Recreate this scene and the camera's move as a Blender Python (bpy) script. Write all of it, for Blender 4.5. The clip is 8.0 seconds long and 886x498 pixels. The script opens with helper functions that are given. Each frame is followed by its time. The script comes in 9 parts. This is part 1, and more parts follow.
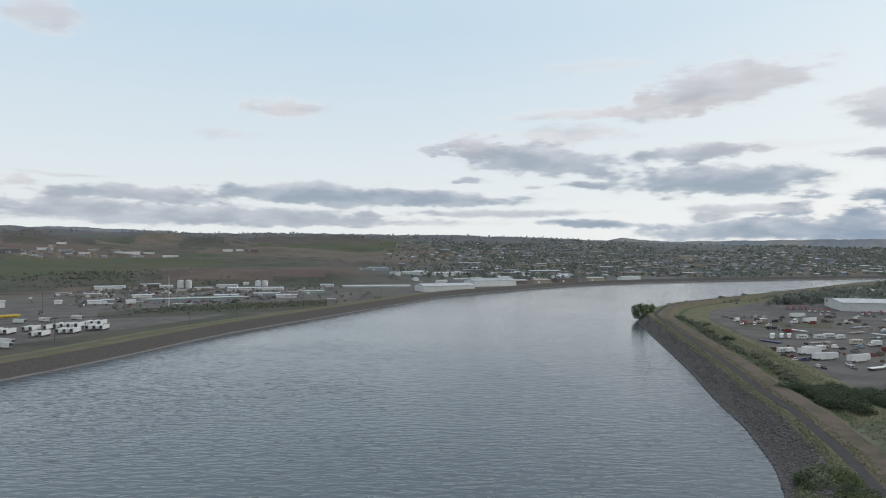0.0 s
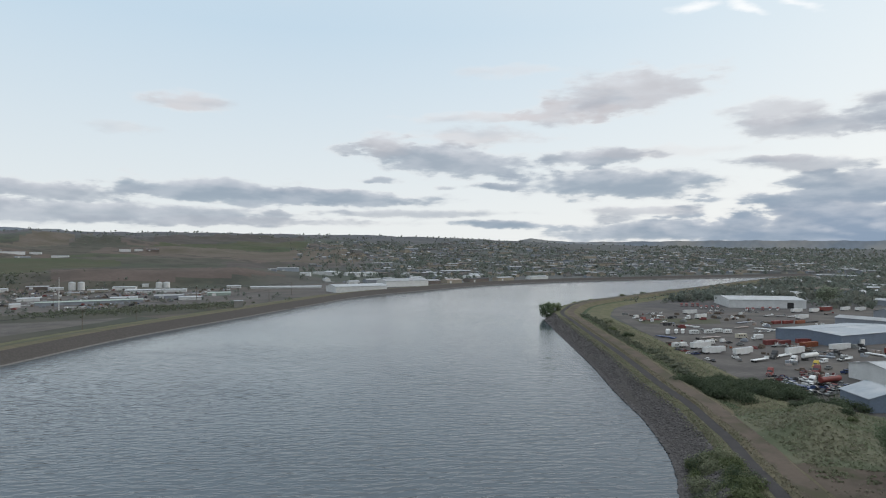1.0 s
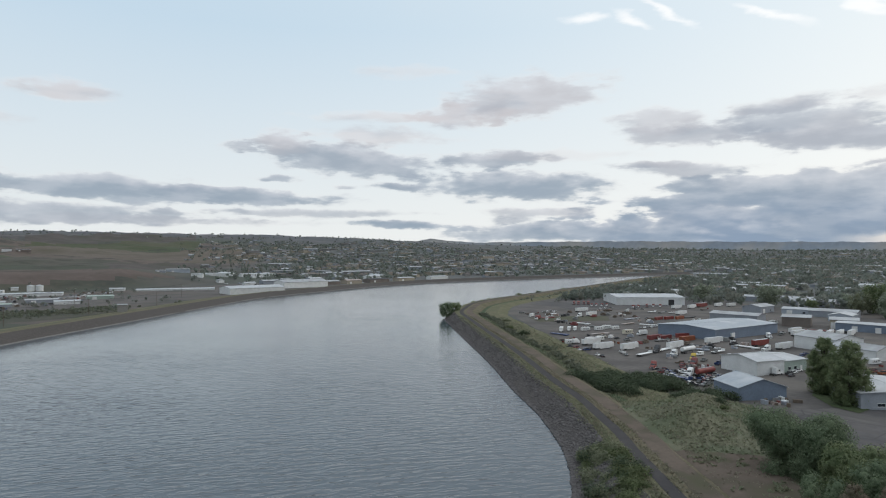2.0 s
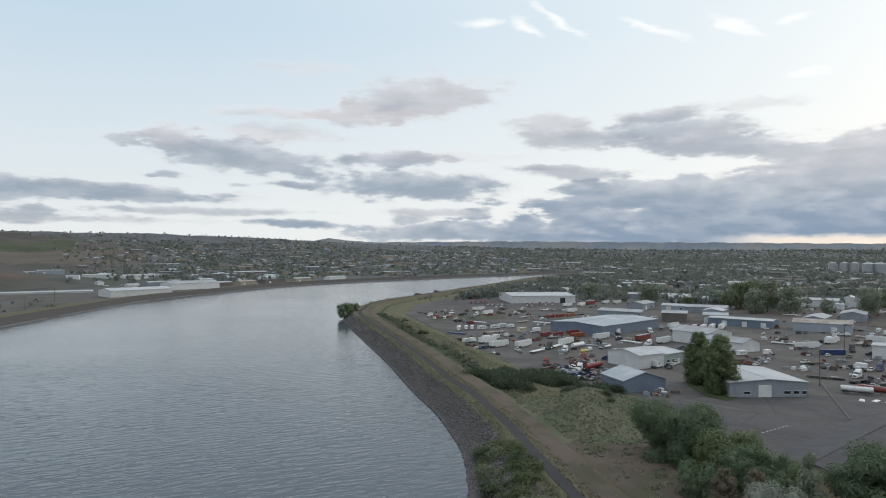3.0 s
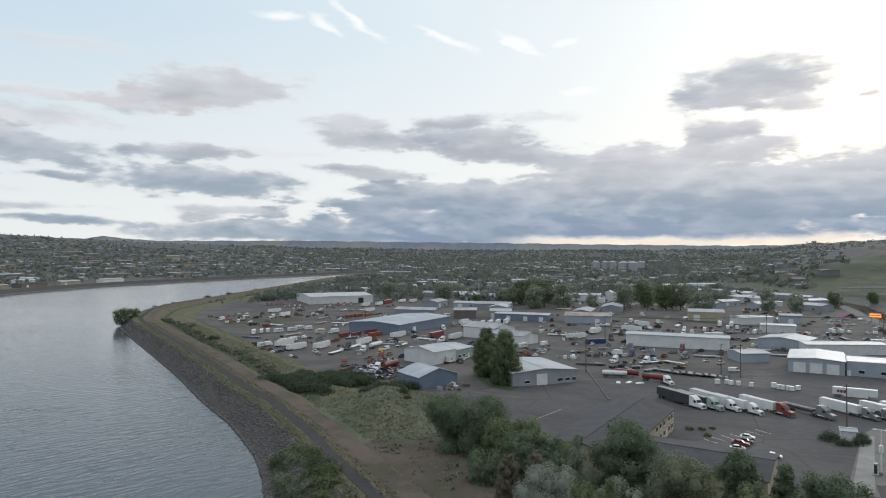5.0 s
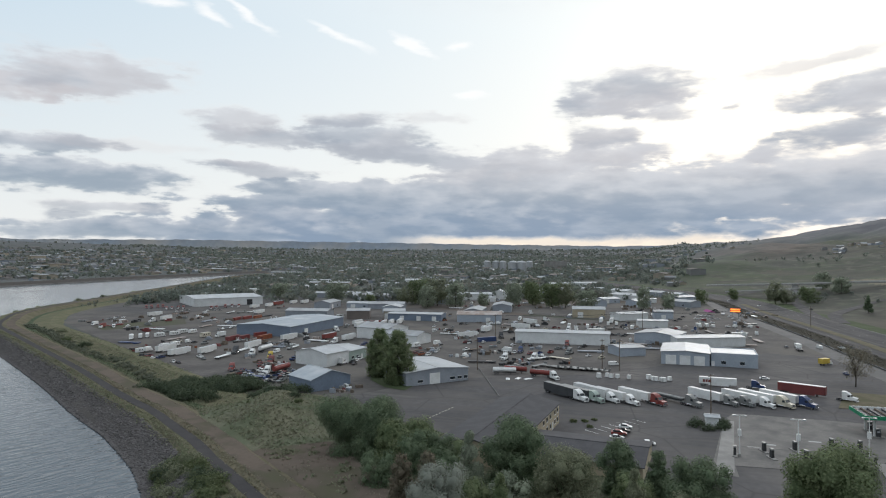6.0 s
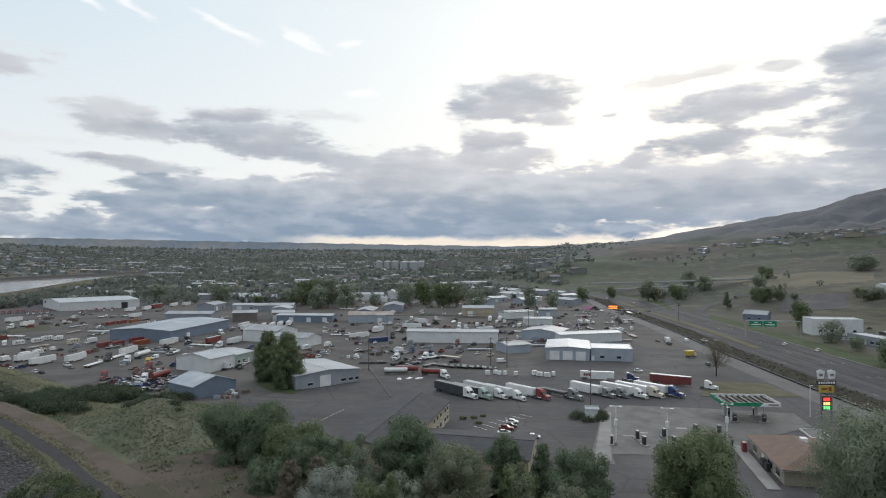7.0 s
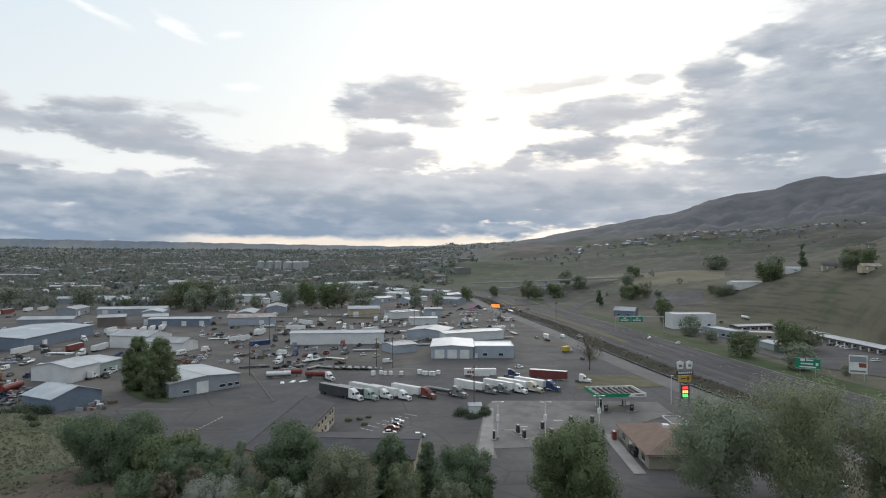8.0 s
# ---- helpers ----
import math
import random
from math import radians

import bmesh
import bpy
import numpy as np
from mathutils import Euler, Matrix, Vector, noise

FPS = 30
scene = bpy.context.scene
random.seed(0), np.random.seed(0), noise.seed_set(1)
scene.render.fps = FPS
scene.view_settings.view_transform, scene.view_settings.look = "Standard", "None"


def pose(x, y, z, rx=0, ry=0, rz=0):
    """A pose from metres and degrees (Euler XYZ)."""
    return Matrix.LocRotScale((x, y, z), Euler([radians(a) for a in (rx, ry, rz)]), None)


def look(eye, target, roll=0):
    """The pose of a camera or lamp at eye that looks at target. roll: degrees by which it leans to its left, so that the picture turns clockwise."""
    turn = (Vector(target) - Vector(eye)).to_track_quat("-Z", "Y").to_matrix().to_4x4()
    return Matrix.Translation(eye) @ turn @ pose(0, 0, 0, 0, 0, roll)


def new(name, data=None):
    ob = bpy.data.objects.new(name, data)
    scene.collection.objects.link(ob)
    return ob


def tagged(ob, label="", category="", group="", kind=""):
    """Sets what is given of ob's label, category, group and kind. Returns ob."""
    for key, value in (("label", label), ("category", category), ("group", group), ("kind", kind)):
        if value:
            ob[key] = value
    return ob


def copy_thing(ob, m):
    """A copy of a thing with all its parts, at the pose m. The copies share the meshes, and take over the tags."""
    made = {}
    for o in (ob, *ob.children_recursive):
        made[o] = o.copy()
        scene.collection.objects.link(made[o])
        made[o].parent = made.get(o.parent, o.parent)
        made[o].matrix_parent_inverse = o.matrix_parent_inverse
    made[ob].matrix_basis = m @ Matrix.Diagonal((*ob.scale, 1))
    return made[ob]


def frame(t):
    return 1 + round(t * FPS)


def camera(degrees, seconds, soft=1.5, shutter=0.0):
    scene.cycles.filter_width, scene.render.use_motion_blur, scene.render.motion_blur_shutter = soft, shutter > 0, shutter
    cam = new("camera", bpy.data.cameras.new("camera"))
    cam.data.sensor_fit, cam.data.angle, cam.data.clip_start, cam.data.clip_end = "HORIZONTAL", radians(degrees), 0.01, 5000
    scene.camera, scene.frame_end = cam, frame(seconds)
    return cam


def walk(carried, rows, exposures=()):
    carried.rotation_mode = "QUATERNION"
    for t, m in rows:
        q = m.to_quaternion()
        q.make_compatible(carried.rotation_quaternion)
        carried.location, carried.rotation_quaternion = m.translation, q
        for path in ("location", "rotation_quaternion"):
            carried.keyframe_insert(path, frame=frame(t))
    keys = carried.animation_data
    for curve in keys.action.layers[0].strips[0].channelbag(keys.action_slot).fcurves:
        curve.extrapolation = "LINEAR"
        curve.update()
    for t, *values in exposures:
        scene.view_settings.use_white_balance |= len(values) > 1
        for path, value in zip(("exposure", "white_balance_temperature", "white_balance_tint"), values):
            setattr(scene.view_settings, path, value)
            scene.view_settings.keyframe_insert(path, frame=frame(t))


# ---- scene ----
# ---------- camera ----------
cam = camera(69.13, 8.0, soft=1.1)
PATH = [  # seconds, x, y, z, yaw, pitch, roll
    (0.0, 0.00, 0.00, 45.00, 0.00, 0.45, 0.00),
    (0.5, -0.03, -0.43, 45.10, -3.71, 0.46, 0.00),
    (1.0, -0.10, -0.77, 45.25, -7.80, 0.46, 0.01),
    (1.5, -0.12, -0.82, 45.40, -12.13, 0.47, -0.02),
    (3.0, 0.32, -0.42, 45.76, -25.63, 0.44, -0.05),
    (3.5, 0.29, -0.41, 45.90, -29.89, 0.42, -0.05),
    (4.0, 0.20, -0.43, 46.10, -34.28, 0.39, -0.03),
    (4.5, 0.18, -0.44, 46.26, -38.82, 0.39, -0.03),
    (6.0, -0.02, -0.62, 46.63, -52.90, 0.37, 0.04),
    (6.5, -0.07, -0.73, 46.76, -57.69, 0.36, 0.05),
    (7.0, -0.28, -0.88, 46.90, -62.51, 0.36, 0.08),
    (7.5, -0.41, -0.96, 46.98, -67.51, 0.37, 0.12),
    (8.0, -0.54, -0.96, 47.10, -72.65, 0.37, 0.12),
]
walk(cam, [(t, pose(x, y, z, 90 + pitch, 0, yaw) @ pose(0, 0, 0, 0, 0, roll)) for t, x, y, z, yaw, pitch, roll in PATH])
scene.view_settings.exposure = 0.08

# ---------- sky: evening, broken cloud, sun veiled low over the valley ----------
SUN_AZ, SUN_EL = 80.0, 16.0
world = bpy.data.worlds.new("evening_sky")
scene.world = world
world.use_nodes = True
wn, wl = world.node_tree.nodes, world.node_tree.links
wn.clear()


def wnode(kind, operation=None):
    n = wn.new(kind)
    if operation:
        n.operation = operation
    return n


def plug(sock, v):
    if isinstance(v, bpy.types.NodeSocket):
        wl.new(v, sock)
    else:
        sock.default_value = v


def wmath(op, a, b=0.0, c=0.0, clamp=False):
    n = wnode("ShaderNodeMath", op)
    n.use_clamp = clamp
    for s, v in zip(n.inputs, (a, b, c)):
        plug(s, v)
    return n.outputs[0]


def wmix(f, a, b):
    n = wnode("ShaderNodeMix")
    n.data_type = "RGBA"
    plug(n.inputs["Factor"], f)
    for s, v in ((n.inputs[6], a), (n.inputs[7], b)):
        plug(s, (*v, 1.0) if isinstance(v, tuple) else v)
    return n.outputs[2]


def wramp(x, lo, hi, a=0.0, b=1.0, kind="SMOOTHSTEP"):
    n = wnode("ShaderNodeMapRange")
    n.interpolation_type = kind
    for s, v in zip(n.inputs, (x, lo, hi, a, b)):
        plug(s, v)
    return n.outputs[0]


w_dir = wnode("ShaderNodeTexCoord").outputs["Generated"]
w_xyz = wnode("ShaderNodeSeparateXYZ")
wl.new(w_dir, w_xyz.inputs[0])
w_az = wmath("MULTIPLY", wmath("ARCTAN2", w_xyz.outputs[0], w_xyz.outputs[1]), 57.29578)
w_el = wmath("MULTIPLY", wmath("ARCSINE", w_xyz.outputs[2]), 57.29578)
w_pos = wnode("ShaderNodeCombineXYZ")
plug(w_pos.inputs[0], w_az), plug(w_pos.inputs[1], w_el)


def wnoise(scale, stretch, detail, rough=0.55, shift=0.0):
    m = wnode("ShaderNodeMapping")
    wl.new(w_pos.outputs[0], m.inputs[0])
    m.inputs["Scale"].default_value = (scale, scale * stretch, 1.0)
    m.inputs["Location"].default_value = (shift, shift * 0.7, shift * 0.3)
    n = wnode("ShaderNodeTexNoise")
    wl.new(m.outputs[0], n.inputs["Vector"])
    n.inputs["Scale"].default_value, n.inputs["Detail"].default_value, n.inputs["Roughness"].default_value = 1.0, detail, rough
    return n.outputs["Fac"]


nishita = wnode("ShaderNodeTexSky")
nishita.sky_type, nishita.sun_disc = "NISHITA", False
nishita.sun_elevation, nishita.sun_rotation = radians(SUN_EL), radians(SUN_AZ)
nishita.air_density, nishita.dust_density = 1.2, 3.0
sky_scaled = wnode("ShaderNodeVectorMath", operation="SCALE")
wl.new(nishita.outputs[0], sky_scaled.inputs[0])
sky_scaled.inputs["Scale"].default_value = 0.09
# high thin veil, whiter towards the sun and the horizon
veil_low = wmix(wramp(w_az, -40, 95), (0.80, 0.835, 0.84), (0.94, 0.94, 0.92))
veil_high = wmix(wramp(w_az, -10, 95), (0.55, 0.69, 0.81), (0.93, 0.97, 0.97))
veil = wmix(wramp(w_el, 1.0, 19.0, kind="LINEAR"), veil_low, veil_high)
# overhead, out of view, the veil is raised to brighten and cool the ground
veil = wmix(wramp(w_el, 20.0, 48.0), veil, (1.15, 1.26, 1.37))
sky_col = wmix(0.94, sky_scaled.outputs[0], veil)

CLOUDS_A = [  # azimuth, elevation, half width, half height, tilt (degrees), density, pinkness
    (-32.2, 17.59, 3.4, 1.17, 0, 0.4, 0.75), (-13.8, 12.53, 3.6, 0.7, 0, 0.42, 0.85), (-18.7, 10.02, 2.5, 0.42, 0, 0.22, 0.85), (23.6, 13.61, 7.0, 1.58, 5, 0.58, 0.6), (18.8, 12.22, 4.2, 1.0, 0, 0.45, 0.75),
    (14.1, 15.83, 5.0, 0.5, 0, 0.22, 0.9), (10.3, 11.98, 6.8, 0.42, 0, 0.32, 0.95), (10.8, 10.29, 5.5, 0.72, 0, 0.36, 0.9), (8.8, 8.21, 8.0, 1.18, -5, 0.85, 0.12), (2.6, 9.58, 2.2, 0.98, -8, 0.6, 0.55),
    (21.4, 8.29, 4.7, 0.69, 0, 0.75, 0.18), (22.9, 6.01, 7.9, 1.2, -2, 0.95, 0.04), (2.1, 6.52, 2.1, 0.29, 0, 0.65, 0.1),
]
CLOUDS_B = [
    (12.7, 5.97, 2.7, 0.34, 0, 0.72, 0.1), (-25.2, 4.91, 7.8, 0.63, 0, 0.72, 0.2), (-11.1, 5.32, 8.2, 0.93, -2, 0.86, 0.06), (-2.2, 5.02, 9.4, 0.55, -2, 0.84, 0.08), (-20.9, 3.29, 16.8, 0.84, 0, 0.62, 0.2),
    (3.8, 3.61, 10.4, 0.3, 0, 0.42, 0.3), (-30.3, 3.82, 4.5, 0.65, 0, 0.6, 0.25), (13.6, 2.59, 4.6, 0.29, -2, 0.88, 0), (-33.9, 5.42, 1.6, 0.46, 0, 0.42, 0.75), (-30.7, 6.13, 3.2, 0.17, 0, 0.28, 0.5),
    (26.1, 8.54, 6.9, 0.45, 0, 0.2, 0.95), (-9.2, 2.73, 12.6, 0.35, 0, 0.4, 0.4), (35.2, 11.26, 3.5, 0.92, -3, 0.46, 0.6),
]
CLOUDS_C = [
    (37.2, 9.96, 5.5, 0.78, -2, 0.56, 0.4), (45.9, 10.03, 5.8, 1.41, -2, 0.62, 0.38), (49.3, 8.73, 7.2, 0.88, -3, 0.68, 0.3), (51.8, 11.85, 3.2, 0.41, 0, 0.28, 0.75), (44.5, 11.7, 4.0, 0.56, 0, 0.36, 0.75),
    (37.2, 7.02, 4.2, 0.54, -4, 0.55, 0.35), (34.2, 7.56, 3.2, 0.25, -2, 0.42, 0.5), (41.1, 4.49, 9.6, 0.59, 0, 0.86, 0.03), (43.1, 5.34, 7.6, 0.83, -2, 0.88, 0.05), (50.0, 4.67, 7.6, 1.27, 0, 0.86, 0.08),
    (25.7, 3.68, 5.2, 0.45, 0, 0.45, 0.45), (22.7, 2.97, 2.2, 0.3, 0, 0.45, 0.4), (26.2, 1.83, 8.8, 0.8, 0, 0.82, 0.08),
]
CLOUDS_D = [
    (38.7, 3.04, 4.6, 1.09, 0, 0.62, 0.22), (41.6, 1.83, 12.8, 1.08, 0, 0.84, 0.06), (58.3, 6.56, 7.4, 2.02, 8, 0.55, 0.4), (56.3, 3.19, 12.4, 1.89, 0, 0.92, 0.04), (64.2, 4.51, 7.2, 3.51, 6, 0.8, 0.18),
    (-1.1, 9.08, 1.5, 0.34, 0, 0.3, 0.4), (52.6, 6.89, 2.2, 0.23, 0, 0.45, 0.5), (8.1, 5.82, 1.0, 0.23, 0, 0.4, 0.3), (69.6, 13.67, 5.5, 1.65, 3, 0.72, 0.2), (65.8, 12.6, 3.0, 0.93, 0, 0.66, 0.2),
    (71.9, 12.05, 2.4, 1.1, 0, 0.6, 0.32), (66.4, 9.97, 3.0, 0.9, 0, 0.68, 0.22), (67.7, 8.35, 3.4, 0.96, 0, 0.62, 0.3),
]
CLOUDS_E = [
    (69.8, 8.74, 2.8, 0.57, 0, 0.42, 0.45), (56.2, 3.84, 22.4, 2.2, 0, 0.92, 0.04), (58.7, 7.0, 7.9, 1.78, 6, 0.48, 0.5), (70.7, 5.1, 16.5, 1.71, 0, 0.76, 0.2), (83.3, 5.15, 7.9, 1.81, 0, 0.66, 0.38),
    (77.3, 6.61, 2.5, 0.41, 0, 0.65, 0.18), (73.0, 5.88, 2.5, 0.33, 0, 0.5, 0.4), (86.8, 11.9, 6.0, 1.26, 3, 0.86, 0.04), (84.8, 9.08, 4.0, 0.86, 5, 0.82, 0.07), (79.5, 8.08, 1.2, 0.74, 0, 0.72, 0.1),
    (90.5, 9.56, 1.8, 0.42, 0, 0.52, 0.25), (77.0, 11.72, 1.4, 0.29, 8, 0.52, 0.25), (83.4, 14.49, 5.8, 0.56, 6, 0.38, 0.55),
]
CLOUDS_F = [
    (90.0, 14.47, 2.1, 0.37, 0, 0.42, 0.45), (76.7, 6.58, 2.7, 0.5, 0, 0.66, 0.15), (72.9, 5.89, 2.8, 0.45, 0, 0.5, 0.3), (95.3, 14.77, 2.7, 1.09, 0, 0.72, 0.15), (99.1, 16.49, 3.0, 0.88, 5, 0.64, 0.22),
    (104.5, 16.85, 4.8, 2.44, 6, 0.62, 0.32), (101.5, 12.59, 8.1, 2.45, 4, 0.7, 0.22), (97.9, 9.46, 5.6, 2.13, 0, 0.86, 0.04), (105.2, 9.47, 5.4, 3.64, 0, 0.78, 0.14), (101.1, 6.16, 8.6, 1.75, 0, 0.62, 0.35),
    (83.4, 5.76, 12.5, 2.35, 0, 0.5, 0.5), (68.4, 4.82, 15.2, 1.99, 0, 0.82, 0.1),
]
STREAKS = [(31.7, 20.04, 35.0, 18.59), (33.7, 21.12, 38.0, 18.39), (41.2, 19.47, 46.4, 17.4), (48.5, 18.64, 52.0, 17.01), (53.9, 13.86, 56.6, 13.82), (27.7, 19.65, 31.1, 19.63), (49.1, 18.62, 51.7, 17.24), (53.5, 17.76, 55.6, 17.78)]  # thin white cirrus, from and to
LOW_BANK = [(60.0, 2.5, 25.0, 1.9, 0, 0.95, 0.0), (44.0, 1.9, 17.0, 1.3, 0, 0.9, 0.0), (92.0, 4.2, 12.0, 2.6, 0, 0.6, 0.35), (70.0, 4.4, 14.0, 1.6, 0, 0.7, 0.12)]
CLOUD_COLUMNS = LOW_BANK + CLOUDS_A + CLOUDS_B + CLOUDS_C + CLOUDS_D + CLOUDS_E + CLOUDS_F
warp_a = wnode("ShaderNodeCombineXYZ")
plug(warp_a.inputs[0], wmath("MULTIPLY_ADD", wnoise(0.22, 3.0, 5.0), 3.6, -1.8))
plug(warp_a.inputs[1], wmath("MULTIPLY_ADD", wnoise(0.30, 2.6, 6.0, shift=9.0), 1.1, -0.55))
warped = wnode("ShaderNodeVectorMath", operation="ADD")
wl.new(w_pos.outputs[0], warped.inputs[0]), wl.new(warp_a.outputs[0], warped.inputs[1])
ragged = wnoise(0.34, 2.6, 4.0, 0.50, shift=4.0)
wisp = wnoise(0.8, 4.0, 4.5, 0.52, shift=13.0)
edge = wmath("MULTIPLY_ADD", ragged, 1.15, wmath("MULTIPLY_ADD", wisp, 0.42, -0.785))
gathered = (0.0, 0.0, 0.0)  # sums of cover, pinkness and height within each cloud
for c_az, c_el, c_w, c_h, tilt, dens, pink in CLOUD_COLUMNS:
    place = wnode("ShaderNodeMapping")
    place.vector_type = "TEXTURE"
    step = wnode("ShaderNodeVectorMath", operation="MULTIPLY_ADD")  # one cloud after the other
    plug(step.inputs[0], gathered)
    step.inputs[1].default_value = (1e-9, 1e-9, 1e-9)
    wl.new(warped.outputs[0], step.inputs[2]), wl.new(step.outputs[0], place.inputs[0])
    place.inputs["Location"].default_value = (c_az, c_el, 0)
    place.inputs["Rotation"].default_value = (0, 0, radians(tilt))
    place.inputs["Scale"].default_value = (c_w / 0.80, c_h / 0.70, 1.0)
    ln = wnode("ShaderNodeVectorMath", operation="LENGTH")
    wl.new(place.outputs[0], ln.inputs[0])
    body = wramp(wmath("ADD", edge, ln.outputs["Value"]), 0.34, 1.06, min(1.0, dens * 1.25), 0.0)
    up = wnode("ShaderNodeVectorMath", operation="MULTIPLY_ADD")
    wl.new(place.outputs[0], up.inputs[0])
    up.inputs[1].default_value, up.inputs[2].default_value = (0, 1, 0), (1, 0, pink)
    add = wnode("ShaderNodeVectorMath", operation="MULTIPLY_ADD")
    wl.new(up.outputs[0], add.inputs[0]), wl.new(body, add.inputs[1])
    plug(add.inputs[2], gathered)
    gathered = add.outputs[0]
sums = wnode("ShaderNodeSeparateXYZ")
wl.new(gathered, sums.inputs[0])
shade_sum, top_sum, pink_sum = sums.outputs
cover = wmath("SUBTRACT", 1.0, wmath("POWER", 2.718, wmath("MULTIPLY", wmath("MULTIPLY_ADD", wmath("MULTIPLY", shade_sum, shade_sum), 1.6, shade_sum), -1.25)))
pinkness = wmath("DIVIDE", pink_sum, wmath("ADD", shade_sum, 0.02), clamp=True)
# elsewhere, a loose field of the same broken cloud
loose = wmath("MULTIPLY", wramp(wnoise(0.05, 2.2, 6.0, shift=31.0), 0.48, 0.66, 0.0, 0.6), wramp(w_el, 19.0, 26.0))
away = wmath("MULTIPLY", wramp(wnoise(0.04, 3.0, 6.0, shift=17.0), 0.42, 0.6, 0.0, 0.7),
             wmath("MAXIMUM", wramp(w_az, -60, -40, 1.0, 0.0), wramp(w_az, 112, 130)))
cover = wmath("MAXIMUM", cover, wmath("MAXIMUM", loose, away))
cloud_grey = wmix(wramp(w_az, -20, 100), (0.290, 0.365, 0.445), (0.300, 0.365, 0.445))
near_sun = wmath("MULTIPLY", wramp(w_az, 50, 70), wmath("MULTIPLY", wramp(w_el, 4.5, 8.0), wramp(w_az, 100, 91)))
cloud_grey = wmix(wmath("MULTIPLY", near_sun, 0.95), cloud_grey, (0.52, 0.53, 0.57))
low_bank = wmath("MULTIPLY", wramp(w_az, 22, 40), wramp(w_el, 6.0, 2.0))
cloud_grey = wmix(wmath("MULTIPLY", low_bank, 0.9), cloud_grey, (0.235, 0.315, 0.43))
cloud_col = wmix(pinkness, cloud_grey, wmix(wramp(w_az, 20, 90), (0.69, 0.635, 0.635), (0.70, 0.68, 0.69)))
# paler crowns, streaks and thin edges
lit_top = wramp(wmath("ADD", wmath("DIVIDE", top_sum, wmath("ADD", shade_sum, 0.02)), wmath("MULTIPLY_ADD", ragged, 1.6, -0.8)), -0.1, 0.8, 0.0, 0.6)
cloud_col = wmix(lit_top, cloud_col, wmix(wramp(w_az, -20, 90), (0.66, 0.67, 0.72), (0.74, 0.75, 0.77)))
thin_edge = wramp(cover, 0.10, 0.80, 0.75, 0.0)
cloud_col = wmix(thin_edge, cloud_col, wmix(wramp(w_az, 0, 70), (0.83, 0.82, 0.815), (0.86, 0.84, 0.82)))
cloud_col = wmix(wmath("MULTIPLY", wramp(wnoise(0.24, 3.4, 4.0, 0.5, shift=2.0), 0.40, 0.66), 0.30), cloud_col, (0.66, 0.69, 0.74))
cloud_col = wmix(wmath("MULTIPLY", wramp(wnoise(0.13, 3.6, 4.0, 0.5, shift=22.0), 0.48, 0.70), 0.40), cloud_col, (0.25, 0.315, 0.40))
# a bright gap under the cloud base, far down the valley
gap = wmath("MULTIPLY", wmath("MULTIPLY", wramp(w_az, 46, 54), wramp(w_az, 72, 90, 1.0, 0.0)),
            wramp(wmath("MULTIPLY_ADD", wnoise(0.3, 2.0, 5.0, shift=6.0), 1.4, w_el), 1.75, 2.35, 1.0, 0.0))
cover = wmath("MULTIPLY", cover, wmath("MULTIPLY_ADD", gap, -0.82, 1.0))
sky_col = wmix(gap, sky_col, (1.0, 0.88, 0.74))
# thin white cirrus
wisps = 0.0
for s_az, s_el, e_az, e_el in STREAKS:
    lng, tilt = math.hypot(e_az - s_az, e_el - s_el), math.atan2(e_el - s_el, e_az - s_az)
    off = wnode("ShaderNodeVectorMath", operation="SUBTRACT")
    wl.new(warped.outputs[0], off.inputs[0])
    off.inputs[1].default_value = ((s_az + e_az) / 2, (s_el + e_el) / 2, 0)
    rot = wnode("ShaderNodeVectorRotate")
    rot.rotation_type = "Z_AXIS"
    wl.new(off.outputs[0], rot.inputs["Vector"])
    rot.inputs["Angle"].default_value = -tilt
    sc = wnode("ShaderNodeVectorMath", operation="MULTIPLY")
    wl.new(rot.outputs[0], sc.inputs[0])
    sc.inputs[1].default_value = (1.5 / lng, 2.2, 0)
    ln = wnode("ShaderNodeVectorMath", operation="LENGTH")
    wl.new(sc.outputs[0], ln.inputs[0])
    wisps = wmath("MAXIMUM", wisps, wramp(wmath("MULTIPLY_ADD", ragged, 1.2, ln.outputs["Value"]), 0.7, 1.7, 0.75, 0.0))
sky_col = wmix(wisps, sky_col, (0.99, 0.99, 0.99))
sky_mix = wmix(cover, sky_col, cloud_col)
ground_side = wramp(w_el, -2.0, -0.2)
sky_all = wmix(ground_side, (0.10, 0.10, 0.09), sky_mix)
bg = wnode("ShaderNodeBackground")
plug(bg.inputs["Color"], sky_all)
bg.inputs["Strength"].default_value = 1.0
wl.new(bg.outputs[0], wnode("ShaderNodeOutputWorld").inputs["Surface"])

sun = new("sun", bpy.data.lights.new("sun", "SUN"))
sun.data.energy, sun.data.angle, sun.data.color = 0.7, radians(20), (1.0, 0.96, 0.92)
a, e = radians(SUN_AZ), radians(SUN_EL)
sun.matrix_world = look((0, 0, 200), (-math.sin(a) * math.cos(e) * 100, -math.cos(a) * math.cos(e) * 100, 200 - math.sin(e) * 100))

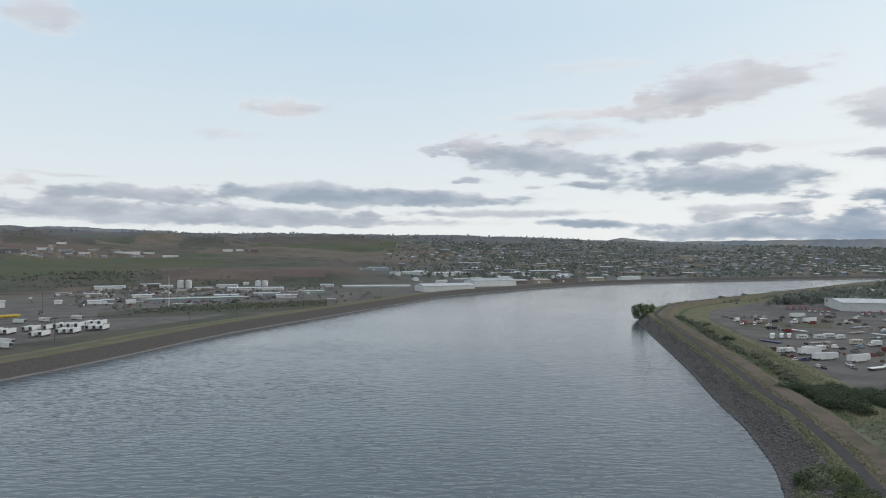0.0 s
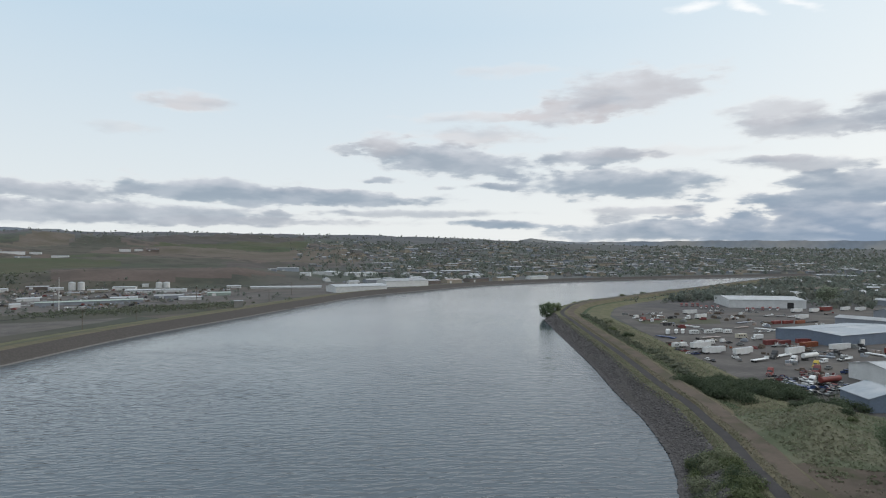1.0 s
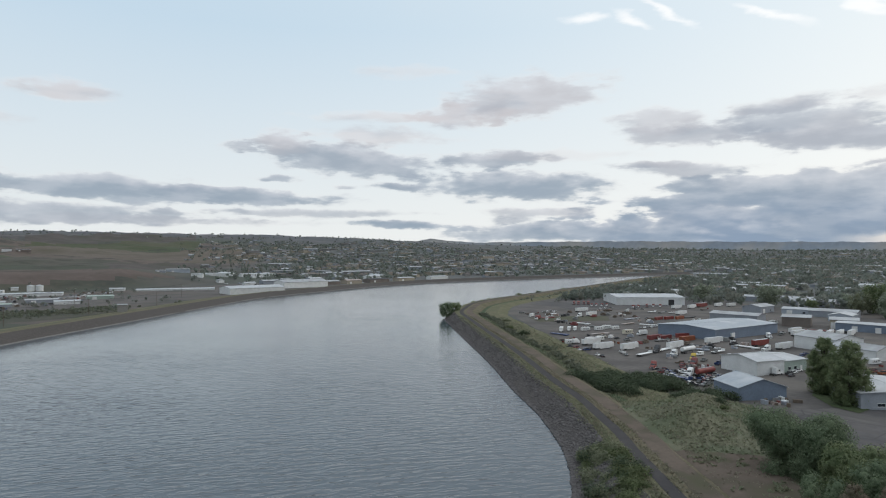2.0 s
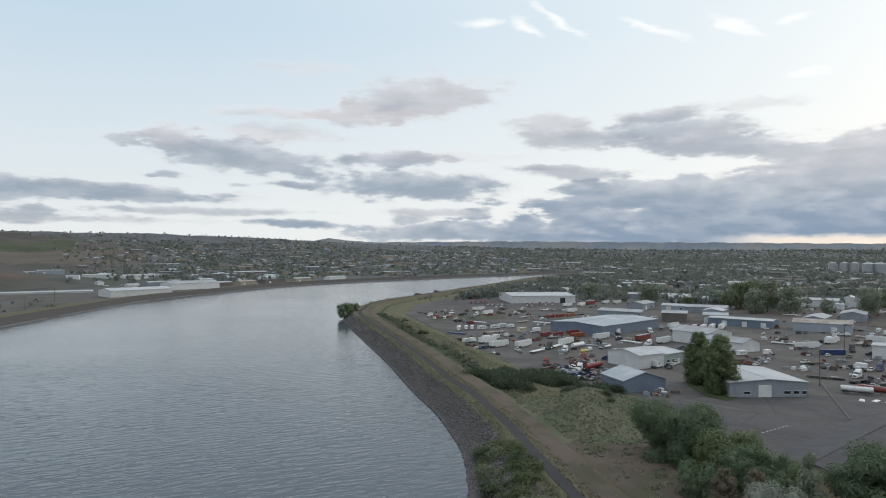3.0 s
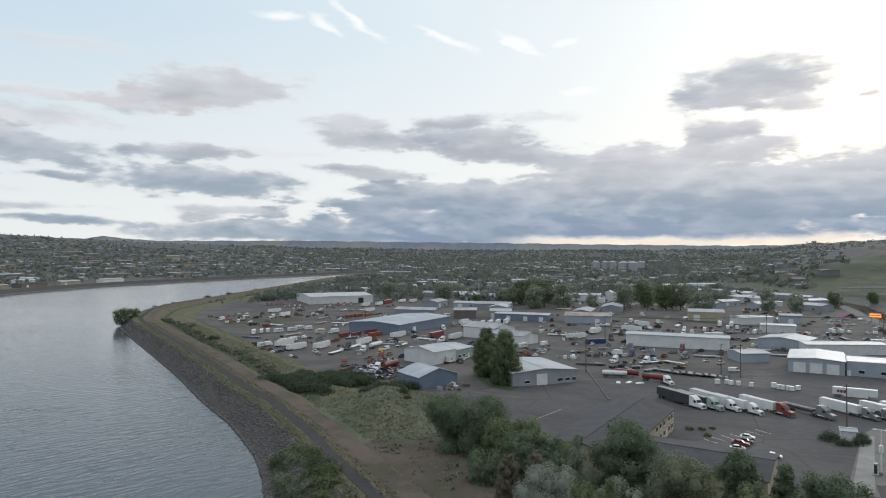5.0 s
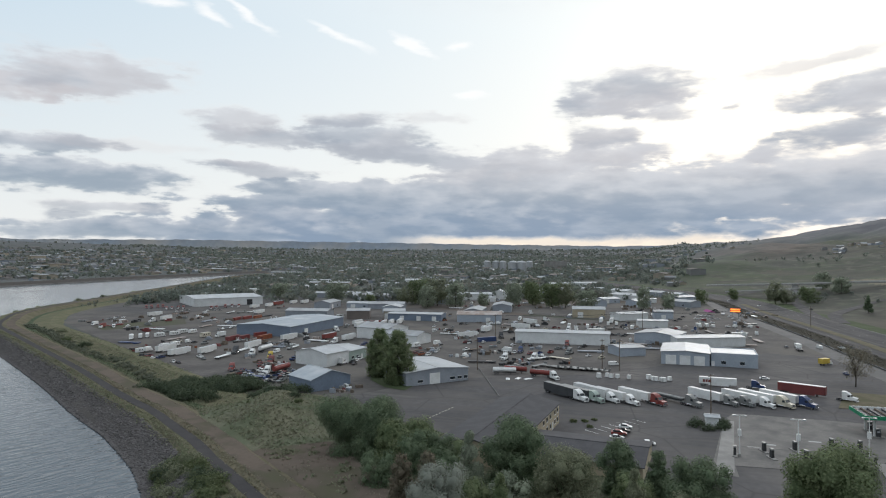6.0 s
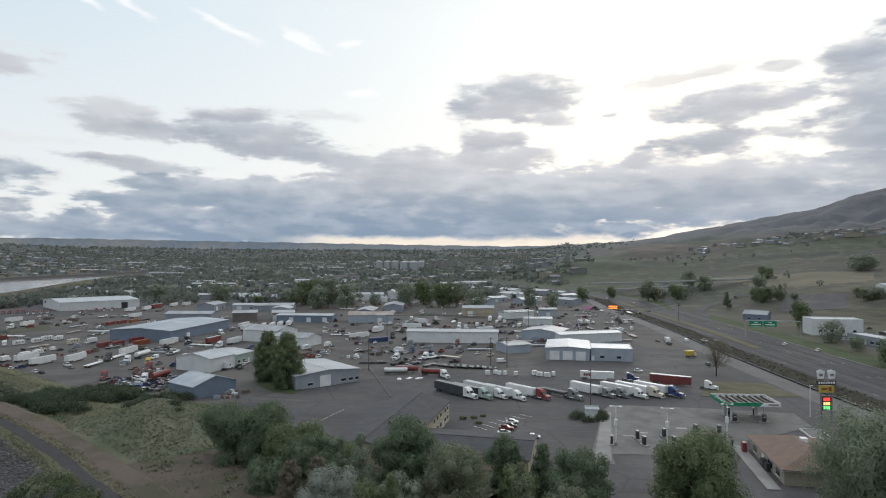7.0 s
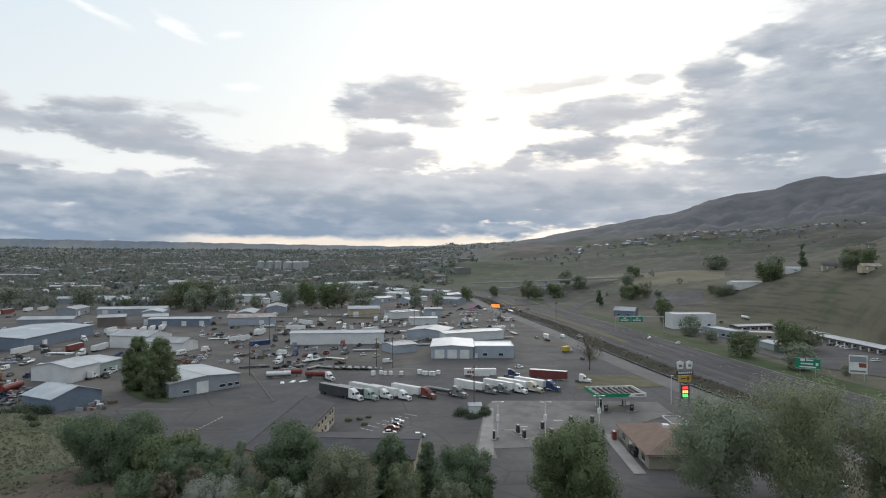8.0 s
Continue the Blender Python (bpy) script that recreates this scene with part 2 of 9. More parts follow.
# ---------- materials ----------
def material(name, colour, other=None, scale=1.0, rough=0.85, metal=0.0, bump=0.0, fine=None, random_tint=0.0, island=0.0, mixlo=0.42, mixhi=0.6, bump_scale=None, emit=None, emit_strength=1.0, stain=None, stain_scale=0.05, spec=0.3, leafy=0.0, streak=None, crack=None):
    """A surface of two colours mixed by noise at a coarse and a fine scale, in world metres."""
    m = bpy.data.materials.new(name)
    m.use_nodes = True
    nt = m.node_tree
    N, L = nt.nodes, nt.links
    bsdf = N["Principled BSDF"]
    geo = N.new("ShaderNodeNewGeometry")
    other = other or tuple(c * 0.82 for c in colour)

    def noise_at(sc, detail=4.0):
        n = N.new("ShaderNodeTexNoise")
        L.new(geo.outputs["Position"], n.inputs["Vector"])
        n.inputs["Scale"].default_value, n.inputs["Detail"].default_value = sc, detail
        return n.outputs["Fac"]

    def ramp(x, lo, hi, to=1.0):
        r = N.new("ShaderNodeMapRange")
        L.new(x, r.inputs[0])
        r.inputs[1].default_value, r.inputs[2].default_value, r.inputs[4].default_value = lo, hi, to
        return r.outputs[0]

    def mix(f, a, b, blend="MIX"):
        x = N.new("ShaderNodeMix")
        x.data_type, x.blend_type = "RGBA", blend
        for s, v in ((x.inputs[0], f), (x.inputs[6], a), (x.inputs[7], b)):
            if isinstance(v, bpy.types.NodeSocket):
                L.new(v, s)
            else:
                s.default_value = (*v, 1.0) if isinstance(v, tuple) else v
        return x.outputs[2]

    col = mix(ramp(noise_at(scale), mixlo, mixhi), colour, other)
    col = mix(ramp(noise_at(scale * 9, 5.0), 0.35, 0.75, 0.55), col, tuple(c * 0.7 for c in colour))
    if stain:
        col = mix(ramp(noise_at(stain_scale, 5.0), 0.5, 0.68, 0.8), col, stain)
    if fine:
        col = mix(ramp(noise_at(scale * 40, 2.0), 0.5, 0.7), col, fine)
    if streak:  # wear along the way of the traffic: heading, colour
        mp = N.new("ShaderNodeMapping")
        L.new(geo.outputs["Position"], mp.inputs[0])
        mp.vector_type = "TEXTURE"
        mp.inputs["Rotation"].default_value = (0, 0, radians(streak[0]))
        mp.inputs["Scale"].default_value = (90.0, 2.6, 1.0)
        n = N.new("ShaderNodeTexNoise")
        L.new(mp.outputs[0], n.inputs["Vector"])
        n.inputs["Scale"].default_value, n.inputs["Detail"].default_value = 1.0, 4.0
        col = mix(ramp(n.outputs["Fac"], 0.45, 0.62, 0.85), col, streak[1])
    if crack:  # sealed cracks: cells per metre, colour
        v = N.new("ShaderNodeTexVoronoi")
        v.feature = "DISTANCE_TO_EDGE"
        L.new(geo.outputs["Position"], v.inputs["Vector"])
        v.inputs["Scale"].default_value = crack[0]
        col = mix(ramp(v.outputs["Distance"], 0.012, 0.004, 0.6), col, crack[1])
    if random_tint or island:
        hsv = N.new("ShaderNodeHueSaturation")
        if island:
            r_out = geo.outputs["Random Per Island"]
        else:
            r_out = N.new("ShaderNodeObjectInfo").outputs["Random"]
        amount = island or random_tint
        L.new(ramp(r_out, 0, 1), hsv.inputs["Value"])
        hsv.inputs["Value"].links[0].from_node.inputs[3].default_value = 1 - amount
        hsv.inputs["Value"].links[0].from_node.inputs[4].default_value = 1 + amount
        L.new(col, hsv.inputs["Color"])
        col = hsv.outputs[0]
    L.new(col, bsdf.inputs["Base Color"])
    bsdf.inputs["Roughness"].default_value, bsdf.inputs["Metallic"].default_value = rough, metal
    bsdf.inputs["Specular IOR Level"].default_value = spec
    if bump:
        b = N.new("ShaderNodeBump")
        b.inputs["Strength"].default_value, b.inputs["Distance"].default_value = min(bump, 1.0), max(bump, 0.02)
        L.new(noise_at(bump_scale or scale * 6, 5.0), b.inputs["Height"])
        L.new(b.outputs[0], bsdf.inputs["Normal"])
    if leafy:
        tr, mx = N.new("ShaderNodeBsdfTranslucent"), N.new("ShaderNodeMixShader")
        L.new(col, tr.inputs["Color"])
        mx.inputs[0].default_value = leafy
        L.new(bsdf.outputs[0], mx.inputs[1]), L.new(tr.outputs[0], mx.inputs[2])
        L.new(mx.outputs[0], N["Material Output"].inputs["Surface"])
    if emit:
        bsdf.inputs["Emission Color"].default_value, bsdf.inputs["Emission Strength"].default_value = (*emit, 1.0), emit_strength
    return m


ASPHALT = material("asphalt", (0.077, 0.074, 0.076), (0.101, 0.096, 0.097), 0.06, 0.9, bump=0.02, bump_scale=8, stain=(0.136, 0.125, 0.117), stain_scale=0.035, spec=0.1, streak=(-72, (0.090, 0.084, 0.081)), crack=(0.035, (0.062, 0.059, 0.058)))
ROAD = material("road_asphalt", (0.059, 0.057, 0.060), (0.077, 0.074, 0.077), 0.09, 0.9, stain=(0.048, 0.045, 0.045), stain_scale=0.2, spec=0.08, streak=(25, (0.098, 0.091, 0.088)))
PATH_TAR = material("path_asphalt", (0.055, 0.052, 0.053), (0.066, 0.062, 0.062), 0.3, 0.92, bump=0.02, bump_scale=8, spec=0.08)
GRAVEL = material("yard_gravel", (0.096, 0.089, 0.085), (0.132, 0.121, 0.114), 0.05, 0.95, bump=0.05, bump_scale=4, stain=(0.130, 0.118, 0.105), stain_scale=0.03, spec=0.08)
CONCRETE = material("concrete", (0.26, 0.25, 0.235), (0.20, 0.19, 0.18), 0.15, 0.9, bump=0.02, bump_scale=5)
DIRT = material("dirt_track", (0.125, 0.100, 0.081), (0.096, 0.079, 0.065), 0.12, 0.95, bump=0.06, bump_scale=3, stain=(0.076, 0.075, 0.046), stain_scale=0.12, spec=0.08)
GRASS = material("rough_grass", (0.103, 0.105, 0.062), (0.143, 0.131, 0.084), 0.11, 0.95, bump=0.25, bump_scale=1.6, fine=(0.142, 0.134, 0.084), spec=0.08)
LUSH = material("green_grass", (0.057, 0.075, 0.038), (0.080, 0.094, 0.052), 0.08, 0.95, bump=0.25, bump_scale=1.2, spec=0.08)
DRYGRASS = material("dry_grass", (0.137, 0.118, 0.081), (0.099, 0.096, 0.058), 0.16, 0.95, bump=0.2, bump_scale=1.5, spec=0.08)
WEEDY = material("weedy_gravel", (0.086, 0.088, 0.060), (0.104, 0.096, 0.078), 0.1, 0.95, bump=0.1, bump_scale=2.0, stain=(0.074, 0.082, 0.050), stain_scale=0.08, spec=0.08)
DITCH = material("ditch_growth", (0.030, 0.052, 0.020), (0.055, 0.072, 0.032), 0.25, 0.95, bump=0.5, bump_scale=0.9)
ROCK = material("riprap_rock", (0.088, 0.081, 0.079), (0.112, 0.102, 0.100), 0.6, 0.95, bump=0.08, bump_scale=4, island=0.34)
ROCK_BED = material("rock_bed", (0.063, 0.056, 0.051), (0.080, 0.071, 0.065), 0.9, 0.95, bump=0.1, bump_scale=2.5)
SCRUB = material("scrub_leaves", (0.104, 0.129, 0.060), (0.141, 0.161, 0.082), 0.4, 0.9, leafy=0.35, island=0.30)
LEAF = material("leaves", (0.135, 0.173, 0.086), (0.173, 0.201, 0.105), 0.35, 0.85, leafy=0.35, island=0.30)
LEAF_DARK = material("dark_leaves", (0.116, 0.157, 0.091), (0.147, 0.184, 0.109), 0.35, 0.85, leafy=0.35, island=0.30)
BRAMBLE = material("bramble_leaves", (0.066, 0.088, 0.053), (0.083, 0.104, 0.061), 0.3, 0.9, leafy=0.35, island=0.25)
WILLOW = material("willow_leaves", (0.281, 0.319, 0.217), (0.247, 0.286, 0.194), 0.3, 0.9, leafy=0.5, island=0.12)
WILLOW_OLIVE = material("olive_willow_leaves", (0.288, 0.315, 0.192), (0.253, 0.282, 0.171), 0.3, 0.9, leafy=0.5, island=0.12)
LEAF_SILVER = material("silver_leaves", (0.232, 0.251, 0.209), (0.286, 0.302, 0.259), 0.5, 0.85, leafy=0.35, island=0.07)
LEAF_OLIVE = material("olive_leaves", (0.167, 0.184, 0.114), (0.207, 0.216, 0.139), 0.4, 0.85, leafy=0.35, island=0.30)
LEAF_GREY = material("grey_green_leaves", (0.249, 0.277, 0.203), (0.215, 0.248, 0.177), 0.4, 0.85, leafy=0.35, island=0.30)
LEAF_RUST = material("rusty_leaves", (0.170, 0.143, 0.102), (0.141, 0.133, 0.092), 0.5, 0.85, leafy=0.35, island=0.30)
# far foliage paled towards blue-grey, distance haze carried in the leaf colours
HAZED_LEAF = material("hazed_far_leaves", (0.186, 0.214, 0.181), (0.164, 0.189, 0.161), 0.02, 0.9, island=0.10, leafy=0.5)
HAZED_OLIVE = material("hazed_olive_leaves", (0.204, 0.212, 0.179), (0.176, 0.189, 0.159), 0.02, 0.9, island=0.08, leafy=0.5)
HAZED_DARK = material("hazed_dark_leaves", (0.157, 0.179, 0.154), (0.172, 0.191, 0.166), 0.02, 0.9, island=0.08, leafy=0.5)
# far walls and grey roofs dulled, low haze contrast put into their colours
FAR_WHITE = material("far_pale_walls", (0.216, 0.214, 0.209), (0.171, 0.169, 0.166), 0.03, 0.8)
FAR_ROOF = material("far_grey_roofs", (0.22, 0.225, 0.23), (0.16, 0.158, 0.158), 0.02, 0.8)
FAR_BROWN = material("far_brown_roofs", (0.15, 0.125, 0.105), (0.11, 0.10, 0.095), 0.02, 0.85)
WEEDS = material("roadside_weeds", (0.044, 0.040, 0.030), (0.034, 0.034, 0.026), 0.2, 0.95, bump=0.4, bump_scale=1.0, stain=(0.066, 0.056, 0.042), stain_scale=0.1, spec=0.08)
BARK = material("bark", (0.075, 0.060, 0.048), (0.045, 0.038, 0.032), 1.5, 0.95, bump=0.05)
WHITE_METAL = material("white_sheet_metal", (0.648, 0.654, 0.648), (0.576, 0.582, 0.576), 0.3, 0.55, bump=0.01, random_tint=0.08)
WHITE_ROOF = material("white_metal_roof", (0.43, 0.44, 0.45), (0.36, 0.375, 0.39), 0.12, 0.5, stain=(0.32, 0.32, 0.315), stain_scale=0.15)
GREY_ROOF = material("grey_metal_roof", (0.34, 0.35, 0.36), (0.28, 0.29, 0.30), 0.12, 0.55, stain=(0.25, 0.24, 0.235), stain_scale=0.12)
PALE_BLUE_ROOF = material("pale_blue_metal_roof", (0.320, 0.352, 0.384), (0.288, 0.320, 0.352), 0.1, 0.55, stain=(0.44, 0.45, 0.46), stain_scale=0.1)
RUST_ROOF = material("rusty_metal_roof", (0.30, 0.25, 0.22), (0.40, 0.36, 0.34), 0.15, 0.7, stain=(0.20, 0.13, 0.10), stain_scale=0.2)
SHINGLE_DARK = material("dark_shingles", (0.062, 0.060, 0.064), (0.076, 0.074, 0.078), 0.4, 0.95, bump=0.03, bump_scale=6)
SHINGLE_RED = material("terracotta_shingles", (0.195, 0.130, 0.100), (0.160, 0.112, 0.090), 0.5, 0.95, bump=0.03, bump_scale=6, stain=(0.135, 0.100, 0.084), stain_scale=0.4)
BLUE_METAL = material("blue_grey_sheet_metal", (0.165, 0.205, 0.265), (0.145, 0.18, 0.235), 0.2, 0.6)
PALE_BLUE_METAL = material("pale_blue_sheet_metal", (0.34, 0.375, 0.42), (0.30, 0.335, 0.38), 0.2, 0.6)
GREY_METAL = material("grey_sheet_metal", (0.27, 0.29, 0.32), (0.23, 0.25, 0.28), 0.2, 0.6)
TAN_METAL = material("tan_sheet_metal", (0.33, 0.29, 0.23), (0.28, 0.25, 0.20), 0.2, 0.65)
BROWN_METAL = material("brown_sheet_metal", (0.16, 0.135, 0.12), (0.13, 0.11, 0.10), 0.2, 0.65)
BEIGE_WALL = material("beige_stucco", (0.42, 0.36, 0.26), (0.36, 0.31, 0.22), 0.4, 0.9)
GLASS = material("dark_window_glass", (0.030, 0.036, 0.042), (0.024, 0.028, 0.032), 0.5, 0.12, spec=0.6)
RUBBER = material("tyre_rubber", (0.036, 0.036, 0.036), None, 2.0, 0.9)
STEEL = material("galvanised_steel", (0.45, 0.46, 0.47), (0.38, 0.39, 0.40), 0.8, 0.45, metal=0.6)
CHROME = material("chrome", (0.62, 0.63, 0.65), None, 1.0, 0.25, metal=0.9)
BLACK = material("black_paint", (0.042, 0.042, 0.044), None, 1.0, 0.6)
WHITE_PAINT = material("white_paint", (0.70, 0.70, 0.69), (0.62, 0.62, 0.60), 0.5, 0.5)
RED_PAINT = material("red_paint", (0.212, 0.047, 0.039), (0.170, 0.042, 0.037), 0.5, 0.5)
MAROON = material("maroon_paint", (0.17, 0.045, 0.042), (0.14, 0.04, 0.04), 0.5, 0.6)
ORANGE_PAINT = material("orange_paint", (0.240, 0.076, 0.036), (0.192, 0.064, 0.032), 0.5, 0.6)
YELLOW_PAINT = material("yellow_paint", (0.50, 0.36, 0.06), (0.42, 0.30, 0.06), 0.5, 0.6)
GREEN_PAINT = material("green_paint", (0.015, 0.22, 0.11), (0.014, 0.19, 0.095), 0.5, 0.5)
SIGN_GREEN = material("sign_green", (0.014, 0.230, 0.121), (0.014, 0.207, 0.109), 0.4, 0.5)
BLUE_PAINT = material("blue_paint", (0.036, 0.060, 0.145), (0.030, 0.050, 0.12), 0.5, 0.4)
SAGE_PAINT = material("sage_paint", (0.32, 0.38, 0.34), (0.28, 0.34, 0.30), 0.5, 0.5)
GREY_PAINT = material("grey_paint", (0.20, 0.205, 0.20), (0.17, 0.175, 0.17), 0.5, 0.5)
DARK_TRAILER = material("dark_trailer_tarp", (0.060, 0.062, 0.066), (0.048, 0.050, 0.052), 0.4, 0.8)
CREAM = material("cream_paint", (0.55, 0.50, 0.40), (0.48, 0.44, 0.36), 0.5, 0.5)
WOOD = material("weathered_wood", (0.14, 0.11, 0.085), (0.10, 0.08, 0.065), 1.0, 0.9)
MAGENTA = material("magenta_canvas", (0.30, 0.06, 0.20), None, 0.5, 0.8)
LED_RED = material("red_display_light", (0.3, 0.02, 0.02), emit=(1.0, 0.06, 0.05), emit_strength=1.6)
LED_AMBER = material("amber_display_light", (0.3, 0.2, 0.02), emit=(1.0, 0.55, 0.20), emit_strength=1.6)
LED_GREEN = material("green_display_light", (0.02, 0.3, 0.05), emit=(0.15, 1.0, 0.25), emit_strength=1.4)
LED_ORANGE = material("orange_display_light", (0.4, 0.1, 0.02), emit=(1.0, 0.22, 0.04), emit_strength=2.2)


# ---------- mesh helpers ----------
class Shape:
    """Collects the faces of one part."""

    def __init__(self):
        self.v, self.f = [], []

    def add(self, verts, faces):
        n = len(self.v)
        self.v += [tuple(p) for p in verts]
        self.f += [tuple(i + n for i in q) for q in faces]
        return self

    def box(self, x0, y0, z0, x1, y1, z1, taper=0.0):
        t = taper
        return self.add([(x0, y0, z0), (x1, y0, z0), (x1, y1, z0), (x0, y1, z0), (x0 + t, y0 + t, z1), (x1 - t, y0 + t, z1), (x1 - t, y1 - t, z1), (x0 + t, y1 - t, z1)],
                        [(3, 2, 1, 0), (4, 5, 6, 7), (0, 1, 5, 4), (1, 2, 6, 5), (2, 3, 7, 6), (3, 0, 4, 7)])

    def turned(self, x, y, z, deg, x0, y0, z0, x1, y1, z1):
        c, s = math.cos(radians(deg)), math.sin(radians(deg))
        k = Shape().box(x0, y0, z0, x1, y1, z1)
        return self.add([(x + c * a - s * b, y + s * a + c * b, z + h) for a, b, h in k.v], k.f)

    def prism(self, outline, y0, y1):
        """An outline of (x, z), run from y0 to y1."""
        n = len(outline)
        faces = [tuple(range(n)), tuple(range(2 * n - 1, n - 1, -1))] + [(i, i + n, (i + 1) % n + n, (i + 1) % n) for i in range(n)]
        return self.add([(a, y0, b) for a, b in outline] + [(a, y1, b) for a, b in outline], faces)

    def slab(self, outline, z0, z1):
        """An outline of (x, y), counter-clockwise, from z0 up to z1."""
        n = len(outline)
        faces = [tuple(range(n - 1, -1, -1)), tuple(range(n, 2 * n))] + [(i, (i + 1) % n, (i + 1) % n + n, i + n) for i in range(n)]
        return self.add([(a, b, z0) for a, b in outline] + [(a, b, z1) for a, b in outline], faces)

    def tube(self, p, q, r0, r1=None, n=8):
        r1 = r0 if r1 is None else r1
        p, q = Vector(p), Vector(q)
        d = (q - p).normalized()
        u = d.orthogonal().normalized()
        w = d.cross(u)
        ring = [(math.cos(2 * math.pi * i / n), math.sin(2 * math.pi * i / n)) for i in range(n)]
        vs = [p + (u * c + w * s) * r0 for c, s in ring] + [q + (u * c + w * s) * r1 for c, s in ring]
        return self.add(vs, [(i, (i + 1) % n, (i + 1) % n + n, i + n) for i in range(n)] + [tuple(range(n - 1, -1, -1)), tuple(range(n, 2 * n))])

    def pipe(self, pts, r, n=4):
        """One unbroken round strand through the points."""
        m, k0 = len(pts), len(self.v)
        for i, q in enumerate(pts):
            d = (Vector(pts[min(i + 1, m - 1)]) - Vector(pts[max(i - 1, 0)])).normalized()
            u = d.cross(Vector((0, 0, 1))).normalized()
            w = u.cross(d)
            self.v += [tuple(Vector(q) + (u * math.cos(6.2832 * j / n) + w * math.sin(6.2832 * j / n)) * r) for j in range(n)]
        self.f += [(k0 + i * n + j, k0 + i * n + (j + 1) % n, k0 + (i + 1) * n + (j + 1) % n, k0 + (i + 1) * n + j) for i in range(m - 1) for j in range(n)]
        return self

    def mesh(self, name, mat, smooth=False):
        me = bpy.data.meshes.new(name)
        me.from_pydata(self.v, [], self.f)
        me.update()
        me.materials.append(mat)
        if smooth:
            me.shade_smooth()
        return me


def thing(name, m, label, category, group="", kind=""):
    """An Empty at the base of a thing, which carries its parts."""
    ob = new(name)
    ob.empty_display_size = 0.5
    ob.matrix_world = m
    return tagged(ob, label, category, group, kind)


def part(name, shape, mat, parent, label="", smooth=False):
    ob = new(name, shape.mesh(name, mat, smooth) if isinstance(shape, Shape) else shape)
    ob.parent = parent
    return tagged(ob, label)


def sheet(name, points, z, mat, label, kind="structure", category="ground", thick=0.0):
    """A flat polygon lying on the ground."""
    s = Shape()
    if thick:
        s.slab(points, z - thick, z)
    else:
        s.add([(x, y, z) for x, y in points], [tuple(range(len(points)))])
    ob = new(name, s.mesh(name, mat))
    return tagged(ob, label, category, kind=kind)


def smooth_line(line, step):
    """A Catmull-Rom curve through the points, resampled evenly."""
    p = np.array(line, float)
    p = np.vstack([2 * p[0] - p[1], p, 2 * p[-1] - p[-2]])
    out = []
    for i in range(1, len(p) - 2):
        k = max(2, int(np.hypot(*(p[i + 1] - p[i])) / step))
        t = np.linspace(0, 1, k, endpoint=False)[:, None]
        out.append(0.5 * (2 * p[i] + (p[i + 1] - p[i - 1]) * t + (2 * p[i - 1] - 5 * p[i] + 4 * p[i + 1] - p[i + 2]) * t**2 + (3 * p[i] - p[i - 1] - 3 * p[i + 1] + p[i + 2]) * t**3))
    out.append(p[-2:-1])
    return np.vstack(out)


def normals(pts):
    """Unit normals to the left of the way along a line."""
    d = np.gradient(pts, axis=0)
    d /= np.hypot(d[:, 0], d[:, 1])[:, None]
    return np.stack([-d[:, 1], d[:, 0]], 1)


def side_distance(x, y, line):
    """Distance to a line, positive to the right of the way along it."""
    best = np.full(x.shape, 1e9)
    sign = np.ones(x.shape)
    for (ax, ay), (bx, by) in zip(line[:-1], line[1:]):
        dx, dy = bx - ax, by - ay
        t = np.clip(((x - ax) * dx + (y - ay) * dy) / (dx * dx + dy * dy), 0, 1)
        d = np.hypot(x - ax - t * dx, y - ay - t * dy)
        c = dx * (y - ay) - dy * (x - ax)
        nearer = d < best
        best = np.where(nearer, d, best)
        sign = np.where(nearer, np.where(c < 0, 1.0, -1.0), sign)
    return best * sign


# ---------- river, levees and land ----------
WATER_Z = -2.0
NEAR_BANK = [(-150, -300), (-60, -130), (-15, -30), (22, 42), (48, 88), (64, 118), (73, 139), (79, 160), (83, 176), (88, 204), (98, 250), (104, 280), (118, 355),
             (129, 412), (138, 455), (156, 498), (180, 543), (219, 590), (290, 656), (389, 751), (460, 816), (618, 968), (800, 1120), (1000, 1230)]
FAR_BANK = [(-420, -400), (-300, -100), (-205, 120), (-164, 238), (-148, 290), (-126, 382), (-82, 496), (-44, 595), (10, 723), (84, 823), (178, 938), (285, 1028), (399, 1091), (516, 1137),
            (643, 1185), (775, 1225), (1000, 1290)]
near_line, far_line = smooth_line(NEAR_BANK, 5.0), smooth_line(FAR_BANK, 12.0)

HIGHWAY = [(60, -150), (110, -125), (150, -101), (200, -73), (264, -40), (347, -2), (416, 27), (490, 62), (562, 98), (650, 135), (730, 185), (800, 255), (870, 330), (980, 440)]
highway_line = smooth_line(HIGHWAY, 10.0)
HEIGHT_AZ = [-34, -20, -5, 10, 25, 45, 65, 80, 95, 107]
HEIGHT_R = [350, 480, 700, 1000, 1400, 2000, 2800, 3600, 4700]
HEIGHTS = np.array([
    [0, 0, 0, 0, 4, 40, 88, 150],
    [0, 0, 0, 0, 6, 42, 80, 140],
    [0, 0, 0, 0, 4, 28, 70, 130],
    [0, 0, 0, 0, 2, 20, 65, 115],
    [0, 0, 0, 0, 0, 6, 40, 62],
    [0, 0, 0, 0, 0, 0, 4, 18],
    [0, 0, 0, 0, 0, 4, 10, 22],
    [0, 0, 0, 6, 28, 68, 60, 80],
    [0, 2, 20, 35, 66, 100, 130, 210],
    [0, 12, 46, 60, 90, 140, 205, 300],
], float)
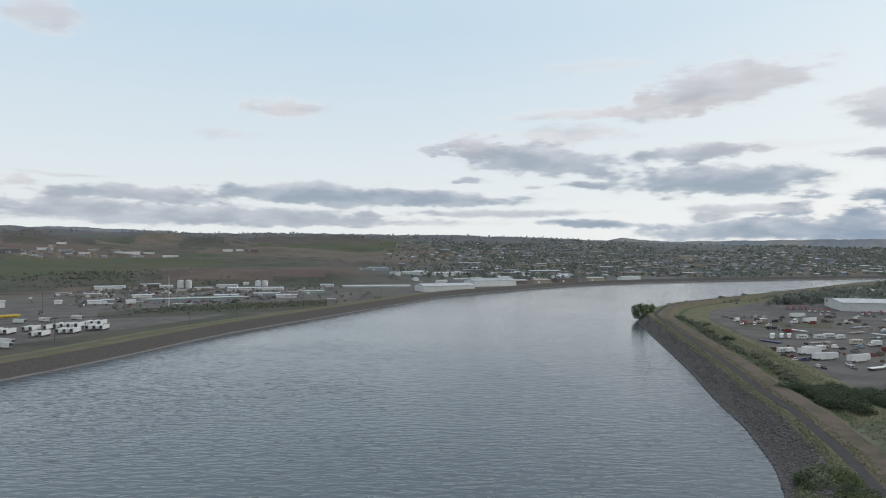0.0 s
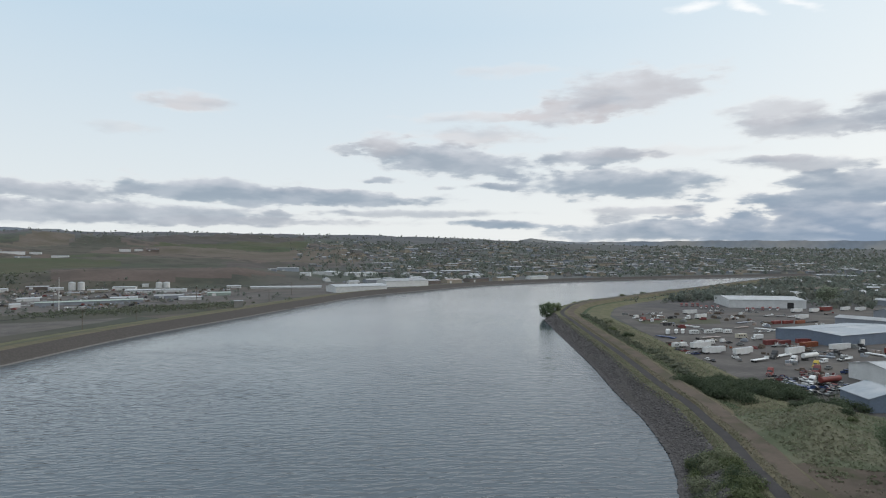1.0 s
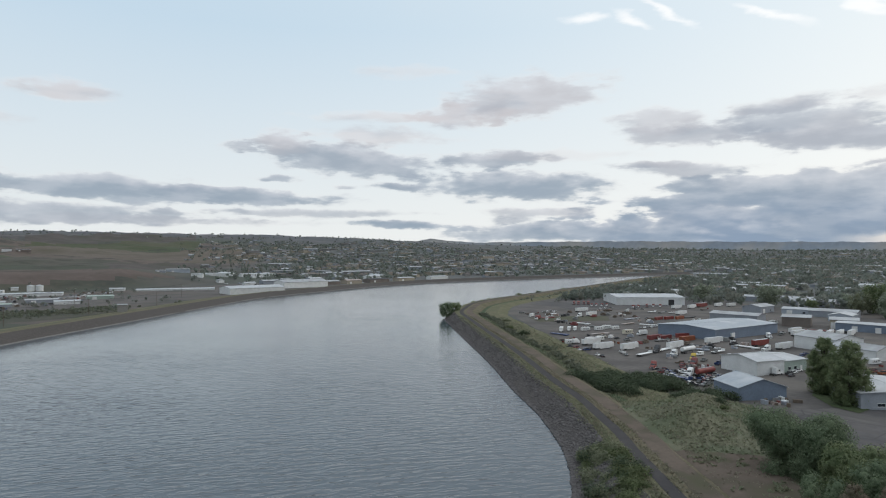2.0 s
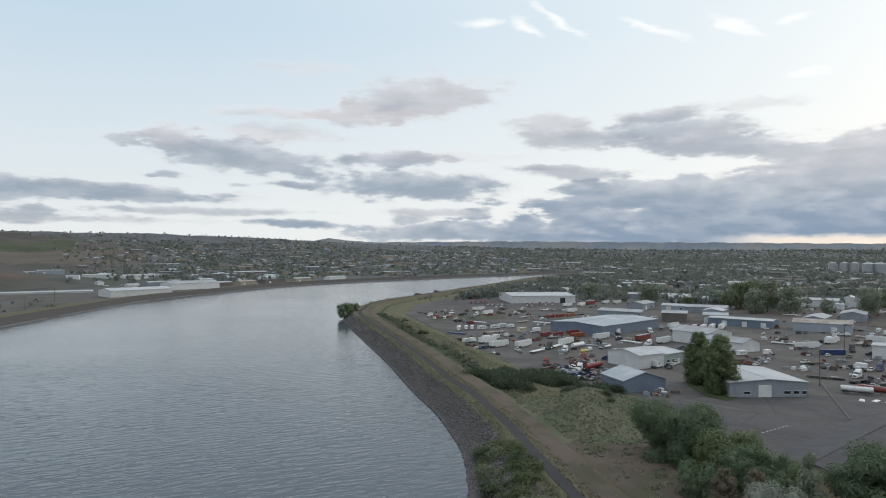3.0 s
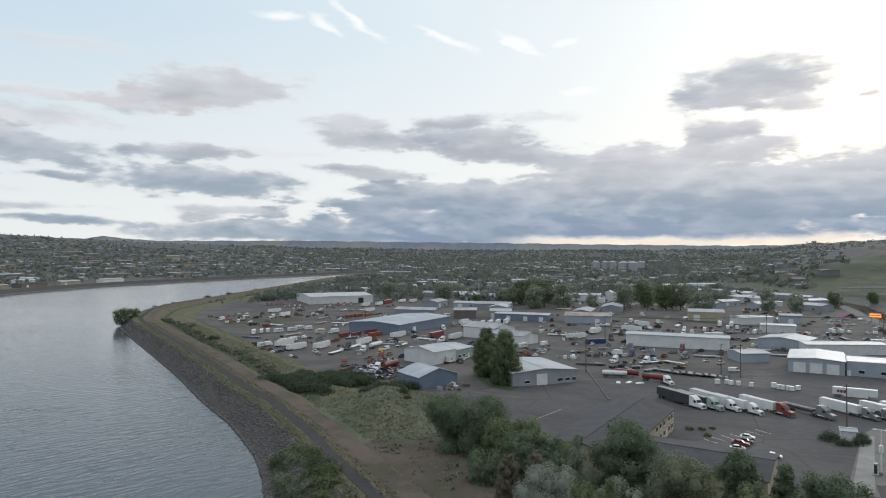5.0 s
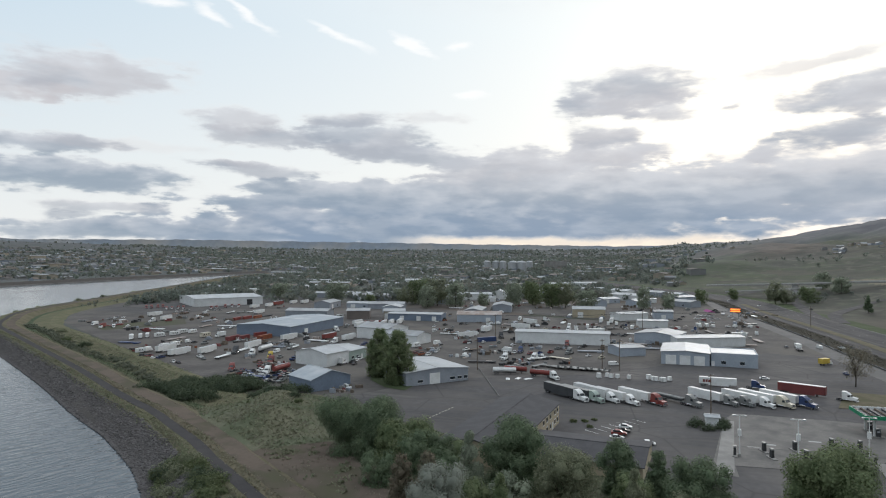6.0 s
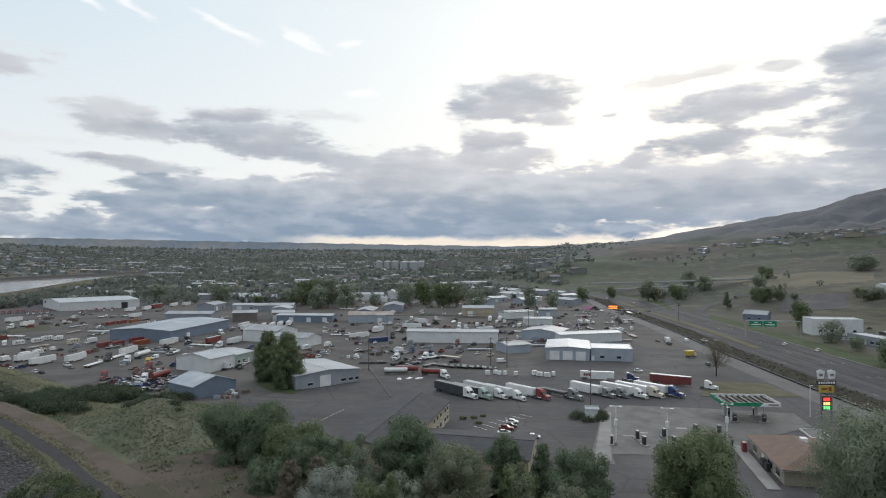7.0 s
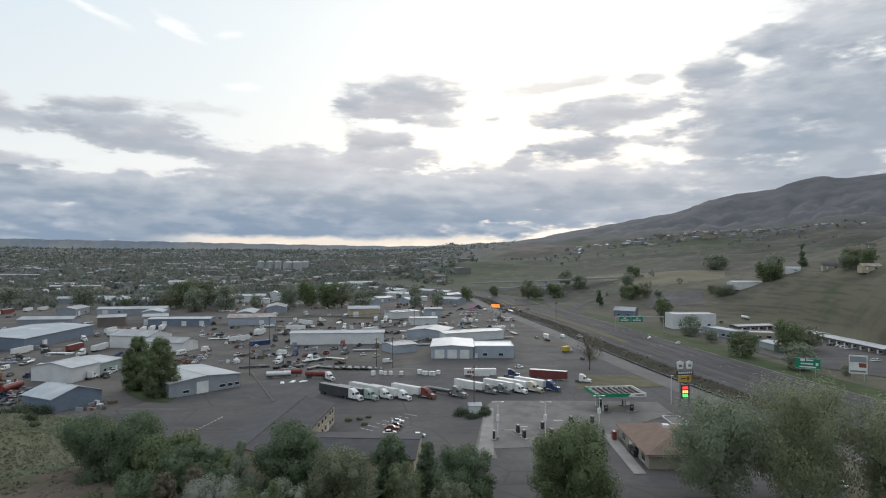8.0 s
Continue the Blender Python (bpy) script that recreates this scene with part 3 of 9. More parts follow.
SKYLINE_AZ = [-40, -34, -30, -26, -16, 0.8, 9, 15, 20, 26, 32, 45, 62, 70, 71.3, 73.3, 75.2, 77.5, 78.5, 81, 83.4, 85.8, 87.2, 89.6, 92.7, 94.9, 96.6, 98.3, 99.9, 101.1, 103, 104.5, 106.6, 112]
SKYLINE_EL = [2.4, 2.2, 1.9, 1.75, 1.85, 1.72, 1.45, 1.15, 0.85, 0.70, 0.50, 0.30, 0.30, 0.35, 0.5, 0.88, 0.7, 1.0, 1.08, 1.40, 1.95, 2.28, 2.60, 3.02, 3.54, 4.37, 4.87, 5.0, 5.1, 5.62, 6.05, 5.83, 5.95, 6.5]
KNOLLS = [(-980, 2750, 34, 130), (-1310, 2060, 42, 210), (-620, 2300, 16, 160), (-1250, 2900, 26, 200), (1250, 330, 14, 160), (1500, -60, 12, 180)]  # x, y, height, radius


def smooth_noise(x, y, scale, seed):
    """Cheap rolling noise from a few waves."""
    r = np.random.RandomState(seed)
    out = np.zeros(np.shape(x))
    for k in range(7):
        a, f, ph = r.uniform(0, 6.28), (0.6 + 0.5 * k) / scale, r.uniform(0, 6.28)
        out += np.sin((x * math.cos(a) + y * math.sin(a)) * f * 6.28 + ph) / (1 + 0.6 * k)
    return out / 2.5


def land_height(x, y):
    """The height of the land away from the levees."""
    x, y = np.asarray(x, float), np.asarray(y, float)
    r, az = np.hypot(x, y), np.degrees(np.arctan2(x, y))
    az = np.where(az < -110, az + 360, az)
    fi = np.clip(np.interp(az, HEIGHT_AZ, np.arange(len(HEIGHT_AZ))), 0, len(HEIGHT_AZ) - 1.001)
    fj = np.clip(np.interp(r, HEIGHT_R, np.arange(len(HEIGHT_R))), 0, len(HEIGHT_R) - 1.001)
    i, j = fi.astype(int), fj.astype(int)
    u, v = fi - i, fj - j
    u, v = u * u * (3 - 2 * u), v
    table = np.concatenate([HEIGHTS, np.zeros((len(HEIGHTS), 1))], 1)
    ridge = 45 + 4700 * np.tan(np.radians(np.interp(az, SKYLINE_AZ, SKYLINE_EL)))
    z = np.where(j == len(HEIGHT_R) - 2, 0.0, (table[i, j + 1] * (1 - u) + table[i + 1, j + 1] * u) * v)
    z = z + np.where(j == len(HEIGHT_R) - 2, ridge * v, 0.0) + (table[i, j] * (1 - u) + table[i + 1, j] * u) * (1 - v)
    for kx, ky, kh, kr in KNOLLS:
        z = z + kh * np.exp(-((x - kx) ** 2 + (y - ky) ** 2) / kr**2)
    hw = np.abs(side_distance(x, y, highway_line[::3]))
    mo = np.abs(side_distance(x, y, np.array([(450.0, -60.0), (432.0, -92.0), (345.0, -112.0), (290.0, -100.0)])))
    flat = np.clip((np.minimum(hw - 46, mo - 22) - 0) / 90, 0, 1)
    z = z * flat * flat * (3 - 2 * flat)
    # the bare spur above the motel and the terrace across the river: foot, brow and height by azimuth
    for t_az, foot, brow, high, back in (((90, 92.5, 94.9, 98.5, 101.1, 104.3, 107.2, 112), (560, 530, 510, 512, 492, 446, 388, 345), (640, 625, 600, 598, 582, 545, 502, 460), (0, 4, 10, 20, 27.5, 35, 40.5, 45), 0.045),
                                         ((-60, -44, -30, -24, -22, -10, -6, -1, 3), (900, 900, 930, 940, 960, 985, 1010, 1050, 1050), (1300, 1300, 1280, 1180, 1060, 1085, 1150, 1250, 1250), (21, 21, 21, 21, 21.5, 21.5, 13, 4, 0), 0.006)):
        f0, f1 = np.interp(az, t_az, foot), np.interp(az, t_az, brow)
        up = np.clip((r - f0) / (f1 - f0), 0, 1)
        inside_az = np.clip((az - t_az[0]) / 2, 0, 1) * np.clip((t_az[-1] + 60 * (t_az[-1] > 90) - az) / 2, 0, 1)
        top = np.interp(az, t_az, high)
        spur = inside_az * up * (2 - up) * (top + np.clip(r - f1, 0, 500) * back * np.clip(top / 20, 0, 1)) + np.clip(top / 20, 0, 1) * inside_az * np.clip(up * 3, 0, 1) * (1.1 * smooth_noise(x, y, 55.0, 31) + 0.6 * smooth_noise(x, y, 21.0, 32))
        z = np.maximum(z, spur)
    calm = np.clip((4600 - r) / 700, 0.12, 1)
    z = z * (1 + calm * (0.10 * smooth_noise(x, y, 700.0, 3) + 0.06 * smooth_noise(x, y, 260.0, 4))) + calm * np.clip(z / 60, 0, 1) * (4.0 * smooth_noise(x, y, 150.0, 5) + 9.0 * smooth_noise(x, y, 420.0, 6)) - np.clip((z - 90) / 130, 0, 1) * np.clip((4650 - r) / 500, 0.25, 1) * 40 * np.abs(smooth_noise(az * 60, r * 0.10, 150.0, 8))
    return z


def ground_height(x, y):
    z = land_height(x, y)
    d1, d2 = side_distance(np.asarray(x, float), np.asarray(y, float), near_line[::3]), -side_distance(np.asarray(x, float), np.asarray(y, float), far_line[::2])
    d = np.maximum(d1, d2)  # metres inland of the nearer bank; negative in the river
    return np.where(d < 0, -5.0, np.where(d < 34, np.minimum(z, -3.0), np.where(d < 44, z * (d - 34) / 10 - 3.0 * (44 - d) / 10, z)))


azs = np.radians(np.concatenate([np.arange(-180, -44, 4.0), np.arange(-44, 114, 0.4), np.arange(114, 180, 4.0)]))
rads = np.concatenate([[6.0], np.geomspace(20, 4900, 300)])
AZ, RR = np.meshgrid(azs, rads, indexing="ij")
GX, GY = RR * np.sin(AZ), RR * np.cos(AZ)
GZ = ground_height(GX, GY)
na, nr = GX.shape
verts = [(0.0, 0.0, -5.0)] + list(zip(GX.ravel().tolist(), GY.ravel().tolist(), GZ.ravel().tolist()))
faces = []
for i in range(na):
    k = (i + 1) % na
    faces.append((0, 1 + k * nr, 1 + i * nr))
    faces += [(1 + i * nr + j, 1 + k * nr + j, 1 + k * nr + j + 1, 1 + i * nr + j + 1) for j in range(nr - 1)]
me = bpy.data.meshes.new("ground")
me.from_pydata(verts, [], faces)
me.update()
me.shade_smooth()


def land_material():
    """Grassland: green and dry fields on the slopes, ploughed strips, scrub."""
    m = bpy.data.materials.new("land")
    m.use_nodes = True
    N, L = m.node_tree.nodes, m.node_tree.links
    bsdf = N["Principled BSDF"]
    bsdf.inputs["Roughness"].default_value, bsdf.inputs["Specular IOR Level"].default_value = 0.95, 0.1
    geo = N.new("ShaderNodeNewGeometry")

    def noise_at(sc, detail=4.0):
        n = N.new("ShaderNodeTexNoise")
        L.new(geo.outputs["Position"], n.inputs["Vector"])
        n.inputs["Scale"].default_value, n.inputs["Detail"].default_value = sc, detail
        return n.outputs["Fac"]

    def ramp(x, lo, hi, to=1.0):
        r = N.new("ShaderNodeMapRange")
        L.new(x, r.inputs[0])
        r.inputs[1].default_value, r.inputs[2].default_value, r.inputs[4].default_value = lo, hi, to
        return r.outputs[0]

    def mix(f, a, b):
        x = N.new("ShaderNodeMix")
        x.data_type = "RGBA"
        for s, v in ((x.inputs[0], f), (x.inputs[6], a), (x.inputs[7], b)):
            if isinstance(v, bpy.types.NodeSocket):
                L.new(v, s)
            else:
                s.default_value = (*v, 1.0) if isinstance(v, tuple) else v
        return x.outputs[2]

    place = N.new("ShaderNodeSeparateXYZ")
    L.new(geo.outputs["Position"], place.inputs[0])

    def times(a, b):
        n = N.new("ShaderNodeMath")
        n.operation = "MULTIPLY"
        for s, v in zip(n.inputs, (a, b)):
            if isinstance(v, bpy.types.NodeSocket):
                L.new(v, s)
            else:
                s.default_value = v
        return n.outputs[0]

    col = mix(ramp(noise_at(0.0035, 5.0), 0.42, 0.56), (0.060, 0.066, 0.049), (0.086, 0.078, 0.065))
    fields = N.new("ShaderNodeTexVoronoi")
    L.new(geo.outputs["Position"], fields.inputs["Vector"])
    fields.inputs["Scale"].default_value = 0.0030
    tone = N.new("ShaderNodeSeparateColor")
    L.new(fields.outputs["Color"], tone.inputs[0])
    col = mix(ramp(tone.outputs[0], 0.50, 0.54, 0.8), col, (0.122, 0.094, 0.083))
    col = mix(ramp(tone.outputs[1], 0.68, 0.72, 0.8), col, (0.056, 0.076, 0.040))
    col = mix(ramp(noise_at(0.02, 6.0), 0.50, 0.62, 0.8), col, (0.048, 0.048, 0.040))
    col = mix(ramp(noise_at(0.12, 4.0), 0.5, 0.75, 0.5), col, (0.090, 0.083, 0.060))
    # gardens and streets of the town on the plain, distance haze mixed in
    town = times(ramp(place.outputs[0], -250, 150), ramp(place.outputs[1], 260, 520))
    col = mix(times(town, 0.85), col, mix(ramp(noise_at(0.03, 5.0), 0.40, 0.62), (0.088, 0.096, 0.094), (0.112, 0.112, 0.114)))
    # sagebrush belts along the slope east of the highway
    slope = times(times(ramp(place.outputs[1], 330, 200), ramp(place.outputs[0], 640, 760)), ramp(noise_at(0.007, 6.0), 0.44, 0.58))
    near_slope = times(times(ramp(place.outputs[1], 40, -40), ramp(place.outputs[0], 900, 720)), ramp(noise_at(0.045, 7.0), 0.30, 0.50))
    col = mix(times(near_slope, 0.75), col, (0.122, 0.108, 0.080))
    col = mix(times(slope, 0.7), col, (0.048, 0.050, 0.045))
    tufts = times(times(ramp(place.outputs[1], 330, 200), ramp(place.outputs[0], 520, 600)), ramp(noise_at(0.11, 6.0), 0.52, 0.60))
    col = mix(times(tufts, 0.55), col, (0.058, 0.062, 0.052))
    col = mix(times(times(ramp(place.outputs[1], 330, 200), ramp(place.outputs[0], 520, 600)), ramp(noise_at(0.05, 7.0), 0.54, 0.64, 0.45)), col, (0.140, 0.130, 0.108))
    # sheep tracks running level along the slope
    level = N.new("ShaderNodeMapping")
    L.new(geo.outputs["Position"], level.inputs[0])
    level.inputs["Scale"].default_value = (0.030, 0.030, 0.60)
    track = N.new("ShaderNodeTexNoise")
    L.new(level.outputs[0], track.inputs["Vector"])
    track.inputs["Scale"].default_value, track.inputs["Detail"].default_value = 1.0, 5.0
    east = times(ramp(place.outputs[1], 200, 60), ramp(place.outputs[0], 380, 460))
    col = mix(times(east, ramp(track.outputs["Fac"], 0.50, 0.64, 0.75)), col, (0.062, 0.058, 0.050))
    col = mix(times(east, ramp(track.outputs["Fac"], 0.46, 0.36, 0.50)), col, (0.104, 0.102, 0.076))
    # higher slopes mix towards a pale blue-grey
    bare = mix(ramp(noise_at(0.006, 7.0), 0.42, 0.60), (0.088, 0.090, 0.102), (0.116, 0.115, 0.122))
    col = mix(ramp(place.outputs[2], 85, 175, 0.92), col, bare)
    L.new(col, bsdf.inputs["Base Color"])
    return m


def inside(x, y, outline):
    """Whether points lie in an outline."""
    hit = np.zeros(x.shape, bool)
    for (ax, ay), (bx, by) in zip(outline, outline[1:] + outline[:1]):
        hit ^= ((ay > y) != (by > y)) & (x < (bx - ax) * (y - ay) / (by - ay + 1e-9) + ax)
    return hit


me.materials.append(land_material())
# fields and bare faces on the far side of the river
PASTURE = material("pasture", (0.074, 0.084, 0.052), (0.093, 0.090, 0.062), 0.006, 0.95, stain=(0.074, 0.072, 0.048), stain_scale=0.012, spec=0.05)
STUBBLE = material("stubble", (0.134, 0.113, 0.096), (0.118, 0.101, 0.082), 0.008, 0.95, stain=(0.092, 0.084, 0.062), stain_scale=0.01, spec=0.05)
HEATH = material("heath", (0.099, 0.086, 0.080), (0.078, 0.073, 0.066), 0.008, 0.95, stain=(0.066, 0.070, 0.048), stain_scale=0.01, spec=0.05)
BLUFF = material("brown_bluff", (0.125, 0.100, 0.089), (0.103, 0.084, 0.074), 0.02, 0.95, stain=(0.072, 0.064, 0.052), stain_scale=0.015, spec=0.05)
SCRUBLAND = material("dark_scrub", (0.072, 0.074, 0.061), (0.091, 0.087, 0.072), 0.04, 0.95, stain=(0.082, 0.076, 0.060), stain_scale=0.02, spec=0.05)
TAN_FIELD = material("tan_stubble", (0.165, 0.146, 0.108), (0.140, 0.126, 0.092), 0.03, 0.95, stain=(0.110, 0.104, 0.074), stain_scale=0.02, spec=0.05)
FIELDS = [(TAN_FIELD, [[(1050, 126), (807, -11), (766, -86), (688, -80), (648, -31), (680, 14), (770, 32)]]), (SCRUBLAND, [[(1071, 218), (1063, 120), (873, -12), (869, -157), (1215, -159), (960, -20), (1130, 110), (1140, 200)], [(-528, 894), (-580, 1016), (-609, 1134), (-513, 1020), (-422, 899), (-411, 850), (-447, 822), (-477, 818)], [(-987, 2335), (-1121, 2786), (-1300, 3400), (-935, 2735), (-725, 2300)], [(-1001, 2043), (-1226, 2609), (-1023, 2275)], [(-671, 990), (-717, 1174), (-593, 1016), (-481, 815), (-511, 754)]]), (BLUFF, [[(-508, 1170), (-339, 1088), (-220, 1060), (-130, 1075), (-100, 1068), (-190, 985), (-292, 938), (-389, 897)]]), (PASTURE, [[(-1140, 1655), (-805, 1716), (-556, 1647), (-448, 1310), (-534, 1219), (-457, 1012), (-562, 950), (-590, 856)], [(-776, 2811), (-227, 3075), (-202, 2914), (-333, 2631), (-546, 2353), (-804, 2660)]]), (STUBBLE, [[(-631, 2151), (-545, 2541), (-349, 2419), (-157, 2799), (32, 2295), (10, 1851), (-166, 1812), (-389, 1977)], [(-1145, 2024), (-1483, 3886), (-1001, 2353), (-1000, 2018)]]), (HEATH, [[(-2343, 3400), (-2067, 3248), (-1086, 2045), (-1143, 1902), (-1255, 1822)], [(-1022, 3429), (-299, 4052), (-231, 3124), (-821, 2798)], [(-320, 1628), (-216, 1839), (9, 1746), (-129, 1564), (-200, 1063)]])]
FX, FY = (GX + np.roll(GX, -1, 0))[:, :-1] / 2, (GY + np.roll(GY, -1, 0))[:, :-1] / 2
which = np.zeros(FX.shape, int)
for k, (mt, outlines) in enumerate(FIELDS):
    me.materials.append(mt)
    for outline in outlines:
        which[inside(FX, FY, outline)] = k + 1
me.polygons.foreach_set("material_index", np.concatenate([np.zeros((na, 1), int), which], 1).ravel().tolist())
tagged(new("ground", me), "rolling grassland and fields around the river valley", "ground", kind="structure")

# far plateau on the horizon, behind everything, haze painted into its blue-grey colour
HAZED_HILLS = material("hazed_distant_hills", (0.220, 0.250, 0.285), (0.275, 0.272, 0.265), 0.0028, 1.0, stain=(0.30, 0.285, 0.26), stain_scale=0.004, spec=0.0)
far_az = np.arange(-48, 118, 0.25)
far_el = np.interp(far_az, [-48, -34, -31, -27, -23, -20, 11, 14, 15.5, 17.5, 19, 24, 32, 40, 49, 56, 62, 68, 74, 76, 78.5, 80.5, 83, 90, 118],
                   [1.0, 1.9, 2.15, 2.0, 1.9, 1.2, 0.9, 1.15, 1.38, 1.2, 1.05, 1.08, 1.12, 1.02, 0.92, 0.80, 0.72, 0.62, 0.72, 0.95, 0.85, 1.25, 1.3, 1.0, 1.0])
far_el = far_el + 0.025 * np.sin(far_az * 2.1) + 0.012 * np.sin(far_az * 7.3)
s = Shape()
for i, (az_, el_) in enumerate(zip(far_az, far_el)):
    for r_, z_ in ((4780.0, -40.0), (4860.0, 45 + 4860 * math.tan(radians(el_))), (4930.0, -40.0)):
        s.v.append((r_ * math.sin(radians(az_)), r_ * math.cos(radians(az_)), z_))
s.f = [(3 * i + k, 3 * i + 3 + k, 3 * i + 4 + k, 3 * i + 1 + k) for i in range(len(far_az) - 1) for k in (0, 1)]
tagged(new("backdrop_hills", s.mesh("backdrop_hills", HAZED_HILLS, smooth=True)), "far plateau along the horizon, tinted blue-grey as haze", "hills", kind="structure")

# water: one flat sheet over the river bed
WATER = bpy.data.materials.new("river_water")
WATER.use_nodes = True
N, L = WATER.node_tree.nodes, WATER.node_tree.links
bsdf = N["Principled BSDF"]
bsdf.inputs["Base Color"].default_value = (0.062, 0.078, 0.092, 1)
bsdf.inputs["Roughness"].default_value, bsdf.inputs["IOR"].default_value = 0.10, 1.34
geo = N.new("ShaderNodeNewGeometry")
mp = N.new("ShaderNodeMapping")
L.new(geo.outputs["Position"], mp.inputs[0])
mp.inputs["Rotation"].default_value = (0, 0, radians(20))
mp.inputs["Scale"].default_value = (0.20, 0.58, 1.0)
n1 = N.new("ShaderNodeTexNoise")
L.new(mp.outputs[0], n1.inputs["Vector"])
n1.inputs["Scale"].default_value, n1.inputs["Detail"].default_value, n1.inputs["Roughness"].default_value = 1.0, 2.2, 0.45
n2 = N.new("ShaderNodeTexNoise")
L.new(geo.outputs["Position"], n2.inputs["Vector"])
n2.inputs["Scale"].default_value, n2.inputs["Detail"].default_value = 0.012, 3.0
amt = N.new("ShaderNodeMapRange")
L.new(n2.outputs["Fac"], amt.inputs[0])
amt.inputs[1].default_value, amt.inputs[2].default_value, amt.inputs[3].default_value, amt.inputs[4].default_value = 0.35, 0.65, 0.6, 1.0
bp = N.new("ShaderNodeBump")
bp.inputs["Distance"].default_value = 0.62
# the water lies calmer towards the bend
spot = N.new("ShaderNodeSeparateXYZ")
L.new(geo.outputs["Position"], spot.inputs[0])
calm = N.new("ShaderNodeMapRange")
L.new(spot.outputs[1], calm.inputs[0])
calm.inputs[1].default_value, calm.inputs[2].default_value, calm.inputs[3].default_value, calm.inputs[4].default_value = 80, 360, 1.0, 0.20
both = N.new("ShaderNodeMath")
both.operation = "MULTIPLY"
L.new(amt.outputs[0], both.inputs[0]), L.new(calm.outputs[0], both.inputs[1])
L.new(both.outputs[0], bp.inputs["Strength"])
L.new(n1.outputs["Fac"], bp.inputs["Height"])
L.new(bp.outputs[0], bsdf.inputs["Normal"])
s = Shape()
far_in, near_in = far_line - normals(far_line) * -6.0, near_line + normals(near_line) * -6.0
ring = [tuple(p) for p in near_in] + [tuple(p) for p in far_in[::-1]]
s.add([(x, y, WATER_Z) for x, y in ring], [tuple(range(len(ring)))])
me = s.mesh("river", WATER)
bm = bmesh.new()
bm.from_mesh(me)
bmesh.ops.triangulate(bm, faces=bm.faces[:])
bmesh.ops.recalc_face_normals(bm, faces=bm.faces[:])
if bm.faces and sum(f.normal.z for f in bm.faces) < 0:
    bmesh.ops.reverse_faces(bm, faces=bm.faces[:])
bm.to_mesh(me)
bm.free()
tagged(new("water", me), "wide rippled grey-blue river reflecting the sky", "water", kind="structure")


def crest_shift(y):
    """How far the levee crest swings away from the water where the bank turns."""
    return np.interp(y, [-300, -130, 0, 42, 70, 93, 98, 110, 120, 129, 150], [60, 60, 44, 30, 17, 9, 7.2, 4.2, 2.2, 0.8, 0.0])


def levee(line, side, strips, prefix, noise_seed, shift=None):
    """Strips of ground along a bank. Each strip: name, from and to (metres inland), heights at both, material, label, rows across."""
    n = normals(line) * side
    m = len(line)
    for name, d0, z0, d1, z1, mat, label, rows in strips:
        r = np.random.RandomState(noise_seed + int(abs(d0) * 10))
        s = Shape()
        for k in range(rows + 1):
            f = k / rows
            d = d0 + (d1 - d0) * f
            wob = smooth_noise(line[:, 0], line[:, 1], 34.0, noise_seed + int(round(abs(d) * 7))) * (0.35 if d > 0.5 else 0.0)
            wob = wob * (0.15 if "asphalt" in mat.name else 1.0)
            z = z0 + (z1 - z0) * f + (r.uniform(-0.06, 0.06, m) + smooth_noise(line[:, 0], line[:, 1], 25.0, noise_seed + k) * 0.12) * (1.0 if 0 < k < rows else 0.0)
            if shift is not None:
                wob = wob + shift(line[:, 1]) * min(1.0, max(0.0, (d - 4.0) / 3.0))
            p = line + n * (d + wob)[:, None]
            s.v += [(float(x), float(y), float(h)) for (x, y), h in zip(p, z)]
        for k in range(rows):
            for i in range(m - 1):
                q = (k * m + i, k * m + i + 1, (k + 1) * m + i + 1, (k + 1) * m + i)
                s.f.append(q if side < 0 else q[::-1])
        ob = new(prefix + name, s.mesh(prefix + name, mat, smooth=True))
        # faces look up
        if ob.data.polygons[0].normal.z < 0:
            ob.data.flip_normals()
        tagged(ob, label, "ground", kind="structure")


levee(near_line, -1, [
    ("riprap_bed", -4.0, -4.2, 7.0, 2.3, ROCK_BED, "bank of dark broken rock above the water", 8),
    ("verge", 7.0, 2.3, 10.5, 2.55, GRASS, "weedy grass verge between rocks and path", 4),
    ("path", 10.5, 2.60, 13.3, 2.60, PATH_TAR, "narrow dark asphalt path on the levee", 2),
    ("path_verge", 13.3, 2.58, 15.6, 2.60, DRYGRASS, "dry yellow grass beside the path", 3),
    ("dirt_track", 15.6, 2.62, 20.4, 2.55, DIRT, "brown dirt track along the levee crest", 3),
    ("levee_slope", 20.4, 2.55, 25.5, 0.3, DRYGRASS, "dry grass slope on the land side of the levee", 4),
    ("ditch", 25.5, 0.3, 28.5, 0.2, DITCH, "dark green ditch at the foot of the levee", 3),
    ("levee_bank", 28.5, 0.2, 39.0, 1.4, GRASS, "rough grassy bank behind the ditch", 5),
    ("bank_back", 39.0, 1.4, 50.0, -0.6, GRASS, "rough grass running down to the yards", 3),
], "near_", 10, crest_shift)
SHORE = material("pale_shore_stones", (0.16, 0.15, 0.14), (0.11, 0.10, 0.095), 0.8, 0.95, bump=0.05)
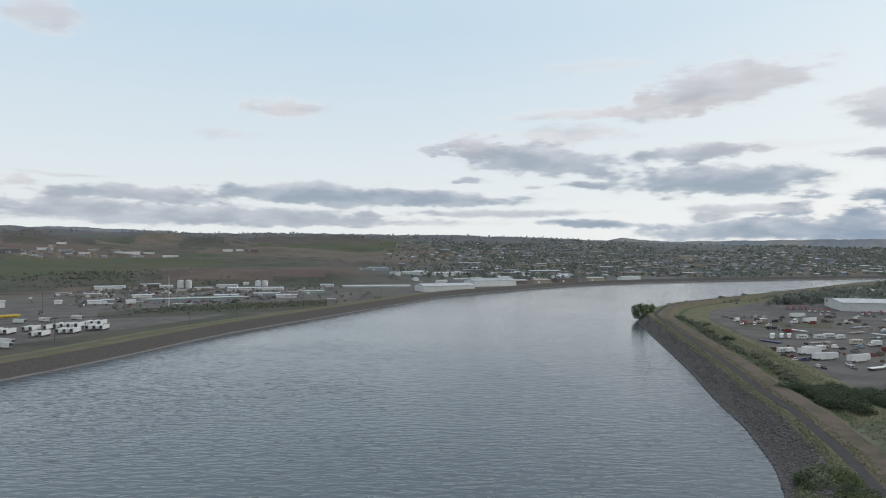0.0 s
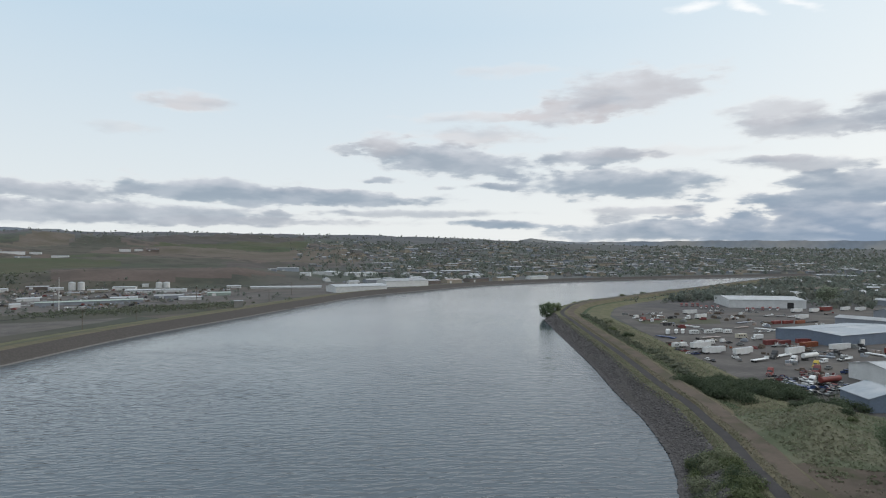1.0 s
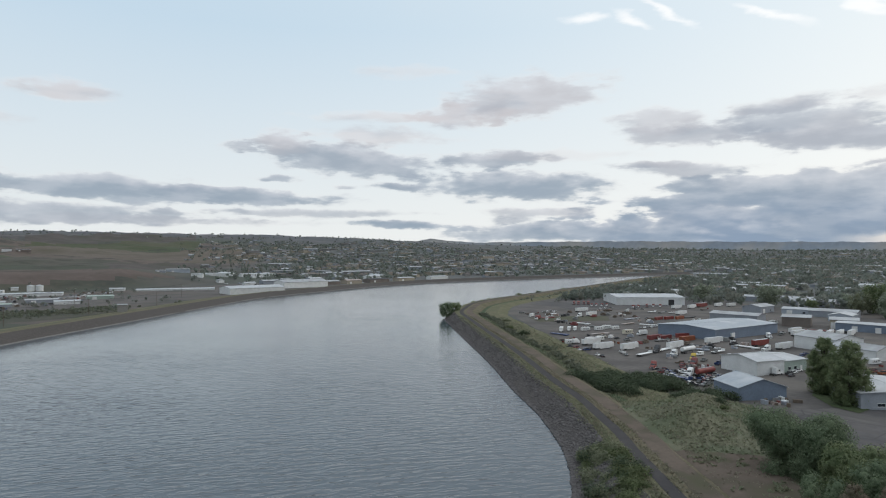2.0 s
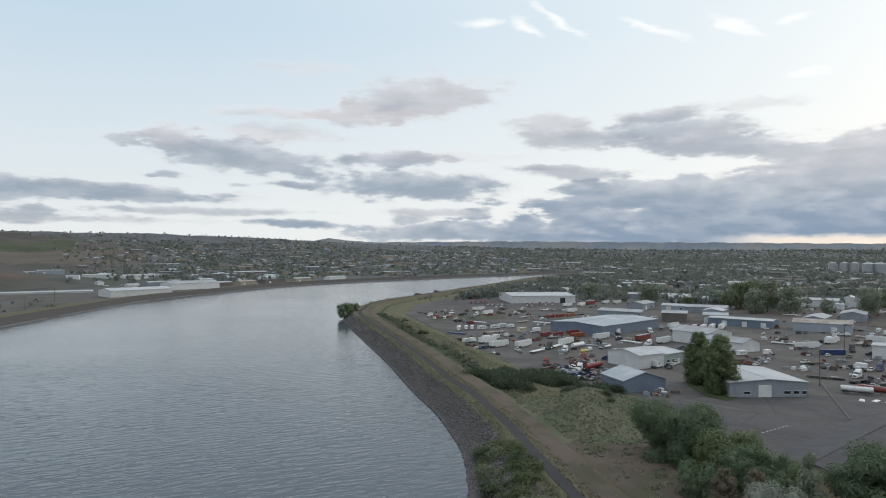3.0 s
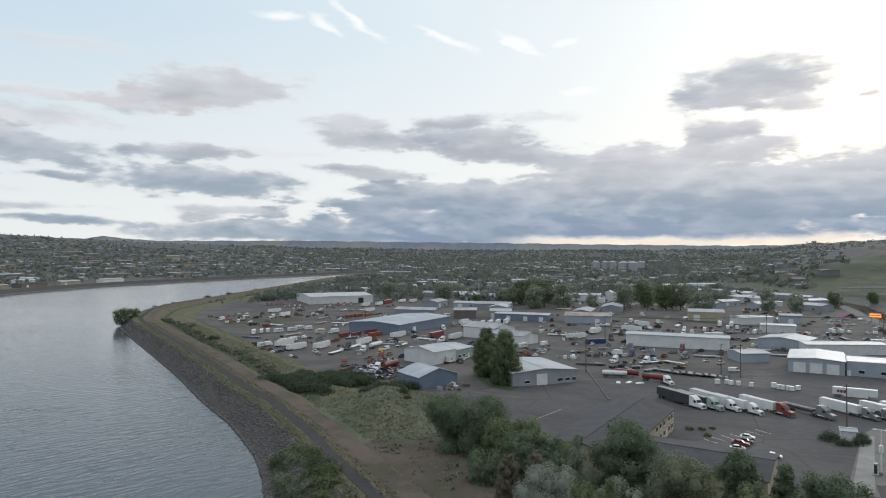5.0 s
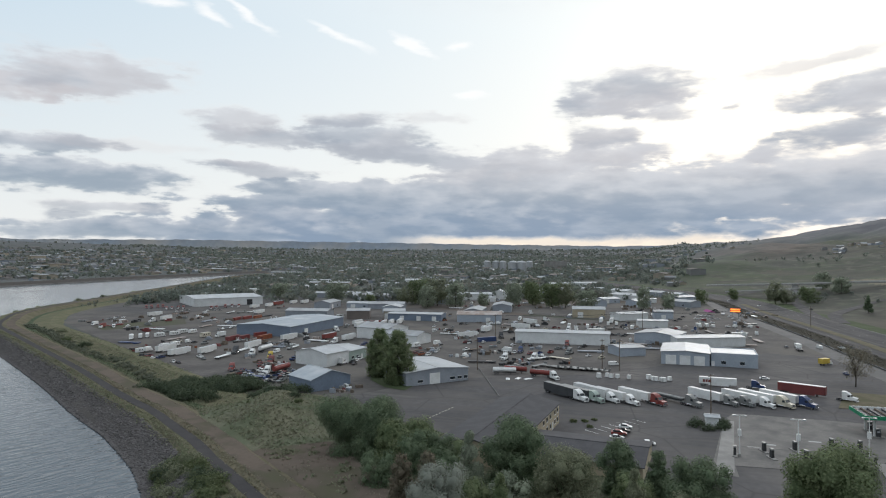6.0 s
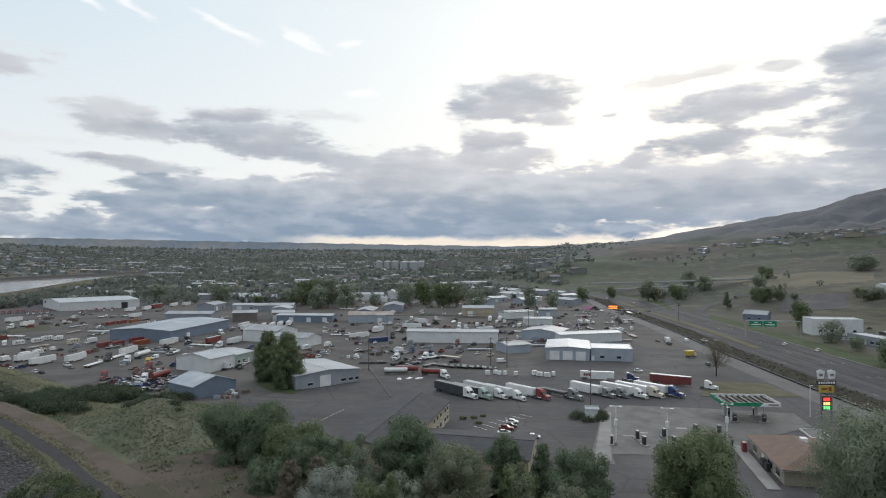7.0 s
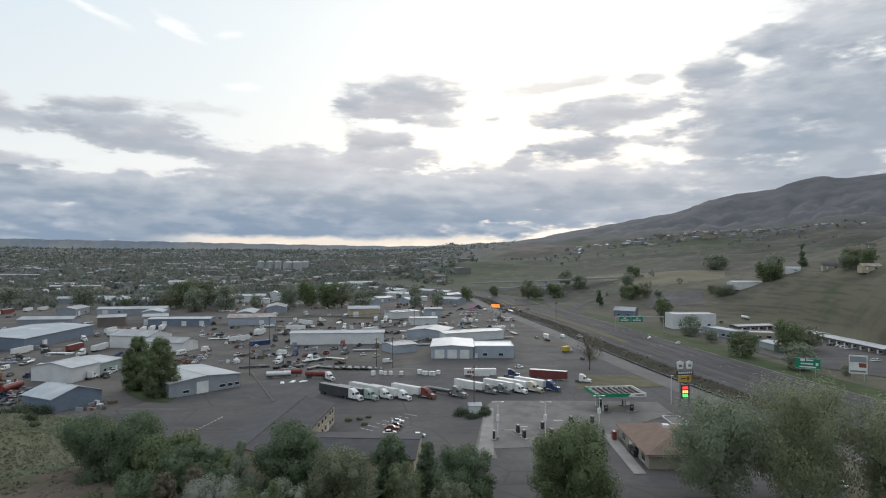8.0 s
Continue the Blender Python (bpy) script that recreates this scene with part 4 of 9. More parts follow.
levee(far_line, 1, [
    ("riprap_bed", -4.0, -4.2, 8.5, 3.0, ROCK_BED, "far bank of dark broken rock", 5),
    ("shore_stones", -0.4, -2.0, 0.5, -1.5, SHORE, "thin line of pale stones at the far waterline", 2),
    ("verge", 8.5, 3.0, 20.0, 2.4, DRYGRASS, "grassy top of the far levee", 3),
    ("slope", 20.0, 2.4, 34.0, 0.6, WEEDY, "weedy dry grass behind the far levee", 3),
    ("back", 34.0, 0.6, 50.0, -0.6, GRASS, "grass between levee and yards", 2),
], "far_", 40)


# ---------- buildings ----------
def gable_outline(w, h, rise):
    return [(-w / 2, 0), (w / 2, 0), (w / 2, h), (0, h + rise), (-w / 2, h)]


def building(name, x, y, heading, length, depth, h, rise, ridge, wall, roof, label, doors=(), windows=(), category="building", group="", z=None, eaves=0.4, door_mat=None, simple=False):
    """A metal or stucco building. Local x runs along its front, y away from it. ridge: 'x' or 'y', or '' for a flat roof with a kerb.
    doors: (side, centre, width, height); windows: (side, centre, sill, width, height); sides f, b, l, r."""
    door_mat = door_mat or WHITE_PAINT
    base = float(ground_height(np.array([x]), np.array([y]))[0]) if z is None else z
    ob = thing(name, pose(x, y, base, 0, 0, heading), label, category, group)
    L2, D2 = length / 2, depth / 2
    s = Shape()
    if ridge == "hip":
        s.box(-L2, -D2, -2.5, L2, D2, h)
    elif ridge == "x":
        k = Shape().prism([(a, b - 2.5 if b == 0 else b) for a, b in gable_outline(depth, h, rise)], -L2, L2)
        s.add([(b, a, c) for a, b, c in k.v], [q[::-1] for q in k.f])
    elif ridge == "y":
        s.prism([(a, b - 2.5 if b == 0 else b) for a, b in gable_outline(length, h, rise)], -D2, D2)
    else:
        s.box(-L2, -D2, -2.5, L2, D2, h)
    part("wall", s, wall, ob)
    t = 0.18
    if ridge == "hip":
        a, b, zz = L2 + 0.8, D2 + 0.8, h + 0.02
        rl = L2 - D2 * 0.9
        v = [(-a, -b, zz), (a, -b, zz), (a, b, zz), (-a, b, zz), (-rl, 0, h + rise), (rl, 0, h + rise)]
        for q in ((0, 1, 5, 4), (1, 2, 5), (2, 3, 4, 5), (3, 0, 4)):
            pts = [v[i] for i in q]
            n = len(pts)
            k = Shape().add(pts + [(px, py, pz + t) for px, py, pz in pts], [tuple(range(n - 1, -1, -1)), tuple(range(n, 2 * n))] + [(i, (i + 1) % n, (i + 1) % n + n, i + n) for i in range(n)])
            part("roof", k, roof, ob)
        part("soffit", Shape().box(-a + 0.05, -b + 0.05, h - 0.1, a - 0.05, b - 0.05, h + 0.015), WHITE_PAINT, ob)
    elif ridge:
        half, run = (D2, L2) if ridge == "x" else (L2, D2)
        slope = rise / half
        for sgn in (-1, 1):
            e = half + eaves
            prof = [(0, h + rise + 0.03), (sgn * e, h - slope * eaves + 0.03), (sgn * e, h - slope * eaves + 0.03 + t), (0, h + rise + t + 0.03)]
            k = Shape().prism(prof, -run - eaves, run + eaves)
            if ridge == "x":
                k.v = [(b, a, c) for a, b, c in k.v]
            part("roof", k, roof, ob)
        cap = Shape()
        if simple:
            cap = None
        if cap is None:
            pass
        elif ridge == "x":
            cap.box(-run - eaves, -0.22, h + rise + t, run + eaves, 0.22, h + rise + t + 0.1)
        else:
            cap.box(-0.22, -run - eaves, h + rise + t, 0.22, run + eaves, h + rise + t + 0.1)
        if cap:
            part("ridge_cap", cap, roof, ob)
    else:
        part("roof", Shape().box(-L2 + 0.15, -D2 + 0.15, h + 0.01, L2 - 0.15, D2 - 0.15, h + 0.12), roof, ob)
        for x0, y0, x1, y1 in ((-L2, -D2, L2, -D2 + 0.25), (-L2, D2 - 0.25, L2, D2), (-L2, -D2 + 0.25, -L2 + 0.25, D2 - 0.25), (L2 - 0.25, -D2 + 0.25, L2, D2 - 0.25)):
            part("parapet", Shape().box(x0, y0, h + 0.01, x1, y1, h + 0.45), wall, ob)

    def on_side(side, c, w, z0, z1, out, inn=0.05):
        if side == "f":
            return Shape().box(c - w / 2, -D2 - out, z0, c + w / 2, -D2 + inn, z1)
        if side == "b":
            return Shape().box(c - w / 2, D2 - inn, z0, c + w / 2, D2 + out, z1)
        if side == "l":
            return Shape().box(-L2 - out, c - w / 2, z0, -L2 + inn, c + w / 2, z1)
        return Shape().box(L2 - inn, c - w / 2, z0, L2 + out, c + w / 2, z1)

    for side, c, w, dh in doors:
        d = part("door", on_side(side, c, w, 0.02, dh, 0.05), door_mat, ob)
        if simple:
            continue
        for k in range(1, int(dh / 0.6)):
            part("door_rib", on_side(side, c, w * 0.98, k * 0.6, k * 0.6 + 0.05, 0.08), door_mat, d)
        part("door_frame", on_side(side, c, w + 0.3, dh, dh + 0.15, 0.1), wall, d)
    for side, c, sill, w, wh in windows:
        wd = part("window", on_side(side, c, w, sill, sill + wh, 0.04), GLASS, ob)
        if simple:
            continue
        part("window_frame", on_side(side, c, w + 0.2, sill + wh, sill + wh + 0.12, 0.08), WHITE_PAINT, wd)
        part("window_sill", on_side(side, c, w + 0.2, sill - 0.12, sill, 0.12), WHITE_PAINT, wd)
    return ob


building("storage_shed", 154, 170, -10, 15.9, 14.4, 4.0, 2.5, "y", BLUE_METAL, PALE_BLUE_ROOF, "blue-grey metal shed with a pale gabled roof", [], [])
building("workshop", 188, 152, -24, 25.2, 27, 4.7, 1.0, "y", GREY_METAL, WHITE_ROOF, "grey metal workshop with a white roller door",
         [("f", -1.2, 4.2, 4.0)], [("f", -7.0, 1.0, 2.0, 0.9), ("f", 6.0, 1.0, 2.0, 1.0), ("f", 9.0, 1.0, 1.6, 1.0), ("f", 11.6, 1.0, 1.4, 1.0)])
building("white_garage", 187, 205, -86, 17.7, 13.6, 5.3, 1.7, "y", WHITE_METAL, WHITE_ROOF, "white metal garage with two tall doors", [("l", -3.2, 5.0, 4.2), ("l", 3.2, 5.0, 4.2)], [])
building("garage_annex", 200, 209, 10, 14.7, 20, 4.4, 1.0, "x", SAGE_PAINT, WHITE_ROOF, "pale green annex with a white roof", [("f", 4, 1.2, 2.2)], [("f", -3, 1.0, 1.4, 1.1), ("f", 0.5, 1.0, 1.4, 1.1)])
building("long_workshop", 258.5, 219, 3, 12, 23, 4.3, 1.8, "y", WHITE_METAL, GREY_ROOF, "long pale metal workshop with a grey roof", [("f", 0, 4.0, 3.6)], [])
building("tall_workshop", 264, 241, 3, 18, 22, 6.0, 2.0, "y", WHITE_METAL, GREY_ROOF, "tall pale metal hall with a grey roof")
building("long_warehouse", 305, 152, -67, 47.7, 12, 5.8, 0.7, "x", WHITE_METAL, WHITE_ROOF, "long plain white metal warehouse")
building("truck_shop", 288, 84.5, -74, 19, 27, 5.2, 0.7, "y", PALE_BLUE_METAL, WHITE_ROOF, "pale blue truck repair shop with three bay doors", [("f", -5.6, 4.2, 4.0), ("f", 0, 4.2, 4.0), ("f", 5.6, 4.2, 4.0)], [])
building("shop_office", 290, 65.5, -74, 17.6, 18, 5.2, 0, "", PALE_BLUE_METAL, WHITE_ROOF, "pale blue flat-roofed shop office", [("f", -8, 1.2, 2.2)], [("f", -4, 1.2, 1.8, 1.2), ("f", 3, 1.2, 1.8, 1.2)])
building("rear_warehouse", 340, 90, -46, 36, 12, 4.6, 0.6, "x", WHITE_METAL, WHITE_ROOF, "low white warehouse behind the truck shop")
building("blue_hall", 338, 112, -88, 21, 20, 5.0, 1.3, "y", PALE_BLUE_METAL, GREY_ROOF, "pale blue metal hall")
building("blue_lean_to", 288, 111, -40, 12.5, 12, 3.8, 0.6, "x", PALE_BLUE_METAL, GREY_ROOF, "pale blue low storage building")
building("blue_storage_row", 349, 286, -67, 38.4, 14, 4.5, 0.7, "x", BLUE_METAL, WHITE_ROOF, "blue storage row with white doors", [("f", -9, 3, 3.2), ("f", 3, 3, 3.2), ("f", 14, 3, 3.2)], [])
building("beige_hall", 441, 199, -63, 23, 14, 6.0, 1.6, "x", BEIGE_WALL, GREY_ROOF, "beige metal hall with a pale grey roof", [("f", -6, 4, 4)], [])
building("blue_office", 463, 152, -64, 13, 10, 5.2, 0.8, "x", PALE_BLUE_METAL, GREY_ROOF, "small blue office among the lots", [("f", 0, 3, 3)], [])
building("white_store", 440, 168, -33, 23, 12, 4.6, 0.8, "x", WHITE_METAL, WHITE_ROOF, "long white store behind the yards")
building("white_store", 403, 139, -64, 18, 10, 4.4, 0.6, "x", WHITE_METAL, WHITE_ROOF, "white metal store behind the blue hall")
building("gabled_barn", 560, 350, -63, 15, 18, 6.0, 3.2, "y", WHITE_METAL, WHITE_ROOF, "white gabled barn among trees", [("f", 0, 4, 4)], [])
building("white_store", 523, 340, -63, 14, 8, 4.0, 0.6, "x", WHITE_METAL, WHITE_ROOF, "low white store beside the barn")
building("motor_lodge", 645, 277, -63, 37, 12, 4.0, 0, "", BROWN_METAL, GREY_ROOF, "long low brown lodge with a flat grey roof", [], [("f", c, 1.0, 2.4, 1.4) for c in (-14, -7, 0, 7, 14)])
building("white_store", 602, 212, -63, 15, 9, 3.8, 0.5, "x", WHITE_METAL, WHITE_ROOF, "low white store beside the highway")
building("rusty_hall", 368, 246, -59, 29.9, 16, 5.0, 1.8, "x", PALE_BLUE_METAL, RUST_ROOF, "faded blue hall with a rust-streaked roof", [("f", 6, 3, 3.2)], [])
building("tan_hall", 333, 327, -49, 15.9, 20, 6.0, 1.0, "x", BROWN_METAL, GREY_ROOF, "brown metal hall with grey roof")
building("cream_hall", 350, 308, -49, 15, 20, 5.5, 1.0, "x", TAN_METAL, GREY_ROOF, "cream metal hall with a pale door", [("f", -5, 4, 4)])
building("blue_warehouse", 257, 308, 17, 60, 36, 5.6, 1.2, "x", BLUE_METAL, PALE_BLUE_ROOF, "large blue-grey warehouse with a pale roof")
building("depot_warehouse", 351, 523, -19, 60, 58, 6.8, 1.6, "x", WHITE_METAL, WHITE_ROOF, "large white depot with a flat-looking roof", [("f", 18, 5, 5)], [], door_mat=BLACK)
building("river_warehouse", 2, 790, 22, 66, 34, 7.0, 2.2, "x", WHITE_METAL, WHITE_ROOF, "white riverside warehouse with ribbed walls")
building("river_mill", 67, 910, 27, 68.6, 28, 8.0, 3.0, "x", WHITE_METAL, GREY_ROOF, "grey-roofed riverside mill building")
building("lodge", 135.6, 83, 14, 47, 16.5, 5.4, 1.7, "x", BEIGE_WALL, SHINGLE_DARK, "two-storey beige lodge with a dark shingle roof", [("f", 16, 1.2, 2.2)],
         [("f", c, sill, 1.3, 1.2) for c in (6.5, 10, 13.5, 18.5, 21.5) for sill in (1.0, 3.5) if not (sill < 2 and c == 16)] + [("r", c, sill, 1.3, 1.2) for c in (-5, 0, 5) for sill in (1.0, 3.5)])
building("lodge_wing", 134, 60.5, 14, 19, 26, 3.3, 1.4, "y", BEIGE_WALL, SHINGLE_DARK, "single-storey lodge wing with a dark shingle roof", [("r", -6, 1.2, 2.2)], [("r", c, 1.0, 1.4, 1.2) for c in (-2, 3, 8)])

GREEN_ROOF = material("pale_green_roof", (0.34, 0.40, 0.36), (0.28, 0.33, 0.30), 0.1, 0.6)
building("rail_shed", -238, 622, 26, 86, 9, 2.6, 0.7, "x", GREY_METAL, GREEN_ROOF, "long low shed with a pale green roof")
for k, (x, y, r, h) in enumerate(((-350, 858, 4, 9.5), (-340, 860, 4, 9.5), (-260, 905, 4.2, 7), (-251, 907, 4.2, 7))):
    tank = thing("storage_tank", pose(x, y, 0), "upright white storage tank across the river", "tank", "storage tanks")
    part("drum", Shape().tube((0, 0, -1), (0, 0, h), r, n=20), WHITE_METAL, tank, smooth=False)
    part("dome", Shape().tube((0, 0, h), (0, 0, h + 1.2), r * 1.02, r * 0.2, 20), WHITE_ROOF, tank)
for k, (x, y, ln, dp, hd, wall, roof, lab) in enumerate(((108, 952, 40, 18, 30, BROWN_METAL, GREY_ROOF, "brown metal shed beside the river"), (150, 978, 30, 16, 32, TAN_METAL, RUST_ROOF, "tan riverside shed with a rusty roof"),
                                                       (196, 1012, 44, 16, 34, BROWN_METAL, SHINGLE_DARK, "brown metal store beside the river"), (250, 1048, 36, 16, 30, TAN_METAL, GREY_ROOF, "tan metal store beside the river"), (322, 1092, 40, 14, 25, WHITE_METAL, GREY_ROOF, "white metal store beside the river"))):
    building("river_store", x, y + 22, hd, ln, dp, 5.0, 1.5, "x", wall, roof, lab, [("f", -ln / 4, 3.5, 3.2)], [], group="riverside stores", simple=True)

FAR_SHEDS = [
    (-288, 859, 26.3, 16, 3.6, "white"), (-235, 808, 66.8, 22, 2.8, "white"), (-224, 666, 23.8, 14, 2.8, "white"), (-190, 694, 27.2, 16, 2.9, "grey"), (-162, 666, 20.9, 13, 2.8, "white"), (-148, 732, 23.6, 14, 3.1, "sage"),
    (-161, 894, 17.2, 10, 2.6, "white"), (-428, 827, 34.6, 21, 3.5, "white"), (-311, 666, 18.6, 11, 2.6, "white"), (-315, 582, 11.7, 7, 2.6, "white"), (-310, 595, 10.4, 6, 2.6, "grey"), (-285, 587, 7.7, 6, 2.6, "white"),
    (-393, 865, 24.2, 15, 2.6, "dark"), (-372, 865, 16.6, 10, 2.6, "white"), (-306, 751, 13.8, 8, 2.6, "tan"), (-370, 540, 3.8, 6, 5.3, "white"), (-347, 580, 6.1, 6, 2.6, "white"), (-371, 682, 16.1, 10, 2.6, "tan"),
    (-415, 700, 12.3, 6, 2.6, "tan"),
]
TERRACE_SHEDS = [
    (-302, 811, 21.3, 13, 2.8, "tan"), (-285, 930, 8.2, 6, 2.6, "white"), (-932, 1899, 66.5, 22, 5.3, "white"), (-851, 1792, 34.5, 16, 3.1, "grey"), (-895, 1958, 29.2, 15, 3.4, "white"), (-787, 1857, 40.6, 22, 7.1, "white"),
    (-1133, 1829, 41.7, 16, 3.8, "white"), (-1083, 1838, 41.9, 16, 3.9, "grey"), (-1141, 1877, 19.7, 12, 5.3, "tan"), (-1147, 1932, 25.4, 13, 3.4, "white"), (-1029, 1845, 29.1, 15, 3.2, "white"), (-717, 2141, 31.9, 19, 7.5, "white"),
    (-679, 2150, 24.5, 15, 5.3, "white"), (-640, 2157, 35.9, 22, 5.3, "dark"), (-125, 1239, 38.9, 22, 6.1, "blue"), (-83, 1113, 17.5, 11, 4.7, "white"), (-52, 1185, 45.5, 22, 5.0, "white"), (-139, 1120, 14.7, 7, 2.6, "grey"),
]
SHED_LOOK = {"white": (WHITE_METAL, WHITE_ROOF, "white metal shed across the river"), "grey": (GREY_METAL, GREY_ROOF, "grey metal shed across the river"), "sage": (SAGE_PAINT, GREEN_ROOF, "pale green shed across the river"),
             "dark": (BROWN_METAL, GREY_ROOF, "dark low shed across the river"), "tan": (TAN_METAL, GREY_ROOF, "tan low shed across the river"), "blue": (PALE_BLUE_METAL, GREY_ROOF, "blue-grey two-storey block across the river")}
for k, (x, y, ln, dp, h, look_of) in enumerate(FAR_SHEDS + TERRACE_SHEDS):
    wall, roof, lab = SHED_LOOK[look_of]
    building("far_shed", x, y, -math.degrees(math.atan2(x, y)) + (k * 37 % 17) - 8, ln, dp, h, 0.8, "x", wall, roof, lab, [("f", -ln / 4, min(4, ln / 3), min(h - 0.4, 3.4))], [], group="sheds across the river", simple=True)
building("tunnel_house", -91, 880, 6, 92, 8, 1.6, 1.2, "x", WHITE_METAL, WHITE_ROOF, "long low white tunnel house across the river", simple=True)
building("pump_house", -97, 558, 10, 7, 6, 5.0, 0.4, "x", CONCRETE, GREY_ROOF, "small concrete pump house on the far levee", z=1.0)
ob = thing("fuel_tank", pose(-300, 444, 0, 0, 0, 34), "horizontal yellow storage tank on saddles", "tank")
part("drum", Shape().tube((-7.0, 0, 2.1), (7.0, 0, 2.1), 1.15, n=16), YELLOW_PAINT, ob, smooth=False)
for sx in (-5.5, 0, 5.5):
    part("saddle", Shape().box(sx - 0.4, -1.2, 0, sx + 0.4, 1.2, 1.4), CONCRETE, ob)
# industrial ground
sheet("yard", [(135, 160), (175, 108), (230, 100), (300, 60), (420, 60), (420, 340), (440, 560), (330, 640), (240, 560), (190, 460), (165, 350), (140, 240)], 0.05, GRAVEL, "dark gravel and worn asphalt yards between the sheds")
sheet("truck_lot", [(110, 75), (150, 150), (190, 145), (205, 128), (235, 100), (300, 75), (330, 60), (335, -5), (205, -30), (150, -40), (100, -30)], 0.09, ASPHALT, "wide dark asphalt truck lot")
sheet("east_lots", [(300, 62), (335, -3), (420, 24), (520, 74), (610, 122), (575, 230), (440, 330), (418, 62)], 0.07, GRAVEL, "gravel and asphalt lots along the frontage road")


# ---------- trees and scrub ----------
bm = bmesh.new()
bmesh.ops.create_icosphere(bm, subdivisions=2, radius=1.0)
CORE_V = np.array([v.co[:] for v in bm.verts])
bm.verts.index_update()
CORE_F = np.array([[v.index for v in f.verts] for f in bm.faces])
bm.free()


def leaf_mesh(name, blobs, count, size, mat, seed, squash=1.0, droop=0.0, core=0.56):
    """A crown of small leaf sprays lying over many overlapping clumps."""
    r = np.random.RandomState(seed)
    b = np.array(blobs, float)
    w = b[:, 3] ** 2
    pick = r.choice(len(b), count, p=w / w.sum())
    d = r.normal(size=(count, 3))
    d /= np.linalg.norm(d, axis=1)[:, None]
    airy = core < 0.1
    rad = b[pick, 3] * (1.35 * r.rand(count) ** 0.5 if airy else 0.60 + 0.50 * r.rand(count) ** 0.7)
    c = b[pick, :3] + d * rad[:, None] * [1, 1, squash]
    gap = np.linalg.norm(c[:, None, :] - b[None, :, :3], axis=2) / b[None, :, 3]
    outer = gap.min(1) > (0.0 if airy else 0.55)
    c, d = c[outer], d[outer]
    n = len(c)
    away = c - b[:, :3].mean(0)
    away /= np.linalg.norm(away, axis=1)[:, None] + 1e-9
    nrm = d * (0.45 if airy else 1.3) + away * (0.9 if airy else 0.0) + r.normal(size=(n, 3)) * (0.42 if airy else 0.38) + [0, 0, 0.45]
    nrm /= np.linalg.norm(nrm, axis=1)[:, None]
    u = np.cross(nrm, r.normal(size=(n, 3)) + [0, 0, droop * 3])
    u /= np.linalg.norm(u, axis=1)[:, None] + 1e-9
    v = np.cross(nrm, u)
    sz = size * r.uniform(0.55, 1.3, n)[:, None]
    long = 1.0 + droop
    quad = np.stack([c - u * sz * 0.5, c - v * sz * 0.42 * long + nrm * sz * 0.12, c + u * sz * 0.5, c + v * sz * 0.42 * long + nrm * sz * 0.12], 1).reshape(-1, 3)
    soft = d * (0.25 if airy else 0.55) + away * (0.6 if airy else 0.30) + nrm * (0.5 if airy else 0.85) + [0, 0, 0.3]
    soft /= np.linalg.norm(soft, axis=1)[:, None]
    # dense inner foliage under the outer leaves
    lumps = (CORE_V[None] * (b[:, 3] * core)[:, None, None] * r.uniform(0.82, 1.08, (len(b), len(CORE_V), 1)) + b[:, None, :3]).reshape(-1, 3)
    lump_n = np.tile(CORE_V, (len(b), 1)) * 0.75 + (lumps - b[:, :3].mean(0)) / (np.linalg.norm(lumps - b[:, :3].mean(0), axis=1)[:, None] + 1e-9) * 0.55
    tri = (CORE_F[None] + (np.arange(len(b)) * len(CORE_V))[:, None, None] + 4 * n).reshape(-1)
    m3 = len(tri) // 3
    me = bpy.data.meshes.new(name)
    me.vertices.add(4 * n + len(lumps))
    me.vertices.foreach_set("co", np.concatenate([quad, lumps]).astype(np.float32).ravel())
    me.loops.add(4 * n + len(tri))
    me.loops.foreach_set("vertex_index", np.concatenate([np.arange(4 * n), tri]).astype(np.int32))
    me.polygons.add(n + m3)
    me.polygons.foreach_set("loop_start", np.concatenate([np.arange(0, 4 * n, 4), 4 * n + np.arange(0, len(tri), 3)]).astype(np.int32))
    me.update(calc_edges=True)
    me.shade_smooth()
    every = np.concatenate([np.repeat(soft, 4, axis=0), lump_n / np.linalg.norm(lump_n, axis=1)[:, None]])
    me.normals_split_custom_set_from_vertices(every.astype(float).tolist())
    me.materials.append(mat)
    return me


